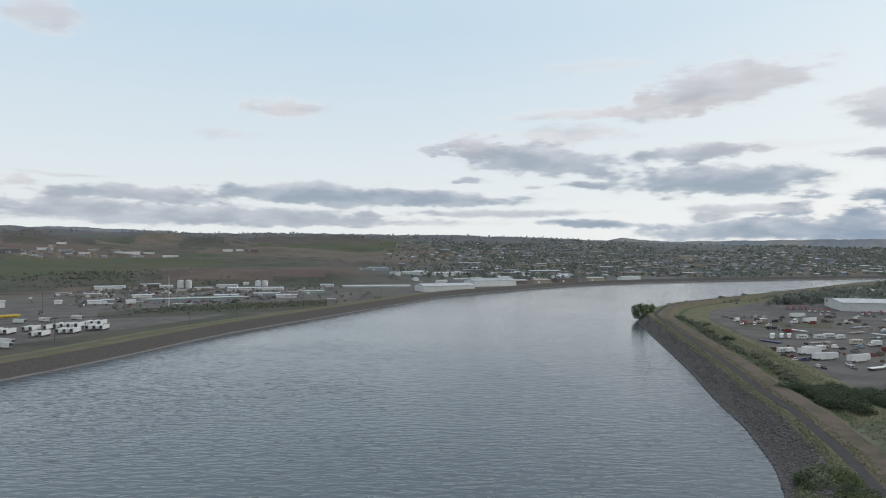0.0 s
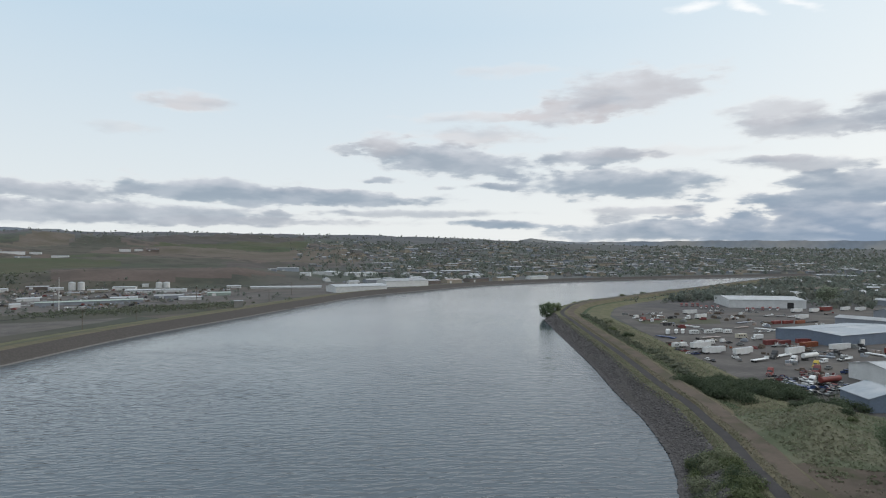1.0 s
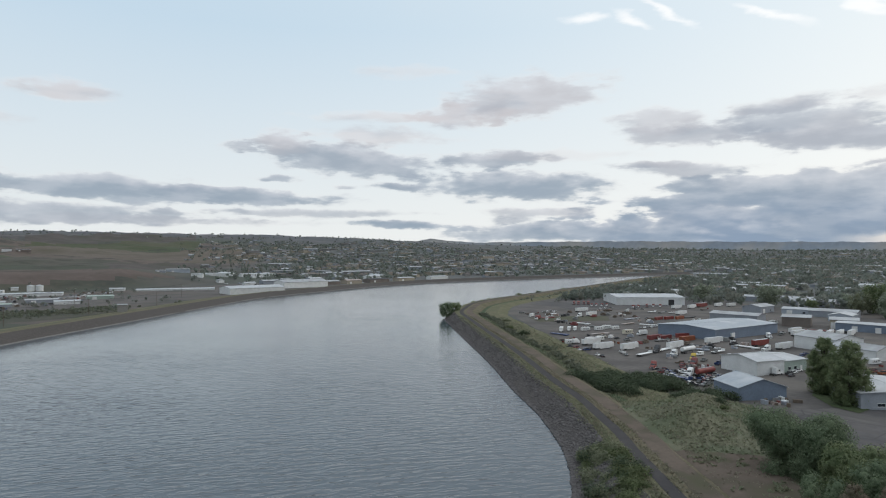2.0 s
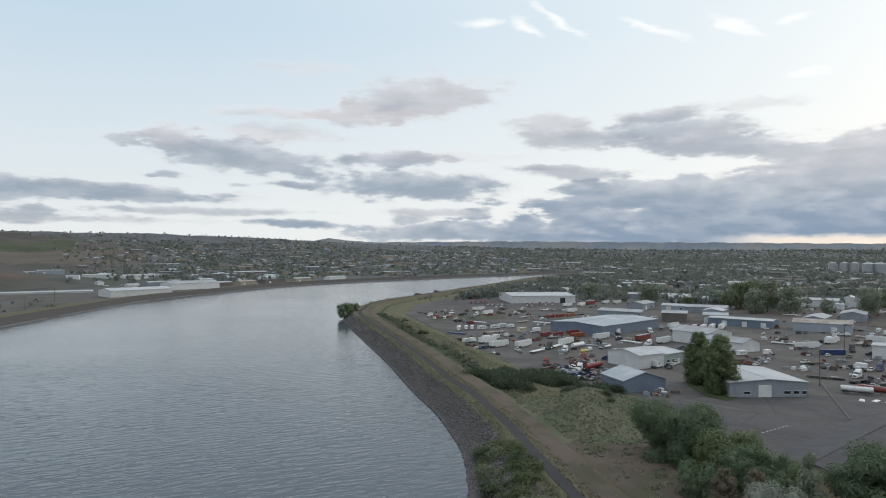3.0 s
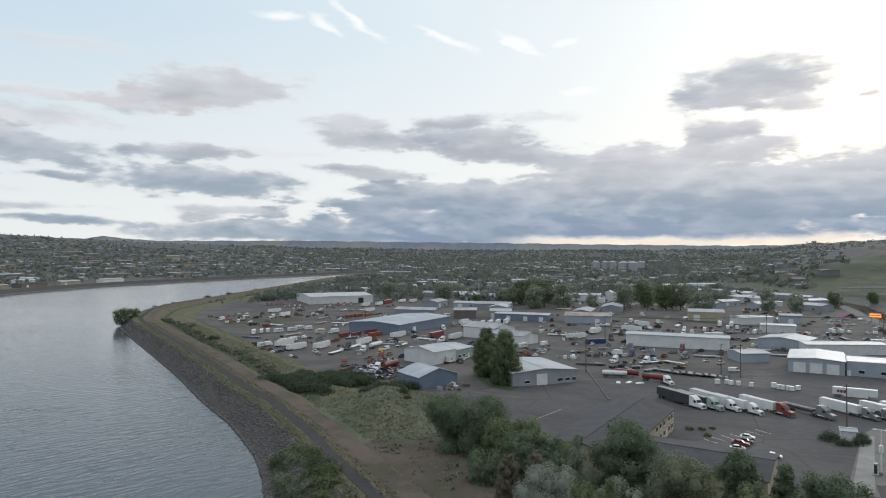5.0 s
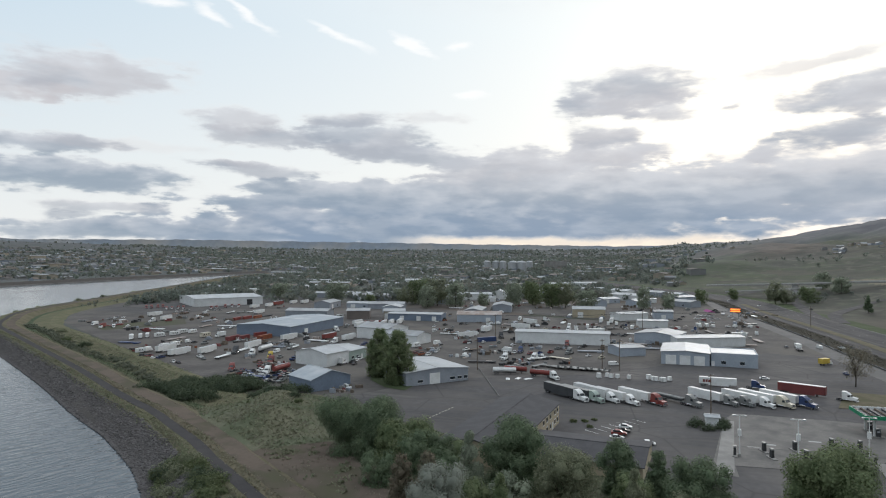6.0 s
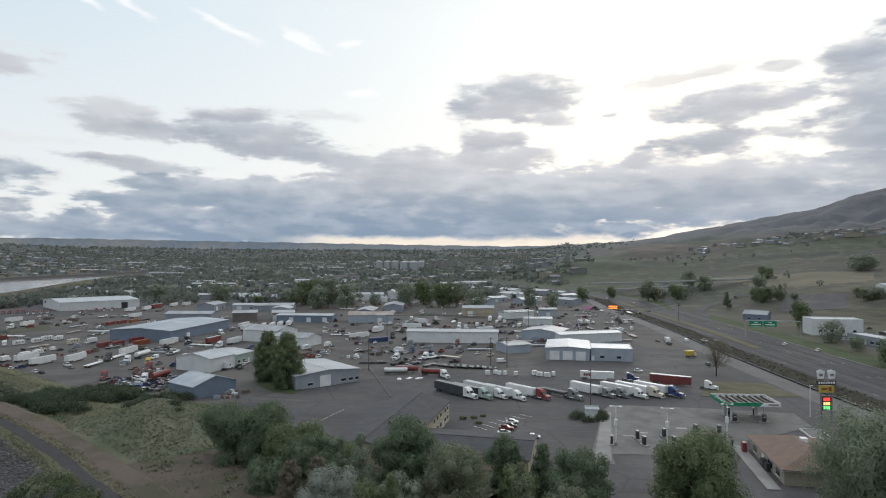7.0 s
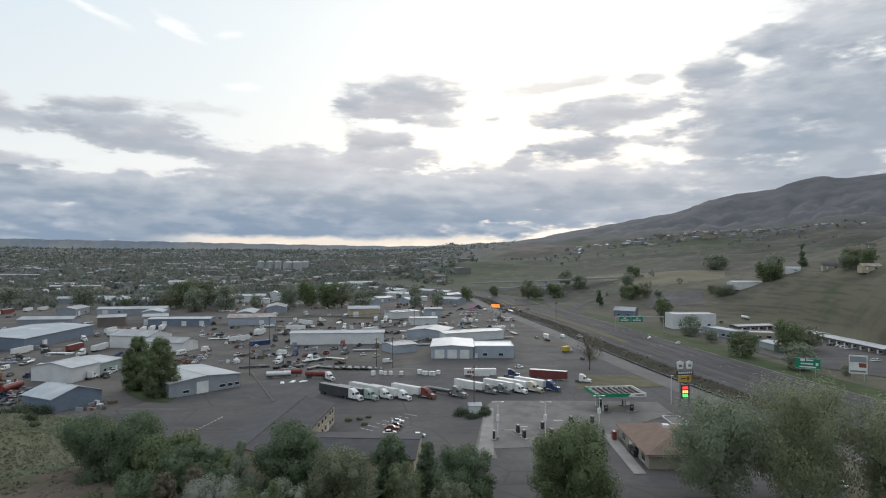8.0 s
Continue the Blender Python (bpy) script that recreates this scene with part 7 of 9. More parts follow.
# white reefer trailers ranked across the river
REEFERS = [(-208, 380, -84), (-204.5, 381, -84), (-201, 382, -84), (-223, 404, -84), (-219.5, 406, -84), (-216, 408, -84), (-216, 364, -84), (-212.5, 365, -84), (-209, 366, -84), (-233, 390, -84), (-229.5, 391, -84),
           (-226, 392, -84), (-222.5, 394, -84), (-222, 350, -84), (-218, 352, -84), (-242, 375, -84), (-238.5, 376, -84), (-234, 382, -84), (-273, 415, -20), (-262, 424, -20), (-250, 440, -20), (-247, 360, -84),
           (-243, 361, -84), (-251, 362, -84), (-216, 318, -20), (-209, 306, -20)]
for x, y, hd in REEFERS:
    vehicle("reefer", "white", x, y, hd, group="trailers across the river")


# junk, pallets and spare parts about the yards
def junk_pile(x, y, seed):
    r = np.random.RandomState(seed)
    ob = thing("scrap_heap", pose(x, y, 0.06, 0, 0, r.uniform(0, 360)), "heap of mixed scrap, pallets and parts", "scrap", "scrap heaps")
    for k in range(6):
        nm, mt = (("crate", WOOD), ("panel", GREY_METAL), ("scrap", RUST_ROOF), ("drum", MAROON), ("crate", GREY_PAINT), ("panel", WHITE_METAL), ("scrap", BLACK))[r.randint(0, 7)]
        a, b = r.uniform(-3.5, 3.5), r.uniform(-2.2, 2.2)
        l, w, h = r.uniform(0.6, 2.8), r.uniform(0.5, 1.5), r.uniform(0.25, 1.6)
        if nm == "drum":
            part(nm, Shape().tube((a, b, 0), (a, b, 1.1), 0.45, n=10), mt, ob)
        else:
            part(nm, Shape().turned(a, b, 0, r.uniform(0, 180), -l / 2, -w / 2, 0, l / 2, w / 2, h), mt, ob)


ry = np.random.RandomState(8)
JUNK_AREAS = [(156, 178, 196, 240, 8), (232, 290, 128, 165, 12), (240, 275, 170, 205, 5), (205, 225, 285, 300, 3), (285, 320, 200, 240, 6), (150, 162, 154, 161, 3), (330, 400, 130, 200, 5)]
for x0, x1, y0, y1, n in JUNK_AREAS:
    for k in range(n):
        junk_pile(ry.uniform(x0, x1), ry.uniform(y0, y1), int(x0 * 7 + k))
# more parked vehicles, rank by rank
RANKS = [(370, 180, -67, 8, 5.5), (395, 165, -67, 8, 5.5), (352, 60, -60, 8, 5.0), (420, 120, -60, 10, 4.5)]
for k, (x, y, hd, n, step) in enumerate(RANKS):
    for i in range(n):
        if ry.rand() < 0.35:
            continue
        px, py = forward(x, y, hd, i * step + ry.uniform(-0.6, 0.6))
        kind = ry.choice(["car", "car", "pickup", "van", "pickup", "camper", "box_truck"])
        colour = {"camper": "white", "box_truck": "white", "van": "white"}.get(kind) or ry.choice(["white", "grey", "black", "white", "blue", "maroon", "grey"])
        vehicle(kind, colour, px, py, hd + 90 + ry.uniform(-8, 8), group="ranked vehicles")


# ---------- roads, lots and kerbs ----------
CONCRETE_ROAD = material("pale_road", (0.128, 0.122, 0.118), (0.105, 0.100, 0.097), 0.12, 0.9, stain=(0.088, 0.084, 0.082), stain_scale=0.1)
WORN_WHITE = material("worn_white_paint", (0.36, 0.36, 0.35), (0.26, 0.26, 0.25), 1.5, 0.8)
def draped(name, line, width, lift, mat, label, category="road"):
    """A strip that follows the lie of the land."""
    pts = smooth_line(line, 5.0)
    n = normals(pts)
    m = len(pts)
    s = Shape()
    for k in range(5):
        p = pts + n * (width * (0.5 - k / 4))
        zz = np.maximum(ground_height(p[:, 0], p[:, 1]), 0.0) + lift
        s.v += [(float(x), float(y), float(z)) for (x, y), z in zip(p, zz)]
    s.f = [(k * m + i, (k + 1) * m + i, (k + 1) * m + i + 1, k * m + i + 1) for k in range(4) for i in range(m - 1)]
    return tagged(new(name, s.mesh(name, mat)), label, category, kind="structure")


def beside(line, off):
    p = smooth_line(line, 5.0)
    return [tuple(q) for q in (p + normals(p) * off)[::4]]


draped("highway_lanes", beside(HIGHWAY, 0.0), 36.0, 0.14, ROAD, "worn grey multi-lane highway beside the motel")
draped("median", beside([(352, 8), (416, 35), (490, 70), (562, 105), (640, 138)], 0.0), 5.5, 0.28, DRYGRASS, "strip of dry ochre grass between the carriageways", "ground")
draped("road_bank", beside(HIGHWAY, 23.8), 11.5, 0.5, WEEDS, "dark weedy bank beside the highway", "ground")
draped("frontage_road", beside(HIGHWAY, 34.5), 9.5, 0.12, CONCRETE_ROAD, "pale worn frontage road along the truck lot")
draped("lawn_strip", beside(HIGHWAY, -25.5), 14.0, 0.12, LUSH, "mown green verge beside the highway", "ground")
draped("ramp", [(474, 44), (554, 69), (656, 94), (735, 112), (830, 128)], 9.0, 0.3, ROAD, "slip road running up under the bridge")
draped("exit_ramp", [(500, 45), (560, 56), (620, 52), (665, 38), (664, 22), (636, 0)], 9.0, 0.34, ROAD, "looping slip road joining the highway")
draped("loop_ramp", [(640, 146), (700, 168), (762, 172), (840, 160)], 8.0, 0.3, ROAD, "slip road curving off towards the overpass")
draped("back_lot", [(548, -26), (580, -25), (612, -30)], 44.0, 0.25, ASPHALT, "asphalt lot behind the blue house")
for off in (-3.0, -7.0, -11.0, 13.5):
    p = smooth_line(beside(HIGHWAY, off), 12.0)
    lane = thing("lane_marking", pose(0, 0, 0), "broken white lane lines on the highway", "marking", kind="structure")
    for q0, q1 in zip(p[10:64:3], p[11:65:3]):
        d = (q1 - q0) / np.hypot(*(q1 - q0))
        nn = np.array([-d[1], d[0]]) * 0.09
        a0, a1 = q0, q0 + d * 4.0
        part("dash", Shape().add([(*(a0 + nn), 0.20), (*(a0 - nn), 0.20), (*(a1 - nn), 0.20), (*(a1 + nn), 0.20)], [(0, 1, 2, 3)]), WORN_WHITE, lane)
kerb_pts = smooth_line(beside(HIGHWAY, -18.4), 6.0)
kb = Shape()
for q0, q1 in zip(kerb_pts[:-1], kerb_pts[1:]):
    kb.turned(q0[0], q0[1], 0.1, math.degrees(math.atan2(q1[1] - q0[1], q1[0] - q0[0])), 0, -0.2, 0, float(np.hypot(*(q1 - q0))), 0.2, 0.2)
tagged(new("kerb", kb.mesh("kerb", CONCRETE)), "pale concrete kerb along the highway", "kerb", kind="structure")
rail_pts = smooth_line(beside(HIGHWAY, 29.8), 9.0)
guard = thing("guard_rail", pose(0, 0, 0), "galvanised guard rail between bank and frontage road", "rail", kind="structure")
part("rail", Shape().pipe([(x, y, 0.75) for x, y in rail_pts[8:70]], 0.08, 6), GREY_METAL, guard)
for x, y in rail_pts[8:70:2]:
    part("post", Shape().box(x - 0.08, y - 0.08, 0, x + 0.08, y + 0.08, 0.85), STEEL, guard)

sheet("station_apron", [(190.6, 45.3), (143.1, 36.5), (143.9, 31.0), (151.1, 33.4), (154.7, 25.1), (155.7, 11.8), (175.0, 6.8), (200, -9), (214, -5), (208, 20), (200, 45)][::-1], 0.16,
      material("worn_concrete", (0.155, 0.145, 0.135), (0.125, 0.118, 0.112), 0.2, 0.9, stain=(0.085, 0.082, 0.08), stain_scale=0.18), "stained concrete apron of the fuel station")
sheet("station_walk", [(190.6, 45.3), (190.6, 42.6), (146, 32.4), (143, 35.6)][::-1], 0.22, CONCRETE, "pale concrete strip beside the station apron")
sheet("verge_island", [(225.7, 21.3), (253.5, 22), (258, 3.0), (240, -8)][::-1], 0.2, DRYGRASS, "dry grass island by the frontage road")
sheet("workshop_island", [(187, 176), (172.3, 163.1), (165.5, 149.7), (165.8, 141), (173, 143.5), (183, 160), (190, 172)], 0.25, LUSH, "planted island under the poplars")
sheet("motel_lot", [(300, -70), (320, -58), (400, -30), (445, -20), (452, -75), (425, -88), (345, -112), (270, -105)][::-1], 0.18, ASPHALT, "asphalt motel parking lot")
sheet("far_yard", [(-165, 455), (-150, 560), (-105, 640), (-60, 745), (-190, 830), (-420, 760), (-460, 560), (-330, 420), (-225, 300), (-214, 318)], 0.06, GRAVEL, "gravel yards across the river")
sheet("scrub_strip", [(-263, 490), (-245, 529), (-193, 565), (-150, 605), (-113, 628), (-100, 562), (-127, 512), (-165, 483), (-211, 456), (-242, 450)], 0.12, SCRUBLAND, "dark scrubby strip along the yards across the river")
sheet("mill_yard", [(-40, 770), (60, 880), (180, 1010), (300, 1090), (260, 1180), (60, 1050), (-80, 880)], 0.06, GRAVEL, "mill yard across the river")
sheet("depot_lot", [(245, 540), (255, 470), (330, 470), (430, 500), (430, 540), (300, 585)], 0.1, ASPHALT, "dark asphalt depot lot")
sheet("yard_grass", [(186, 395), (235, 388), (250, 415), (225, 425), (190, 420)], 0.12, WEEDY, "weedy strip between parking rows")
sheet("playing_field", [(510, 470), (600, 380), (640, 420), (560, 520)], 0.1, LUSH, "green field beyond the sheds")
# parking lines in the lots
lines = thing("parking_lines", pose(0, 0, 0), "faded yellow and white parking lines", "marking", kind="structure")
for k in range(14):
    x0, y0 = 131.8 + 25.7 * k / 14, 110.9 + 3.5 * k / 14
    part("dash", Shape().add([(x0, y0, 0.12), (x0 + 0.1, y0 - 0.25, 0.12), (x0 + 1.1, y0 - 0.1, 0.12), (x0 + 1.0, y0 + 0.15, 0.12)], [(0, 1, 2, 3)]), CREAM, lines)
for k in range(7):
    x0, y0 = 158.0 + k * 3.0, 72.0 - k * 1.0
    part("dash", Shape().add([(x0, y0, 0.12), (x0 + 0.15, y0, 0.12), (x0 - 1.4, y0 - 4.5, 0.12), (x0 - 1.55, y0 - 4.5, 0.12)], [(0, 1, 2, 3)]), WHITE_PAINT, lines)
sheet("apron_drain", [(165.6, 38.4), (166.0, 38.6), (178.0, 5.6), (177.6, 5.4)], 0.19, BLACK, "dark drain joint across the station apron", category="drain")
for x, y, dg in ((172.5, 30.5, 20), (182.0, 22.0, 20), (168.0, 33.0, 20)):
    part("paint_block", Shape().turned(x, y, 0.165, dg, -0.5, -1.4, 0, 0.5, 1.4, 0.01), WORN_WHITE, lines)
wall_low = Shape()
for i in range(9):
    a0 = np.array([217.1, 145.4]) + (np.array([177.9, 111.0]) - np.array([217.1, 145.4])) * i / 9
    wall_low.turned(a0[0], a0[1], 0.0, math.degrees(math.atan2(-34.4, -39.2)), 0, -0.2, 0, 5.6, 0.2, 0.28)
tagged(new("barrier", wall_low.mesh("barrier", CONCRETE_ROAD)), "row of low concrete barriers at the lot edge", "barrier", kind="structure")

# rough field with mounds and a dirt clearing beside the levee
def field_height(x, y):
    x, y = np.asarray(x, float), np.asarray(y, float)
    d = side_distance(x, y, near_line[::2]) - crest_shift(y)
    z = np.interp(d, [17.0, 20.4, 24, 44, 60, 72], [1.4, 2.4, 2.62, 2.2, 0.5, -0.9])
    for cx, cy, h, s0, s1, turn in ((113, 146, 3.4, 14, 8, 50), (127, 158, 2.4, 9, 7, 20), (105, 139, 1.2, 7, 5, 60), (101, 134, 0.7, 8, 6, 40), (120, 137, 0.7, 7, 5, 10)):
        c, s = math.cos(radians(turn)), math.sin(radians(turn))
        u, v = (x - cx) * c + (y - cy) * s, -(x - cx) * s + (y - cy) * c
        z = z + h * np.exp(-(u / s0) ** 2 - (v / s1) ** 2)
    z = z + np.clip((d - 21) / 6, 0, 1) * (0.14 * smooth_noise(x, y, 11.0, 3) + 0.08 * smooth_noise(x, y, 3.5, 12))
    f = np.clip((184 - y) / 30, 0, 1)
    return -0.9 + (z + 0.9) * f * f * (3 - 2 * f), d


def field_sheet(name, mat, label, step, lift, keep):
    gx, gy = np.meshgrid(np.arange(60, 152, step), np.arange(46, 190, step), indexing="ij")
    gz, d = field_height(gx, gy)
    ok = keep(gx, gy, d)
    ny = gx.shape[1]
    me = bpy.data.meshes.new(name)
    cell = ok[:-1, :-1] & ok[1:, :-1] & ok[1:, 1:] & ok[:-1, 1:]
    me.from_pydata(list(zip(gx.ravel().tolist(), gy.ravel().tolist(), (gz + lift).ravel().tolist())), [], [(int(i) * ny + int(j), int(i + 1) * ny + int(j), int(i + 1) * ny + int(j) + 1, int(i) * ny + int(j) + 1) for i, j in zip(*np.nonzero(cell))])
    me.update()
    me.materials.append(mat)
    me.shade_smooth()
    return tagged(new(name, me), label, "ground", kind="structure")


CLEARING = [(88, 134), (86.5, 124), (93, 118.5), (104, 114), (107, 106), (99, 97), (96, 82), (90, 66), (70, 58), (71, 74), (76, 86), (78, 98), (78, 107)]


def in_clearing(x, y):
    return inside(x + 1.6 * smooth_noise(x, y, 5.0, 21), y + 1.6 * smooth_noise(x, y, 6.0, 22), CLEARING)


FIELD = material("field_grass", (0.097, 0.109, 0.065), (0.129, 0.124, 0.081), 0.09, 0.95, bump=0.3, bump_scale=1.4, fine=(0.086, 0.090, 0.057), stain=(0.058, 0.072, 0.036), stain_scale=0.07)
field_sheet("grass_field", FIELD, "rough grassy field with low mounds by the levee", 1.0, 0.0, lambda x, y, d: (d > 17) & (d < 74))
field_sheet("dirt_clearing", DIRT, "bare brown dirt clearing beside the levee path", 0.6, 0.05, lambda x, y, d: in_clearing(x, y) & (d > 17))

# tufts of grass and weeds on the levee and the mounds
def tufts(name, x, y, z, mat, label, seed, size):
    r = np.random.RandomState(seed)
    n = len(x)
    a = r.uniform(0, 6.28, n)
    d = np.stack([np.cos(a), np.sin(a), np.zeros(n)], 1)
    w, h = size * r.uniform(0.5, 1.3, n), size * r.uniform(0.35, 0.9, n)
    side = np.stack([-d[:, 1], d[:, 0], np.zeros(n)], 1)
    lean = side * (h * r.uniform(0.8, 1.8, n))[:, None]
    b = np.stack([x, y, z], 1)
    up = np.stack([np.zeros(n), np.zeros(n), h], 1) + lean
    q = np.stack([b - d * w[:, None] / 2, b + d * w[:, None] / 2, b + d * w[:, None] * 0.35 + up, b - d * w[:, None] * 0.3 + up * 0.85], 1).reshape(-1, 3)
    me = bpy.data.meshes.new(name)
    me.vertices.add(4 * n)
    me.vertices.foreach_set("co", q.astype(np.float32).ravel())
    me.loops.add(4 * n)
    me.loops.foreach_set("vertex_index", np.arange(4 * n, dtype=np.int32))
    me.polygons.add(n)
    me.polygons.foreach_set("loop_start", np.arange(0, 4 * n, 4, dtype=np.int32))
    me.update(calc_edges=True)
    me.shade_smooth()
    face = np.cross(q[1::4] - q[0::4], q[2::4] - q[0::4])
    sign = np.where(face[:, 2] < 0, -1.0, 1.0)[:, None]
    soft = np.array([0, 0, 1.0]) * sign + face / (np.linalg.norm(face, axis=1)[:, None] + 1e-9) * 0.3
    soft /= np.linalg.norm(soft, axis=1)[:, None]
    me.normals_split_custom_set_from_vertices(np.repeat(soft, 4, axis=0).astype(float).tolist())
    me.materials.append(mat)
    return tagged(new(name, me), label, "grass", kind="stuff")


rg = np.random.RandomState(14)
TUFT_GREEN = material("green_tufts", (0.145, 0.165, 0.101), (0.190, 0.190, 0.125), 0.09, 0.95, island=0.22, leafy=0.5)
TUFT_DRY = material("dry_tufts", (0.191, 0.172, 0.128), (0.154, 0.151, 0.105), 0.09, 0.95, island=0.22, leafy=0.5)
nl = normals(near_line)
i0, i1 = int(np.argmin(abs(near_line[:, 1] - 70))), int(np.argmin(abs(near_line[:, 1] - 430)))
for mt, lab, n, seed, bands in ((TUFT_DRY, "dry grass tufts along the levee", 22000, 3, ((6.3, 10.2), (13.5, 15.8), (19.6, 25.0), (28.5, 40))), (TUFT_GREEN, "green weed tufts along the levee", 22000, 4, ((6.0, 9.5), (24.0, 29.0), (28.5, 48), (22, 40)))):
    idx = (i0 + (i1 - i0) * rg.rand(n) ** 1.35).astype(int)
    bd = np.array(bands)[rg.randint(0, len(bands), n)]
    d = bd[:, 0] + (bd[:, 1] - bd[:, 0]) * rg.rand(n)
    p = near_line[idx] - nl[idx] * (d + crest_shift(near_line[idx][:, 1]))[:, None] + np.stack([nl[idx][:, 1], -nl[idx][:, 0]], 1) * rg.uniform(-3.2, 3.2, (n, 1)) + rg.normal(0, 0.25, (n, 2))
    z = np.interp(d, [0, 7, 10.5, 19.5, 25.5, 28.5, 39, 50], [-2.1, 2.25, 2.5, 2.5, 0.25, 0.15, 1.35, -0.6])
    tufts("grass_tufts", p[:, 0], p[:, 1], z, mt, lab, seed, 0.42)
for mt, lab, n, seed in ((TUFT_GREEN, "green tufts over the grassy field", 26000, 5), (TUFT_DRY, "dry tufts over the grassy field", 15000, 6)):
    x, y = rg.uniform(60, 142, n), rg.uniform(46, 182, n)
    z, d = field_height(x, y)
    ok = (d > 21.5) & (z > 0.15) & ~in_clearing(x, y) & (smooth_noise(x, y, 16.0, seed) + 0.5 * smooth_noise(x, y, 5.0, seed + 9) > (-0.9 if seed == 5 else 0.1))
    tufts("grass_tufts", x[ok], y[ok], z[ok], mt, lab, seed, 0.46)


x, y = rg.uniform(76, 110, 9000), rg.uniform(74, 136, 9000)
z, d = field_height(x, y)
creep = smooth_noise(x, y, 13.0, 41) + 0.6 * smooth_noise(x, y, 4.0, 42)
ok = (d > 20) & in_clearing(x, y) & (creep > 0.45)
tufts("clearing_weeds", x[ok], y[ok], z[ok] + 0.04, TUFT_GREEN, "low green weeds creeping into the dirt clearing", 15, 0.5)
ok = (d > 20) & in_clearing(x, y) & (creep < -0.1) & (rg.rand(9000) < 0.25)
tufts("clearing_weeds", x[ok], y[ok], z[ok] + 0.04, TUFT_DRY, "thin dry weeds over the dirt clearing", 16, 0.34)


# weeds on the bank beside the highway
bank_line = smooth_line(beside(HIGHWAY, 23.8), 2.0)
bi = rg.randint(40, 330, 2600)
bank_p = bank_line[bi] + normals(bank_line)[bi] * rg.uniform(-6.0, 6.0, (2600, 1)) + rg.normal(0, 0.6, (2600, 2))
BANK_WEED = material("brown_weeds", (0.052, 0.047, 0.035), (0.042, 0.040, 0.030), 0.1, 0.95, island=0.2, leafy=0.5)
tufts("bank_weeds", bank_p[:, 0], bank_p[:, 1], np.full(2600, 0.52), BANK_WEED, "dark brown weeds on the highway bank", 9, 0.55)


# ---------- fuel station ----------
def lamp_post(x, y, h, arms=True):
    ob = thing("lamp_post", pose(x, y, 0.1, 0, 0, -67), "pale steel twin-head lot lamp on a tall pole", "lamp", "lot lamps")
    part("pole", Shape().tube((0, 0, 0), (0, 0, h), 0.14, 0.10, 10), WHITE_PAINT, ob)
    part("base", Shape().tube((0, 0, 0), (0, 0, 0.7), 0.32, n=12), CONCRETE, ob)
    part("arm", Shape().box(-1.3, -0.06, h - 0.12, 1.3, 0.06, h), WHITE_PAINT, ob)
    for sx in (-1.2, 1.2):
        part("lamp_head", Shape().box(sx - 0.35, -0.25, h - 0.2, sx + 0.35, 0.25, h + 0.02, 0.04), STEEL, ob)
    part("service_box", Shape().box(-0.35, -0.3, h * 0.5, 0.35, 0.3, h * 0.5 + 1.5), WHITE_PAINT, ob)
    return ob


for x, y in ((158.7, 34.2), (162.4, 22.8), (173.9, 10.3)):
    lamp_post(x, y, 9.5)
ob = thing("lamp_post", pose(212, -9.1, 0.1), "slim pale steel lamp pole beside the price sign", "lamp", "lot lamps")
part("pole", Shape().tube((0, 0, 0), (0, 0, 9), 0.12, 0.09, 10), WHITE_PAINT, ob)
part("lamp_head", Shape().box(-0.3, -0.7, 8.9, 0.3, 0.2, 9.08, 0.03), STEEL, ob)

canopy = thing("fuel_canopy", pose(201, 7.5, 0.1, 0, 0, -67), "green and white fuel canopy with an open beamed top", "canopy")
part("deck", Shape().box(-7.4, -5.4, 4.85, 7.4, 5.4, 4.95), STEEL, canopy)
part("front_fascia", Shape().box(-7.6, -5.6, 4.8, 2.6, -5.45, 5.8), GREEN_PAINT, canopy)
part("white_fascia", Shape().prism([(2.0, 4.8), (7.6, 4.8), (7.6, 5.8), (3.2, 5.8)], -5.62, -5.46), WHITE_PAINT, canopy)
part("brand_bar", Shape().box(4.3, -5.68, 5.15, 6.9, -5.62, 5.45), MAROON, canopy)
part("left_fascia", Shape().box(-7.6, -5.45, 4.8, -7.45, 5.6, 5.8), GREEN_PAINT, canopy)
part("right_fascia", Shape().box(7.45, -5.45, 4.8, 7.6, 5.6, 5.8), WHITE_PAINT, canopy)
part("rear_fascia", Shape().box(-7.45, 5.45, 4.8, 7.45, 5.6, 5.8), WHITE_PAINT, canopy)
for k in range(9):
    part("roof_beam", Shape().box(-6.8 + 1.65 * k, -5.4, 5.1, -6.3 + 1.65 * k, 5.4, 5.5), WOOD if k % 2 else BLACK, canopy)
for cx in (-4.6, 4.2):
    for cy in (-3.0, 3.0):
        part("column", Shape().box(cx - 0.25, cy - 0.25, 0, cx + 0.25, cy + 0.25, 4.85), WHITE_PAINT, canopy)


def fuel_pump(x, y, deg, tall=1.9):
    ob = thing("fuel_pump", pose(x, y, 0.2, 0, 0, deg), "dark fuel dispenser on a concrete island", "pump", "fuel pumps")
    part("island", Shape().box(-1.6, -0.55, -0.05, 1.6, 0.55, 0.16), CONCRETE, ob)
    part("cabinet", Shape().box(-0.5, -0.3, 0.16, 0.5, 0.3, tall, 0.03), BLACK, ob)
    part("display", Shape().box(-0.35, -0.33, 1.2, 0.35, -0.30, 1.6), STEEL, ob)
    part("header", Shape().box(-0.55, -0.34, tall, 0.55, 0.34, tall + 0.3), GREY_PAINT, ob)
    part("hose", Shape().tube((0.55, 0, 1.4), (0.75, 0, 0.6), 0.04, n=6), BLACK, ob)


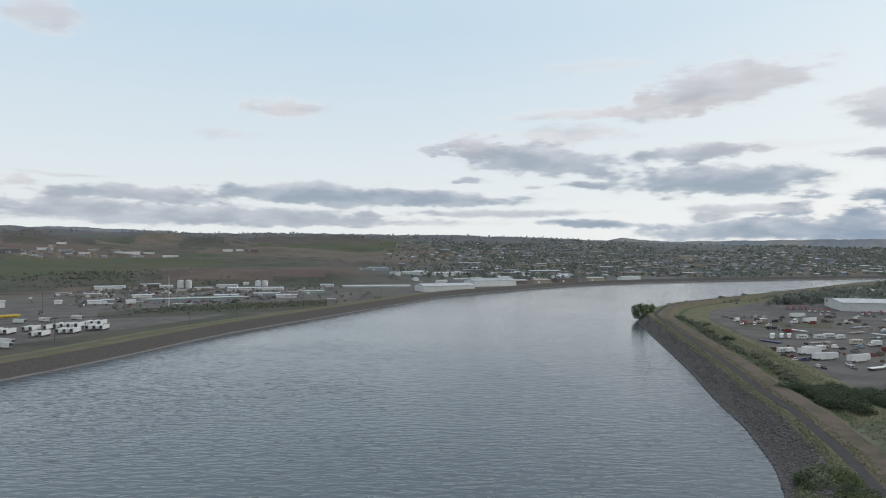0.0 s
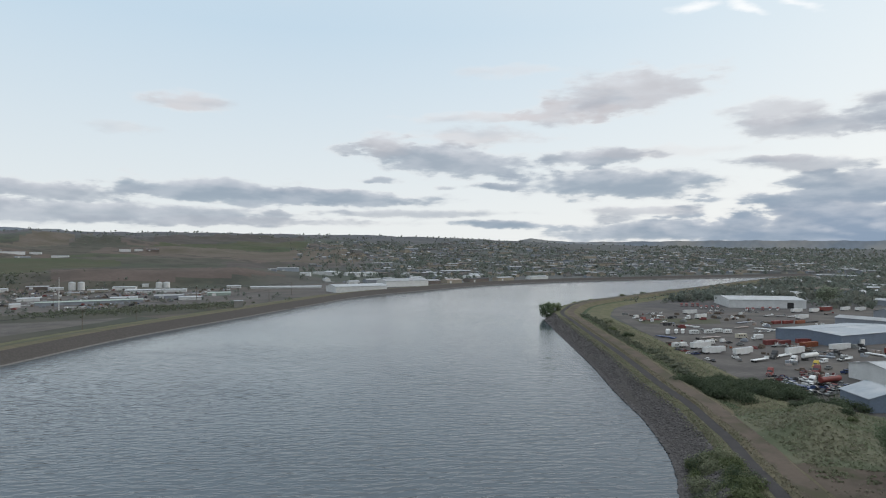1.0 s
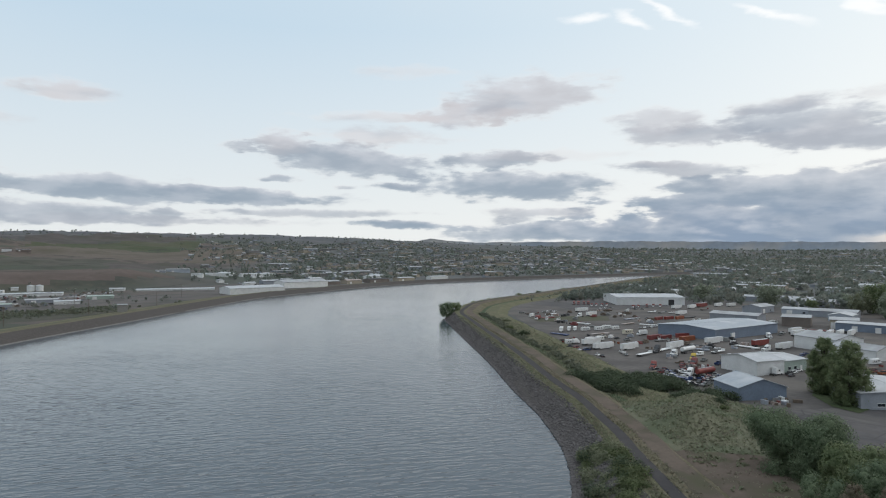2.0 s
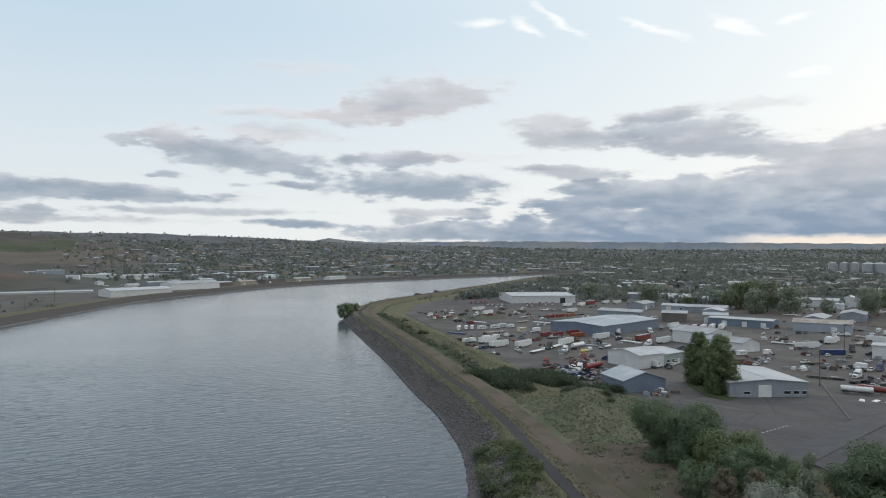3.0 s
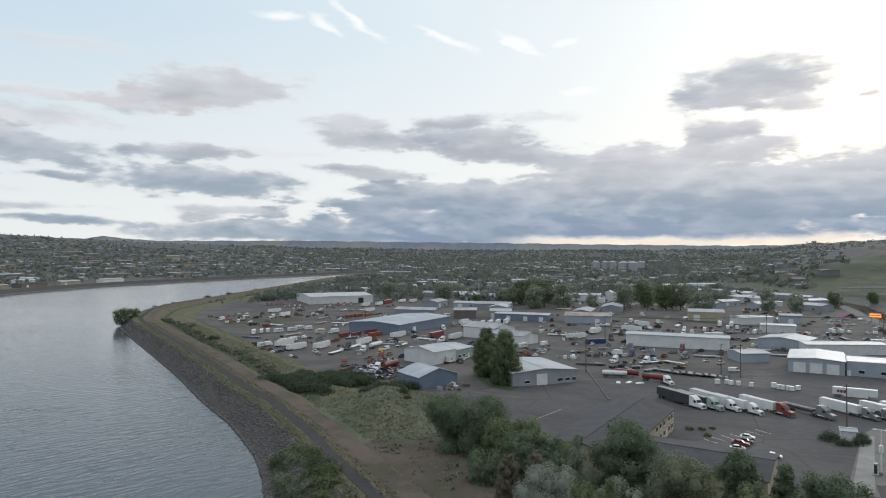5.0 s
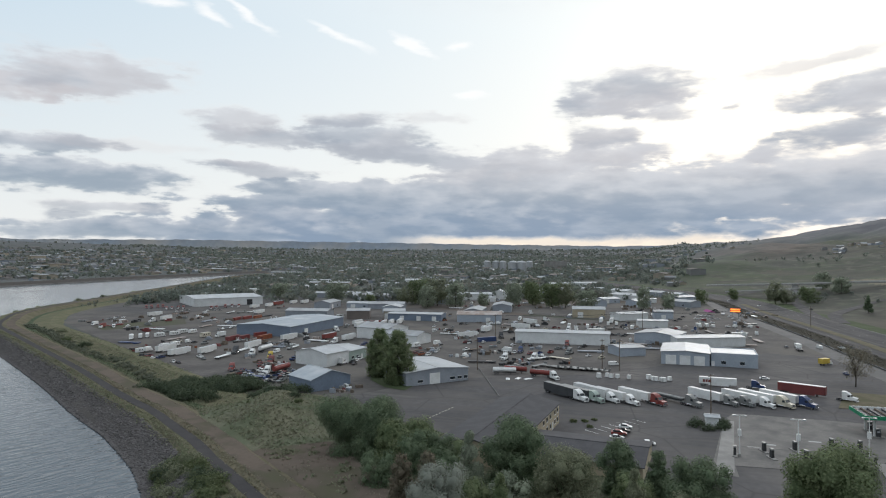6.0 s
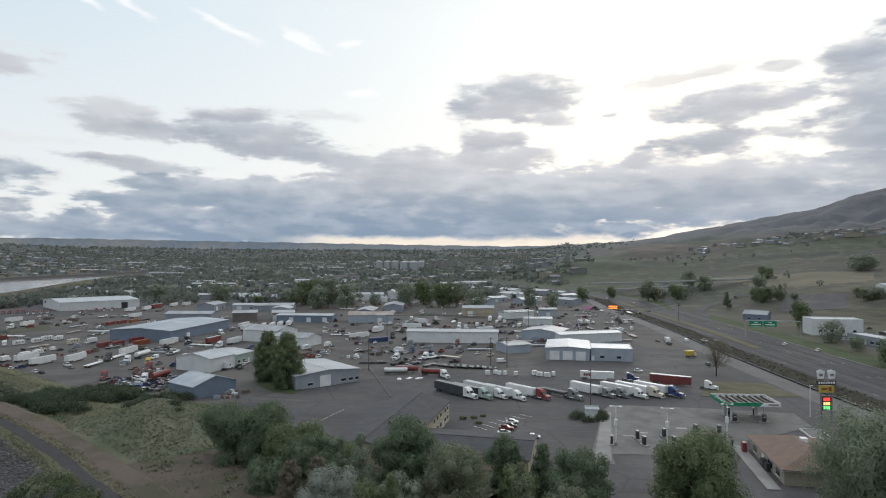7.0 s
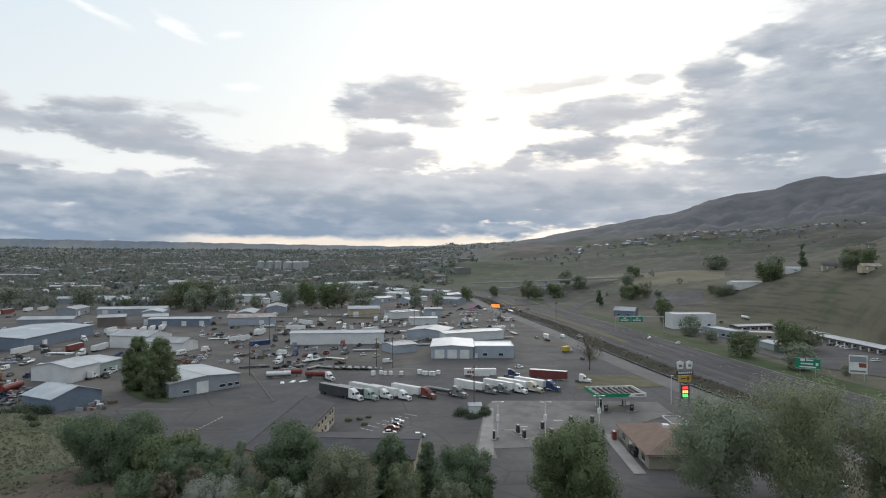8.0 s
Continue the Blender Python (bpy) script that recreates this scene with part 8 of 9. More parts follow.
for x, y, d in ((158.7, 35.2, 10), (165.8, 30.4, 40), (161.5, 28.0, 40), (171.0, 24.8, 40), (164.9, 21.6, 40), (179.0, 18.2, 40), (181.0, 12.6, 40), (196, 9.8, -67), (199, 2.5, -67), (203, 12.0, -67), (206, 5.0, -67)):
    fuel_pump(x, y, d)

store = building("fuel_store", 160.5, -5.2, 197, 24, 14, 3.2, 2.3, "hip", TAN_METAL, SHINGLE_RED, "low fuel store with a terracotta shingle hip roof", [("f", -2, 1.8, 2.3)], [("f", -8, 0.8, 2.4, 1.6), ("f", 3, 0.8, 3.0, 1.6), ("f", 8, 0.8, 2.4, 1.6)])
for x, y, r in ((-3, 1.6, 0.35), (2, -2.2, 0.18), (4, 2.0, 0.18), (-6, -1.6, 0.18), (6, -1.2, 0.2), (0, 2.6, 0.2)):
    part("roof_vent", Shape().tube((x, y, 3.6), (x, y, 5.6 if r > 0.3 else 5.0), r, n=10), STEEL, store)
part("roof_unit", Shape().box(-3.9, 1.0, 4.2, -2.3, 2.4, 5.9), WHITE_PAINT, store)
rear = thing("rear_canopy", pose(179, -9, 0.1, 0, 0, 17), "flat black canopy roof with a white rim behind the store", "canopy")
part("deck", Shape().box(-4.0, -2.2, 3.2, 4.0, 2.2, 3.35), BLACK, rear)
for x0, y0, x1, y1 in ((-4.1, -2.3, 4.1, -2.2), (-4.1, 2.2, 4.1, 2.3), (-4.1, -2.2, -4.0, 2.2), (4.0, -2.2, 4.1, 2.2)):
    part("rim", Shape().box(x0, y0, 3.15, x1, y1, 3.5), WHITE_PAINT, rear)
for sx in (-3.6, 3.6):
    part("post", Shape().box(sx - 0.1, -1.9, 0, sx + 0.1, -1.7, 3.2), STEEL, rear)
sheet("store_walk", [(172, 6.5), (143.5, -1.5), (142.5, 1.0), (171.5, 9.5)], 0.24, CONCRETE, "pale concrete walk along the store front")
ice = thing("vending_machine", pose(167.5, 6.2, 0.24, 0, 0, 197), "red vending machine on the store walk", "machine")
part("cabinet", Shape().box(-0.9, -0.45, 0, 0.9, 0.45, 2.1, 0.03), RED_PAINT, ice)
part("front", Shape().box(-0.6, 0.44, 0.4, 0.6, 0.48, 1.9), BLACK, ice)
# unidentified dark upright, built as a plain drum with a tapered top
dark_form = thing("waste_bin", pose(170.5, 9.0, 0.24), "slim dark upright object on the store walk", "bin")
part("drum", Shape().tube((0, 0, 0), (0, 0, 1.2), 0.3, 0.26, 12), BLACK, dark_form)
part("hood", Shape().tube((0, 0, 1.2), (0, 0, 1.55), 0.28, 0.10, 12), BLACK, dark_form)
for k, (x, y) in enumerate(((158, 2.0), (155.5, 1.2))):
    b = thing("propane_cage", pose(x, y, 0.24, 0, 0, 197), "dark cage of gas cylinders by the wall", "cage")
    part("cage", Shape().box(-1.0, -0.4, 0, 1.0, 0.4, 1.5), BLACK, b)
    part("shelf", Shape().box(-0.95, -0.42, 0.7, 0.95, 0.42, 0.76), STEEL, b)
shed_small = building("service_kiosk", 183, 46.5, 113, 3.2, 2.4, 2.5, 0.4, "x", WHITE_METAL, WHITE_ROOF, "small white kiosk among hedges")
for x, y, sc in ((180, 50, 0.8), (177.5, 46, 0.6), (184.5, 44.5, 0.8), (181, 43.5, 0.7)):
    copy_thing(shrubs[2], pose(x, y, 0.1, 0, 0, x * 9) @ Matrix.Diagonal((sc, sc, sc, 1)))
for x, y, sc in ((163.5, 78, 0.45), (165.5, 75.5, 0.4), (168.5, 74, 0.35), (161, 72, 0.4)):
    copy_thing(shrubs[0], pose(x, y, 0.1, 0, 0, x * 9) @ Matrix.Diagonal((sc, sc, sc, 1)))

# price sign on two posts; lettering stands as plain bars
sg = thing("price_sign", pose(211, -13, 0.1, 0, 0, -62), "tall fuel price sign with lit red, amber and green displays", "sign")
for sx in (-1.5, 1.5):
    part("post", Shape().box(sx - 0.2, -0.2, 0, sx + 0.2, 0.2, 11.0), GREY_PAINT, sg)
price = part("price_panel", Shape().box(-1.25, -0.3, 2.6, 1.25, 0.3, 6.6), BLACK, sg)
for z0, mt in ((5.3, LED_RED), (4.1, LED_AMBER), (2.9, LED_GREEN)):
    for k in range(3):
        part("display", Shape().box(-0.95 + 0.65 * k, -0.36, z0, -0.45 + 0.65 * k, -0.31, z0 + 0.85), mt, price)
part("yellow_board", Shape().box(-2.0, -0.3, 7.6, 2.0, 0.3, 9.5), YELLOW_PAINT, sg)
part("orange_mark", Shape().box(0.5, -0.34, 8.0, 1.3, -0.31, 9.2), ORANGE_PAINT, sg)
part("text_bar", Shape().box(-1.5, -0.34, 8.4, 0.2, -0.31, 8.8), MAROON, sg)
nb = part("name_board", Shape().box(-2.7, -0.25, 9.8, 2.7, 0.25, 11.0), BLACK, sg)
for k in range(7):
    part("letter_bar", Shape().box(-2.35 + 0.69 * k, -0.30, 10.1, -1.85 + 0.69 * k, -0.26, 10.7), WHITE_PAINT, nb)
for sx in (-1.6, 1.5):
    em = part("emblem", Shape().prism([(sx - 1.1, 13.6), (sx - 0.8, 11.5), (sx + 0.8, 11.5), (sx + 1.1, 13.6), (sx, 14.0)], -0.2, 0.2), WHITE_PAINT, sg)
    part("emblem_mark", Shape().box(sx - 0.5, -0.26, 12.2, sx + 0.5, -0.21, 12.9), GREY_PAINT, em)


# ---------- road signs, poles and wires ----------
gantry = thing("sign_gantry", pose(404, 0, 0, 0, 0, -72), "steel gantry with two green road signs", "sign")
for sx in (-16, 13):
    part("post", Shape().tube((sx, 0, 0), (sx, 0, 9.5), 0.22, 0.18, 8), STEEL, gantry)
part("truss", Shape().box(-16, -0.25, 8.8, 13, 0.25, 9.5), STEEL, gantry)
for x0 in (-14.0, -6.6):
    g = part("panel", Shape().box(x0, -0.5, 5.8, x0 + 6.8, -0.4, 9.2), SIGN_GREEN, gantry)
    for zz, ww in ((8.1, 1.6), (6.9, 5.0)):
        part("text_bar", Shape().box(x0 + 3.4 - ww / 2, -0.54, zz, x0 + 3.4 + ww / 2, -0.51, zz + 0.55), WHITE_PAINT, g)
    part("border", Shape().box(x0 + 0.1, -0.53, 5.9, x0 + 6.7, -0.51, 6.0), WHITE_PAINT, g)
road_sign = thing("road_sign", pose(277, -61, 0, 0, 0, -100), "green direction sign with a white border", "sign")
for sx in (-2.6, 2.6):
    part("post", Shape().box(sx - 0.1, -0.1, 0, sx + 0.1, 0.1, 3.2), STEEL, road_sign)
p0 = part("panel", Shape().box(-4.2, -0.1, 3.0, 4.2, 0.0, 7.1), SIGN_GREEN, road_sign)
for x0, z0, x1, z1 in ((-2.5, 5.9, -1.0, 6.8), (-0.6, 6.1, 1.8, 6.6), (-2.4, 4.7, 1.8, 5.2), (-2.8, 3.5, 2.8, 4.0), (2.6, 4.4, 3.5, 5.4), (-4.1, 3.08, 4.1, 3.18), (-4.1, 6.92, 4.1, 7.02)):
    part("text_bar", Shape().box(x0, -0.14, z0, x1, -0.11, z1), WHITE_PAINT, p0)
mot_sign = thing("motel_sign", pose(274, -77, 0, 0, 0, -100), "white roadside sign board with coloured panels", "sign")
for sx in (-2.0, 2.0):
    part("post", Shape().box(sx - 0.15, -0.15, 0, sx + 0.15, 0.15, 3.0), STEEL, mot_sign)
p0 = part("board", Shape().box(-2.9, -0.25, 2.6, 2.9, 0.25, 9.4), WHITE_PAINT, mot_sign)
part("orange_panel", Shape().box(0.2, -0.3, 5.0, 2.6, -0.26, 6.6), ORANGE_PAINT, p0)
part("grey_panel", Shape().box(-2.6, -0.3, 6.9, 2.6, -0.26, 9.0), GREY_METAL, p0)
part("text_bar", Shape().box(-2.5, -0.3, 3.2, 2.5, -0.26, 3.8), GREY_PAINT, p0)
led = thing("message_board", pose(488, 109, 0, 0, 0, -75), "roadside message board lit orange", "sign")
for sx in (-2, 2):
    part("post", Shape().box(sx - 0.15, -0.15, 0, sx + 0.15, 0.15, 5), GREY_PAINT, led)
part("casing", Shape().box(-3.4, -0.3, 5, 3.4, 0.3, 7.6), BLACK, led)
for z0 in (5.2, 6.5):
    part("display", Shape().box(-3.2, -0.36, z0, 3.2, -0.31, z0 + 0.9), LED_ORANGE, led)


tent = thing("market_tent", pose(512, 133, 0.1, 0, 0, -60), "long magenta canvas tent at the dealer lot", "tent")
part("canvas", Shape().prism([(-2.6, 2.2), (2.6, 2.2), (0, 3.6)], -7.0, 7.0), MAGENTA, tent)
for px_, py_ in ((-2.5, -6.8), (2.5, -6.8), (-2.5, 6.8), (2.5, 6.8)):
    part("pole", Shape().tube((px_, py_, 0), (px_, py_, 2.25), 0.06, n=6), STEEL, tent)
for x, y, a0 in ((207.5, 121.5, 10), (209.0, 118.0, -20), (204.5, 124.0, 35)):
    rag = thing("tarpaulin", pose(x, y, 0.11, 0, 0, a0), "crumpled white tarpaulin lying on the gravel", "tarpaulin", "tarpaulins")
    part("sheet", Shape().add([(-1.9, -0.7, 0.02), (1.6, -0.9, 0.02), (2.0, 0.5, 0.02), (-1.5, 0.8, 0.02), (-0.6, 0.0, 0.45), (0.7, -0.1, 0.35)], [(0, 1, 5, 4), (1, 2, 5), (2, 3, 4, 5), (3, 0, 4)]), WHITE_PAINT, rag)


def utility_pole(x, y, h, deg, arms=1):
    z = max(0.0, float(ground_height(np.array([x]), np.array([y]))[0]))
    ob = thing("utility_pole", pose(x, y, z, 0, 0, deg), "weathered wooden utility pole with cross-arm", "pole", "utility poles")
    part("pole", Shape().tube((0, 0, -0.3), (0, 0, h), 0.2, 0.13, 8), WOOD, ob)
    for k in range(arms):
        part("cross_arm", Shape().box(-1.3, -0.07, h - 0.7 - 1.2 * k, 1.3, 0.07, h - 0.5 - 1.2 * k), WOOD, ob)
        for sx in (-1.2, 0.0, 1.2):
            part("insulator", Shape().tube((sx, 0, h - 0.5 - 1.2 * k), (sx, 0, h - 0.25 - 1.2 * k), 0.07, n=6), STEEL, ob)
    return Vector((x, y, z + h - 0.3))


def wire_run(tops, spread, label):
    """Sagging wires over a row of poles."""
    for side in (-1, 0, 1):
        strand = []
        for a, b in zip(tops[:-1], tops[1:]):
            d = (b - a).normalized()
            o = Vector((-d.y, d.x, 0)) * side * spread
            strand += [a.lerp(b, k / 8) + o - Vector((0, 0, 1)) * 6.4 * (k / 8) * (1 - k / 8) for k in range(8 if b is not tops[-1] else 9)]
        s = Shape().pipe(strand, 0.035)
        tagged(new("power_line", s.mesh("power_line", BLACK)), label, "cable")


tops = [utility_pole(x, y, 12, 25) for x, y in ((-250, 250), (-202, 335), (-161.7, 410), (-149, 466), (-118, 545), (-80, 620))]
wire_run(tops, 1.1, "thin sagging power line along the far levee")
tops = [utility_pole(x, y, 14, 60, 2) for x, y in ((-420, 500), (-330, 530), (-247, 569.5), (-150, 640), (-70, 730))]
wire_run(tops, 1.1, "power line over the yards across the river")
tops = [utility_pole(x, y, 12.5, -20) for x, y in ((213, 143.3), (242.6, 103.4), (245.9, 97.6), (191, 48.8))]
tops = [utility_pole(x, y, 13, -20) for x, y in ((300, 190), (368.7, 132.7), (420, 90), (470, 60))]
wire_run(tops, 1.1, "power line behind the truck shop")
mast = thing("radio_mast", pose(-229.8, 539.5, 0), "slim pale steel mast across the river", "mast")
part("mast", Shape().tube((0, 0, 0), (0, 0, 27), 0.35, 0.15, 8), WHITE_PAINT, mast)

# ---------- motel, bridge, silos ----------
building("motel_hall", 436, -29, -72, 27, 14, 9.0, 0, "", WHITE_METAL, WHITE_ROOF, "white flat-roofed hall beside the motel", [], [("f", c, 2.0, 1.8, 1.2) for c in (-9, -3, 3, 9)])
building("motel_office", 396, -45, -149, 27, 10, 4.2, 0, "", GREY_METAL, WHITE_ROOF, "low grey motel office with a white roof", [("f", 0, 2, 2.3)], [("f", c, 1.0, 2.4, 1.4) for c in (-10, -6, 5, 9)])
building("motel_annex", 392, -61, -89, 16, 11, 3.6, 0, "", TAN_METAL, WHITE_ROOF, "pale motel annexe with a flat white roof", [], [("f", c, 0.9, 2.2, 1.4) for c in (-5, 0, 5)])
building("motel_annex", 352, -63, -161, 14, 9, 3.2, 0.4, "x", SAGE_PAINT, WHITE_ROOF, "small pale motel annexe near the lawn")
for x, y, hd, ln in ((436, -64, -58, 25), (417, -88, -158, 36), (370, -103, -161, 49)):
    doors = [("f", -ln / 2 + 3 + 6 * k, 1.1, 2.1) for k in range(int(ln / 6))]
    panes = [("f", -ln / 2 + 5 + 6 * k, 0.9, 1.6, 1.2) for k in range(int(ln / 6))]
    building("motel_row", x, y, hd, ln, 8, 3.0, 0.5, "x", BROWN_METAL, WHITE_ROOF, "long single-storey motel row with a white roof", doors, panes, group="motel rows", eaves=0.9)
building("blue_house", 502, 12, -104, 15.6, 10, 4.5, 2.4, "x", BLUE_METAL, GREY_ROOF, "blue two-storey house beside the slip road", [], [("f", -4, 1.0, 1.6, 1.2), ("f", 3, 1.0, 1.6, 1.2)])

def overpass(pts, piers, label):
    bridge = thing("road_bridge", pose(0, 0, 0), label, "bridge", "overpasses")
    pts = [Vector(v) for v in pts]
    for a0, b0 in zip(pts[:-1], pts[1:]):
        d = (b0 - a0)
        nn = Vector((-d.y, d.x, 0)).normalized() * 4.5
        part("deck_span", Shape().add([a0 + nn, a0 - nn, b0 - nn, b0 + nn] + [v - Vector((0, 0, 1.1)) for v in (a0 + nn, a0 - nn, b0 - nn, b0 + nn)],
                                      [(0, 1, 2, 3), (7, 6, 5, 4), (1, 0, 4, 5), (2, 1, 5, 6), (3, 2, 6, 7), (0, 3, 7, 4)]), CONCRETE, bridge)
        for sd in (-1, 1):
            e0, e1 = a0 + nn * sd, b0 + nn * sd
            up, inn = Vector((0, 0, 0.9)), nn * -sd * 0.06
            part("parapet", Shape().add([e0, e1, e1 + up, e0 + up, e0 + inn, e1 + inn, e1 + inn + up, e0 + inn + up], [(0, 1, 2, 3), (7, 6, 5, 4), (3, 2, 6, 7)]), PALE_CONCRETE, bridge)
    for x, y, z in piers:
        part("pier", Shape().box(x - 1.6, y - 3, -1, x + 1.6, y + 3, z), PALE_CONCRETE, bridge)


PALE_CONCRETE = material("pale_concrete", (0.48, 0.47, 0.45), (0.40, 0.39, 0.38), 0.1, 0.85)
overpass([(824, 215, 7.5), (811, 172, 10.0), (791, 116, 13.3), (787, 63, 17.0), (792, 20, 19.0)], [(791, 116, 12.2)], "long pale concrete overpass climbing to the hillside")
overpass([(752, 176, 4.5), (744, 152, 6.4), (730, 116, 10.0), (730, 84, 12.5)], [(731, 118, 9.0)], "short pale concrete overpass on a single pier")

for k, (x, y, r, h) in enumerate(((1452, 921, 9, 24), (1459, 903, 9, 24), (1384, 827, 12, 24), (1391, 806, 12, 24), (1485, 838, 9, 24), (1440, 940, 9, 24), (1470, 860, 9, 23))):
    b = thing("grain_silo", pose(x, y, 0), "tall pale grey grain silo", "silo", "grain silos")
    part("drum", Shape().tube((0, 0, -2), (0, 0, h), r, n=20), STEEL, b)
    part("cone_roof", Shape().tube((0, 0, h), (0, 0, h + r * 0.35), r * 1.03, 1.0, 20), GREY_ROOF, b)
building("silo_works", 1560, 800, -60, 60, 30, 22, 0, "", CONCRETE, GREY_ROOF, "square grey elevator building near the silos")


# ---------- the town: houses, sheds and trees out to the hills ----------
rt = np.random.RandomState(21)


def inland(x, y):
    """Metres inland of the nearer river bank."""
    x, y = np.asarray(x, float), np.asarray(y, float)
    return np.maximum(side_distance(x, y, near_line[::4]), -side_distance(x, y, far_line[::3]))


def polar(az, r):
    return r * np.sin(np.radians(az)), r * np.cos(np.radians(az))


def scatter(n, az0, az1, r0, r1, seed, clump=0.0, power=1.0):
    """Places spread over a sector, kept off the river and the highway."""
    r = np.random.RandomState(seed)
    az = r.uniform(az0, az1, n * 3)
    rad = np.sqrt(r.uniform(0, 1, n * 3) ** power * (r1**2 - r0**2) + r0**2)
    x, y = polar(az, rad)
    keep = (inland(x, y) > 58) & (np.abs(side_distance(x, y, highway_line[::3])) > 50)
    edge = np.minimum((az - az0), (az1 - az)) / (0.22 * (az1 - az0))
    keep &= r.uniform(0, 1, n * 3) < np.clip(edge, 0.05, 1)
    if clump:
        keep &= smooth_noise(x, y, 420.0, seed + 1) + smooth_noise(x, y, 130.0, seed + 2) * 0.6 > clump
    x, y = x[keep][:n], y[keep][:n]
    return x, y, ground_height(x, y)


# house kinds that stand near enough to be told apart
ROOFS = [GREY_ROOF, WHITE_ROOF, SHINGLE_DARK, RUST_ROOF, PALE_BLUE_ROOF]
near_kinds = []
for k, (wall, roof, ln, dp, h, ri, lab) in enumerate((
        (WHITE_METAL, GREY_ROOF, 14, 9, 3.2, 2.0, "white house with a grey gabled roof"), (TAN_METAL, SHINGLE_DARK, 16, 10, 3.2, 2.2, "tan house with a dark shingle roof"),
        (PALE_BLUE_METAL, WHITE_ROOF, 20, 12, 4.2, 1.4, "pale blue shed with a white roof"), (WHITE_METAL, WHITE_ROOF, 34, 16, 5.2, 1.4, "white low warehouse with a white roof"),
        (GREY_METAL, GREY_ROOF, 26, 14, 4.6, 1.5, "grey low workshop with a grey roof"), (BEIGE_WALL, RUST_ROOF, 15, 10, 3.2, 2.0, "beige house with a reddish roof"))):
    near_kinds.append(building("house" if ln < 18 else "warehouse", 560 + 40 * k, 420 - 25 * k, -60, ln, dp, h, ri, "x", wall, roof, lab, [("f", -ln / 4, 1.2 if ln < 18 else 3.5, 2.1 if ln < 18 else 3.2)], [("f", ln / 5, 1.0, 1.6, 1.2)], group="town buildings", simple=True))


def place_near(n, az0, az1, r0, r1, seed, kinds_of, apart=24.0, grid=-60.0):
    r = np.random.RandomState(seed + 500)
    x, y, z = scatter(n * 3, az0, az1, r0, r1, seed)
    put = []
    for a, b, c in zip(x, y, z):
        if len(put) >= n:
            break
        if all((a - p) ** 2 + (b - q) ** 2 > apart**2 for p, q in put + taken):
            put.append((a, b))
            taken.append((a, b))
            copy_thing(near_kinds[r.choice(kinds_of)], pose(a, b, c, 0, 0, grid + r.choice([0, 90, 180, 270]) + r.uniform(-6, 6)) @ Matrix.Diagonal((r.uniform(0.8, 1.3), r.uniform(0.85, 1.2), r.uniform(0.85, 1.15), 1)))


taken = [(436, 470), (351, 523), (372, 300)]
taken += [(ob.location.x, ob.location.y) for ob in bpy.data.objects if ob.parent is None and ob.type == "EMPTY" and ob.location.y > -150]
place_near(30, 39, 64, 480, 720, 31, [2, 3, 4, 0, 4])
place_near(24, 28, 74, 690, 1000, 32, [0, 1, 2, 3, 4, 5], 30)
place_near(16, 64, 77, 420, 800, 33, [2, 3, 4, 0], 28, -25)
place_near(18, -4, 14, 900, 1300, 35, [3, 4, 0, 2], 34, 25)
for k, (x, y, kd) in enumerate(((585, -117, 0), (543, -134, 1), (478, -140, 5), (583, -81, 3), (640, -186, 1), (470, -158, 0))):  # hillside houses
    copy_thing(near_kinds[kd], pose(x, y, float(ground_height(np.array([x]), np.array([y]))[0]), 0, 0, 255 + k * 11) @ Matrix.Diagonal((0.75, 0.75, 0.8, 1)))
HILL_TREES = [(581, -95, 17, 17), (590, -104, 19, 16), (577, -102, 14, 16), (497, -137, 15, 14), (484, -141, 14, 13), (508, -134, 12, 12), (520, -141, 14, 15), (572, -61, 9, 14), (594, -58, 8, 12), (569, -67, 9, 12), (607, 9, 14, 15), (605, -1, 14, 14), (622, 16, 12, 12), (599, -13, 6, 8), (690, 90, 16, 22), (660, 104, 13, 18)]
for k, (x, y, h, w) in enumerate(HILL_TREES):
    copy_thing(kinds[(k * 3) % 4 if k % 2 else 2], pose(x, y, float(ground_height(np.array([x]), np.array([y]))[0]) - 0.3, 0, 0, k * 53) @ Matrix.Diagonal((w / 12, w / 12, h / 12, 1)))

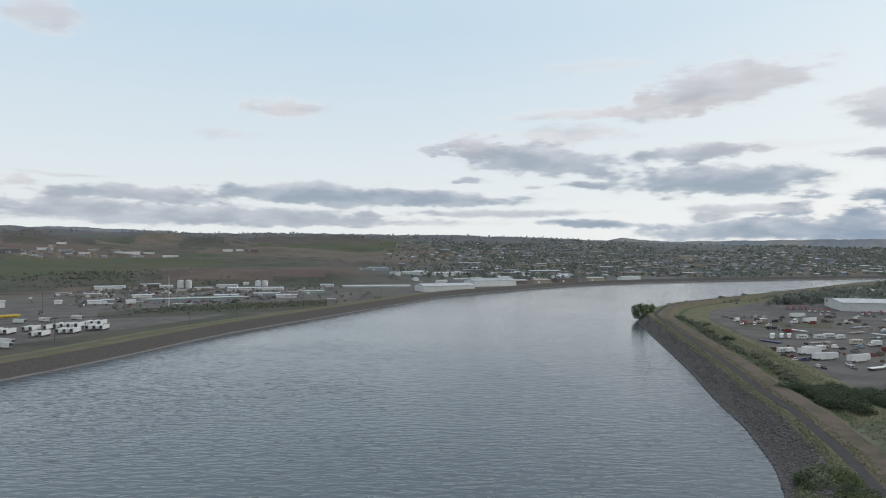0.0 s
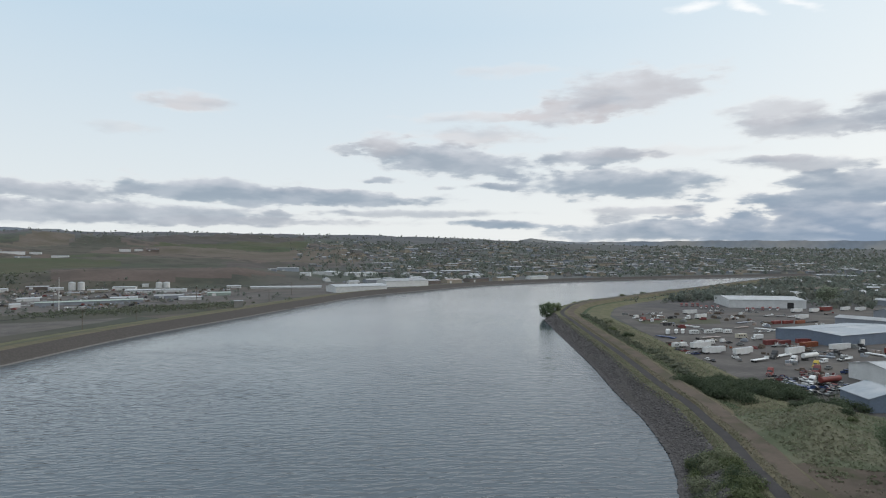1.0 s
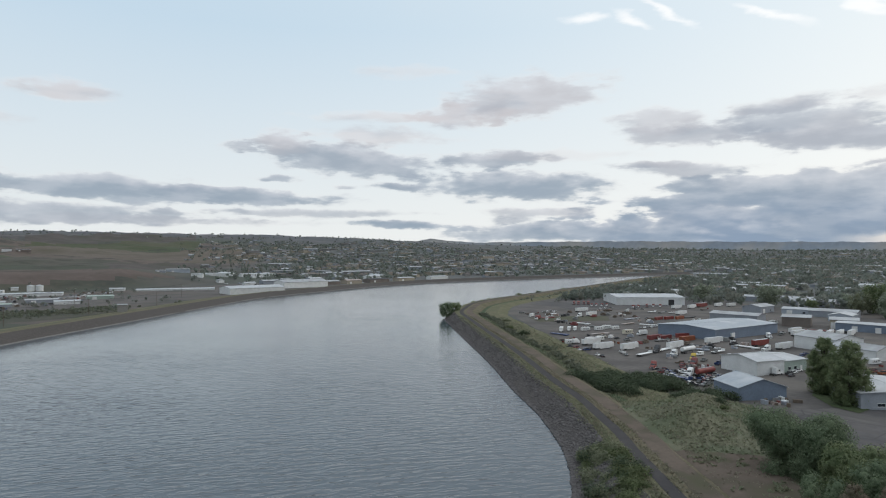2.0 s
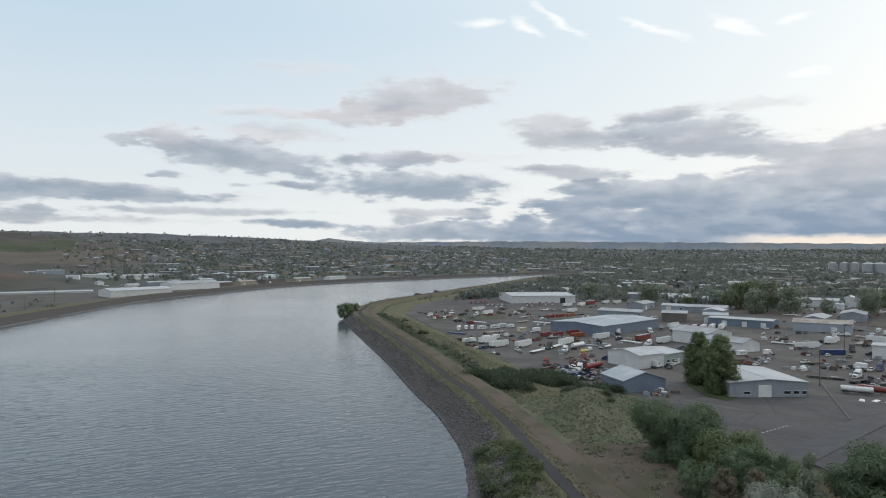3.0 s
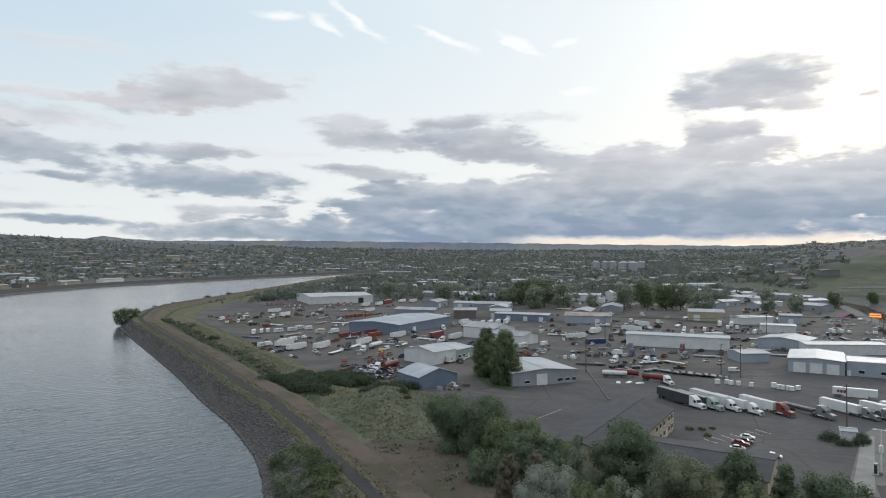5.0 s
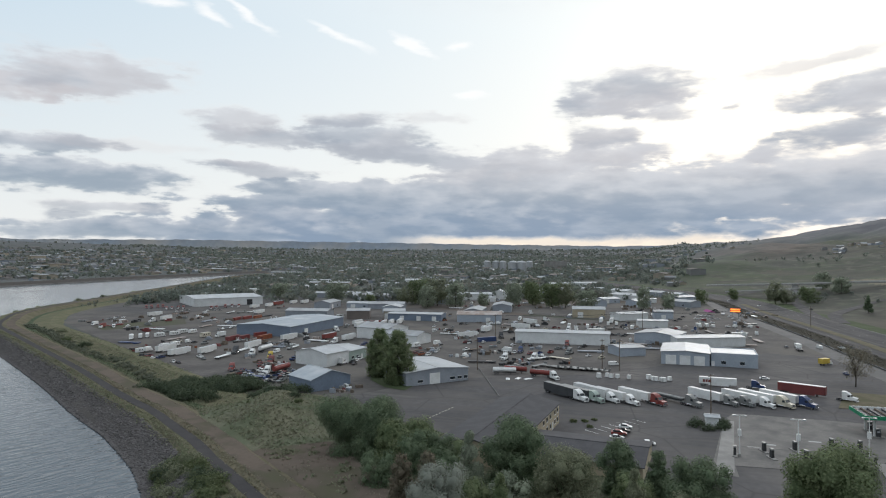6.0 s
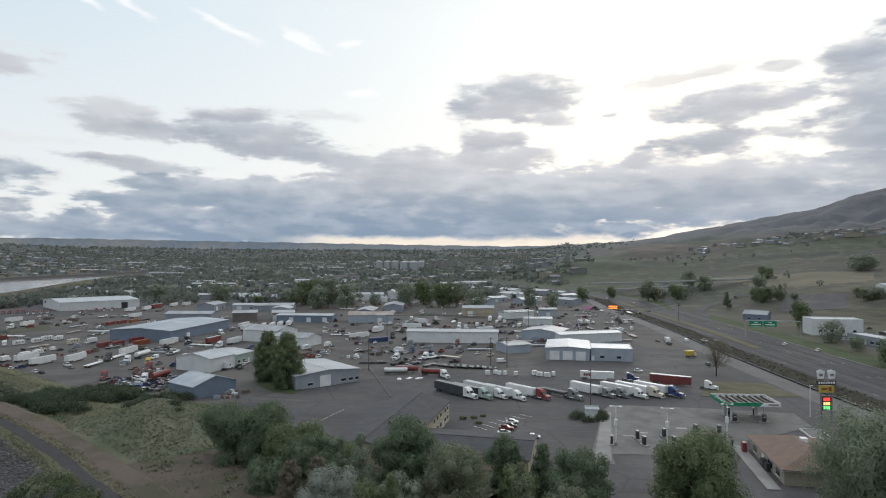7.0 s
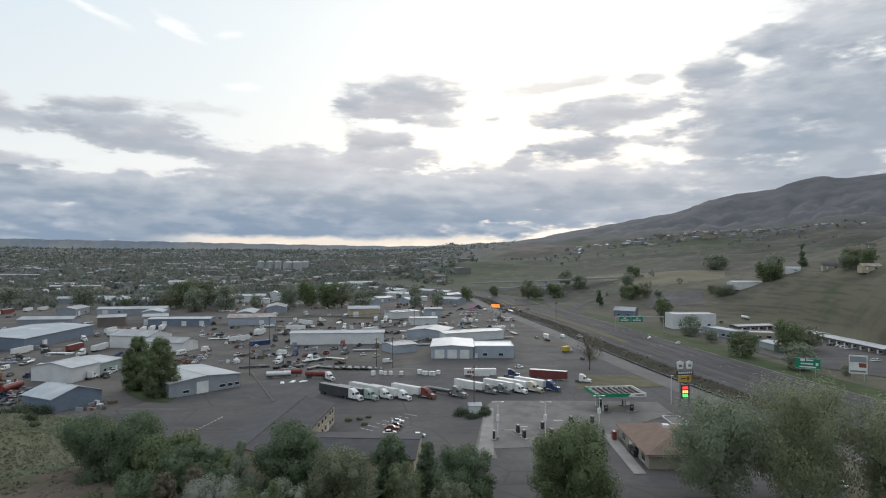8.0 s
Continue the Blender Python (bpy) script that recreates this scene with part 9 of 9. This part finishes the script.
# farther houses, joined
def far_houses(name, x, y, z, seed, mats, label, big=0.15):
    r = np.random.RandomState(seed)
    v, f, mi = [], [], []
    for a, b, c in zip(x, y, z):
        ln, dp, h, ri = r.uniform(11, 18), r.uniform(8, 11), r.uniform(3, 5), r.uniform(1.4, 2.6)
        if r.rand() < big:
            ln, dp, h, ri = r.uniform(25, 70), r.uniform(15, 28), r.uniform(5, 8), r.uniform(0.6, 1.5)
        t = radians(r.choice([0, 90]) + 20 + r.uniform(-10, 10))
        ct, st = math.cos(t), math.sin(t)
        n = len(v)
        loc = [(-ln / 2, -dp / 2, -3), (ln / 2, -dp / 2, -3), (ln / 2, dp / 2, -3), (-ln / 2, dp / 2, -3), (-ln / 2, -dp / 2, h), (ln / 2, -dp / 2, h), (ln / 2, dp / 2, h), (-ln / 2, dp / 2, h), (-ln / 2, 0, h + ri), (ln / 2, 0, h + ri)]
        loc += [(px * 1.04, py * 1.12, pz + (0.15 if abs(py) < 1e-6 else -0.1)) for px, py, pz in (loc[4], loc[5], loc[6], loc[7], loc[8], loc[9])]
        v += [(a + px * ct - py * st, b + px * st + py * ct, c + pz) for px, py, pz in loc]
        wm, rm = r.randint(0, 3), 3 + r.randint(0, 4)
        for q, m in (((0, 1, 5, 4), wm), ((2, 3, 7, 6), wm), ((1, 2, 6, 9, 5), wm), ((3, 0, 4, 8, 7), wm), ((10, 11, 15, 14), rm), ((12, 13, 14, 15), rm)):
            f.append(tuple(n + i for i in q))
            mi.append(m)
    me = bpy.data.meshes.new(name)
    me.from_pydata(v, [], f)
    for m in mats:
        me.materials.append(m)
    me.polygons.foreach_set("material_index", mi)
    me.update()
    return tagged(new(name, me), label, "houses", kind="stuff")


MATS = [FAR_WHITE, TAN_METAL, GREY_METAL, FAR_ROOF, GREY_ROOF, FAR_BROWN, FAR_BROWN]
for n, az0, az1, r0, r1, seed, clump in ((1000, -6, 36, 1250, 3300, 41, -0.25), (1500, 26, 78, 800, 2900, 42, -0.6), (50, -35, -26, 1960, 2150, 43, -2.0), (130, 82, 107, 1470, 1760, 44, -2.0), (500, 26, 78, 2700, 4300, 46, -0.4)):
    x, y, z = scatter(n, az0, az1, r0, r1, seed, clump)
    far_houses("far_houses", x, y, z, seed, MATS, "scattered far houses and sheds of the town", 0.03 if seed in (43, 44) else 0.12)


def far_trees(name, x, y, z, seed, mat, label, h0, h1, quads, q_size):
    r = np.random.RandomState(seed)
    n = len(x)
    h = r.uniform(h0, h1, n)
    w = h * r.uniform(0.9, 1.7, n)
    d = r.normal(size=(n, quads, 3))
    d /= np.linalg.norm(d, axis=2)[..., None]
    c = np.stack([x, y, z + h * 0.44], 1)[:, None, :] + d * np.stack([w * 0.42, w * 0.42, h * 0.46], 1)[:, None, :] * r.uniform(0.55, 1.05, (n, quads, 1))
    nrm = d + r.normal(size=d.shape) * 0.45
    nrm /= np.linalg.norm(nrm, axis=2)[..., None]
    u = np.cross(nrm, r.normal(size=d.shape))
    u /= np.linalg.norm(u, axis=2)[..., None]
    v = np.cross(nrm, u)
    sz = (h * q_size)[:, None, None] * r.uniform(0.6, 1.3, (n, quads, 1))
    quad = np.stack([c - u * sz * 0.5, c - v * sz * 0.5, c + u * sz * 0.5, c + v * sz * 0.5], 2).reshape(-1, 3)
    k = len(quad) // 4
    me = bpy.data.meshes.new(name)
    me.vertices.add(4 * k)
    me.vertices.foreach_set("co", quad.astype(np.float32).ravel())
    me.loops.add(4 * k)
    me.loops.foreach_set("vertex_index", np.arange(4 * k, dtype=np.int32))
    me.polygons.add(k)
    me.polygons.foreach_set("loop_start", np.arange(0, 4 * k, 4, dtype=np.int32))
    me.update(calc_edges=True)
    me.shade_smooth()
    me.normals_split_custom_set_from_vertices(np.repeat(d.reshape(-1, 3), 4, axis=0).astype(float).tolist())
    me.materials.append(mat)
    return tagged(new(name, me), label, "trees", kind="stuff")


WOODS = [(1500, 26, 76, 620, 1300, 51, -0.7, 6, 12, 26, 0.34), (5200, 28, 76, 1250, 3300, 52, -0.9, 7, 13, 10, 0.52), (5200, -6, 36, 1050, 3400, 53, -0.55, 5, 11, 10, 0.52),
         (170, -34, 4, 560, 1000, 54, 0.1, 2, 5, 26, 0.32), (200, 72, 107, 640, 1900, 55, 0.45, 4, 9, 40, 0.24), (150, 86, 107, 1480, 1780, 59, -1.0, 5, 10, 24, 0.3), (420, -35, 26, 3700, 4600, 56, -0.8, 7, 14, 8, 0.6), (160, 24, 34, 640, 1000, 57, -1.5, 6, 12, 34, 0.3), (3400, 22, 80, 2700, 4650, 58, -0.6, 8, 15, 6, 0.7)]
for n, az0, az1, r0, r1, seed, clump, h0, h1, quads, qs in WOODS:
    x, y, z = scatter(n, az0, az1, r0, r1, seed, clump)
    for k, (mt, lab) in enumerate(((HAZED_LEAF, "green trees scattered through the town"), (HAZED_OLIVE, "olive trees scattered through the town"), (HAZED_DARK, "dark trees scattered through the town"))):
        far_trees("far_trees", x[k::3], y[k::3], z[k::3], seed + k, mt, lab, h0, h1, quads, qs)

# dark hedgerow and scrub behind the yards across the river
SCRUB_FAR = material("far_scrub_leaves", (0.155, 0.174, 0.127), (0.183, 0.192, 0.143), 0.02, 0.9, island=0.10, leafy=0.5)
hx, hy = [], []
for (ax, ay), (bx, by), n, wide in (((-226, 512), (-118, 592), 900, 17), ((-540, 800), (-400, 872), 60, 8)):
    f = rt.rand(n)
    hx += list(ax + (bx - ax) * f + rt.normal(0, wide, n))
    hy += list(ay + (by - ay) * f + rt.normal(0, wide, n))
hx, hy = np.array(hx), np.array(hy)
far_trees("hedgerow", hx, hy, ground_height(hx, hy) - 0.3, 61, SCRUB_FAR, "dark brown-green scrub belt across the river", 1.2, 2.6, 14, 0.5)
for k, (kx, ky, kr, n) in enumerate(((-980, 2750, 110, 90), (-1310, 2060, 190, 120), (-510, 930, 75, 260), (-65, 650, 8, 10), (0, 1400, 60, 60))):
    bx, by = kx + rt.normal(0, kr * 0.6, n), ky + rt.normal(0, kr * 0.6, n)
    far_trees("scrub_hill", bx, by, ground_height(bx, by) - 0.5, 70 + k, SCRUB_FAR, "dark scrub over a low hill across the river", 2, 4.5, 16, 0.45)
# scrub in the ditch at the foot of the levee
seg = near_line[int(np.argmin(abs(near_line[:, 1] - 190))):int(np.argmin(abs(near_line[:, 1] - 470)))]
pick = rt.randint(0, len(seg), 700)
off = -normals(seg)[pick] * (27.5 + rt.normal(0, 1.8, 700) + 4.0 * np.sin(pick * 0.11) ** 2)[:, None]
hx, hy = (seg[pick] + off)[:, 0], (seg[pick] + off)[:, 1]
far_trees("ditch_scrub", hx, hy, np.full(len(hx), 0.1), 63, SCRUB_FAR, "ragged dark green scrub along the ditch behind the levee", 0.7, 1.9, 26, 0.4)
# along the levee crest past the bend
i0 = int(np.argmin(abs(near_line[:, 1] - 600)))
seg = near_line[i0:int(np.argmin(abs(near_line[:, 1] - 1080)))]
off = -normals(near_line)[i0:i0 + len(seg)] * rt.uniform(24, 70, len(seg))[:, None]
hx, hy = (seg + off)[:, 0], (seg + off)[:, 1]
far_trees("levee_thicket", hx, hy, np.maximum(ground_height(hx, hy), 0), 62, HAZED_OLIVE, "low olive thicket behind the levee", 2, 4.5, 34, 0.3)


# broken rock on the near bank
ROCK_MESHES = []
rk = np.random.RandomState(33)
for k in range(6):
    bm = bmesh.new()
    bmesh.ops.create_icosphere(bm, subdivisions=1, radius=0.5)
    for v in bm.verts:
        v.co *= rk.uniform(0.65, 1.15)
        v.co.z *= 0.75
    me = bpy.data.meshes.new("stone")
    bm.to_mesh(me)
    bm.free()
    me.materials.append(ROCK)
    ROCK_MESHES.append(me)
bed = bpy.data.objects["near_riprap_bed"]
i0, i1 = int(np.argmin(abs(near_line[:, 1] - 108))), int(np.argmin(abs(near_line[:, 1] - 450)))
for k in range(300):  # nearest the water's bend
    i = int(np.argmin(abs(near_line[:, 1] - rk.uniform(118, 172))))
    d = rk.uniform(-0.4, 7.0)
    p = near_line[i] + (near_line[i + 1] - near_line[i]) * rk.rand() - nl[i] * d
    o = new("stone", ROCK_MESHES[k % 6])
    o.parent = bed
    sc = rk.uniform(0.35, 0.75)
    o.matrix_basis = pose(p[0], p[1], -1.98 + max(d, 0.1) * 0.59, rk.uniform(0, 90), 0, rk.uniform(0, 360)) @ Matrix.Diagonal((sc, sc, sc, 1))
n = 24000
f = i0 + (i1 - i0) * rk.rand(n) ** 1.45
lo = f.astype(int)
on = near_line[lo] + (near_line[lo + 1] - near_line[lo]) * (f - lo)[:, None]
d = np.where(np.arange(n) % 6 > 0, rk.uniform(-0.4, 7.3, n), rk.uniform(-0.9, 0.5, n))
p = on - nl[lo] * d[:, None]
turn, sc = rk.uniform(0, 6.28, n), rk.uniform(0.42, 0.88, n) * (1 + 0.5 * (rk.rand(n) > 0.9))
stone_v = np.array([[v.co[:] for v in m.vertices] for m in ROCK_MESHES])[np.arange(n) % 6] * (sc[:, None] * np.array([1.0, 1.0, 0.8])[None])[:, None, :]
c, w = np.cos(turn)[:, None], np.sin(turn)[:, None]
stone_v = np.stack([stone_v[..., 0] * c - stone_v[..., 1] * w + p[:, :1], stone_v[..., 0] * w + stone_v[..., 1] * c + p[:, 1:], stone_v[..., 2] + (-1.90 + np.maximum(d, 0.0) * 0.59)[:, None]], 2)
stone_f = np.array([[tuple(q.vertices) for q in m.polygons] for m in ROCK_MESHES])[np.arange(n) % 6] + (np.arange(n) * stone_v.shape[1])[:, None, None]
s = Shape()
s.v, s.f = stone_v.reshape(-1, 3).tolist(), stone_f.reshape(-1, 3).tolist()
tagged(new("riprap", s.mesh("riprap", ROCK)), "dark broken rocks piled along the bank", "rocks", kind="stuff")


# small clutter strewn about the yards: pallets, crates, drums, beams and low trailers
rc = np.random.RandomState(77)
CLUTTER = [(168, 214, 212, 262, 60), (225, 300, 118, 178, 110), (200, 250, 255, 300, 50), (195, 300, 335, 460, 120), (285, 400, 190, 300, 150), (300, 420, 70, 140, 90), (420, 560, 90, 230, 110), (420, 540, 240, 400, 110), (150, 200, 260, 340, 50)]
FAR_CLUTTER = [(-330, -190, 560, 640, 130), (-420, -150, 640, 860, 380), (-40, 240, 800, 1090, 160), (-190, -60, 1080, 1180, 120)]
stands = [(ob.location.x, ob.location.y) for ob in bpy.data.objects if ob.parent is None and ob.type == "EMPTY" and ob.name.split(".")[0] not in ("scrap_heap",)]
stand_x, stand_y = np.array([q[0] for q in stands]), np.array([q[1] for q in stands])
heaps = {m.name: [m, Shape()] for m in (WOOD, GREY_METAL, RUST_ROOF, WHITE_METAL, BLACK, BLUE_PAINT, MAROON, GREY_PAINT, ORANGE_PAINT)}
names = list(heaps)
for x0, x1, y0, y1, n in CLUTTER + FAR_CLUTTER:
    x, y = rc.uniform(x0, x1, n), rc.uniform(y0, y1, n)
    lane = smooth_noise(x, y, 38.0, 4) > -0.25
    for a, b in zip(x[lane], y[lane]):
        if np.min(np.hypot(stand_x - a, stand_y - b)) < 9 or inland(np.array([a]), np.array([b]))[0] < 52:
            continue
        deg = rc.choice([-67, 23]) + rc.uniform(-12, 12)
        s = heaps[names[rc.choice(9, p=[0.20, 0.16, 0.12, 0.17, 0.16, 0.02, 0.05, 0.11, 0.01])]][1]
        sort = rc.rand()
        if sort < 0.18:  # beams or a low trailer bed
            s.turned(a, b, 0.5, deg, -6, -1.2, 0, 6, 1.2, 0.35).turned(a, b, 0.05, deg, 3, -1.1, 0, 5, 1.1, 0.6)
        elif sort < 0.45:  # stacked crates
            for k in range(3):
                l, w, h = rc.uniform(0.8, 2.2), rc.uniform(0.8, 1.6), rc.uniform(0.5, 1.8)
                s.turned(a + rc.uniform(-2, 2), b + rc.uniform(-2, 2), 0.05, deg, -l / 2, -w / 2, 0, l / 2, w / 2, h)
        elif sort < 0.7:  # drums
            for k in range(4):
                u, v = a + rc.uniform(-1.5, 1.5), b + rc.uniform(-1.5, 1.5)
                s.tube((u, v, 0.05), (u, v, 1.0), 0.42, n=8)
        else:  # a box with a raised end, as a machine or a camper shell
            l, w, h = rc.uniform(2.5, 5), rc.uniform(1.6, 2.2), rc.uniform(0.8, 1.4)
            s.turned(a, b, 0.3, deg, -l / 2, -w / 2, 0, l / 2, w / 2, h).turned(a, b, 0.3, deg, -l * 0.2, -w * 0.45, h, l * 0.3, w * 0.45, h + 0.7)
for m, s in heaps.values():
    if s.f:
        tagged(new("yard_clutter", s.mesh("yard_clutter", m)), "crates, drums, beams and machines strewn about the yards", "clutter", kind="stuff")
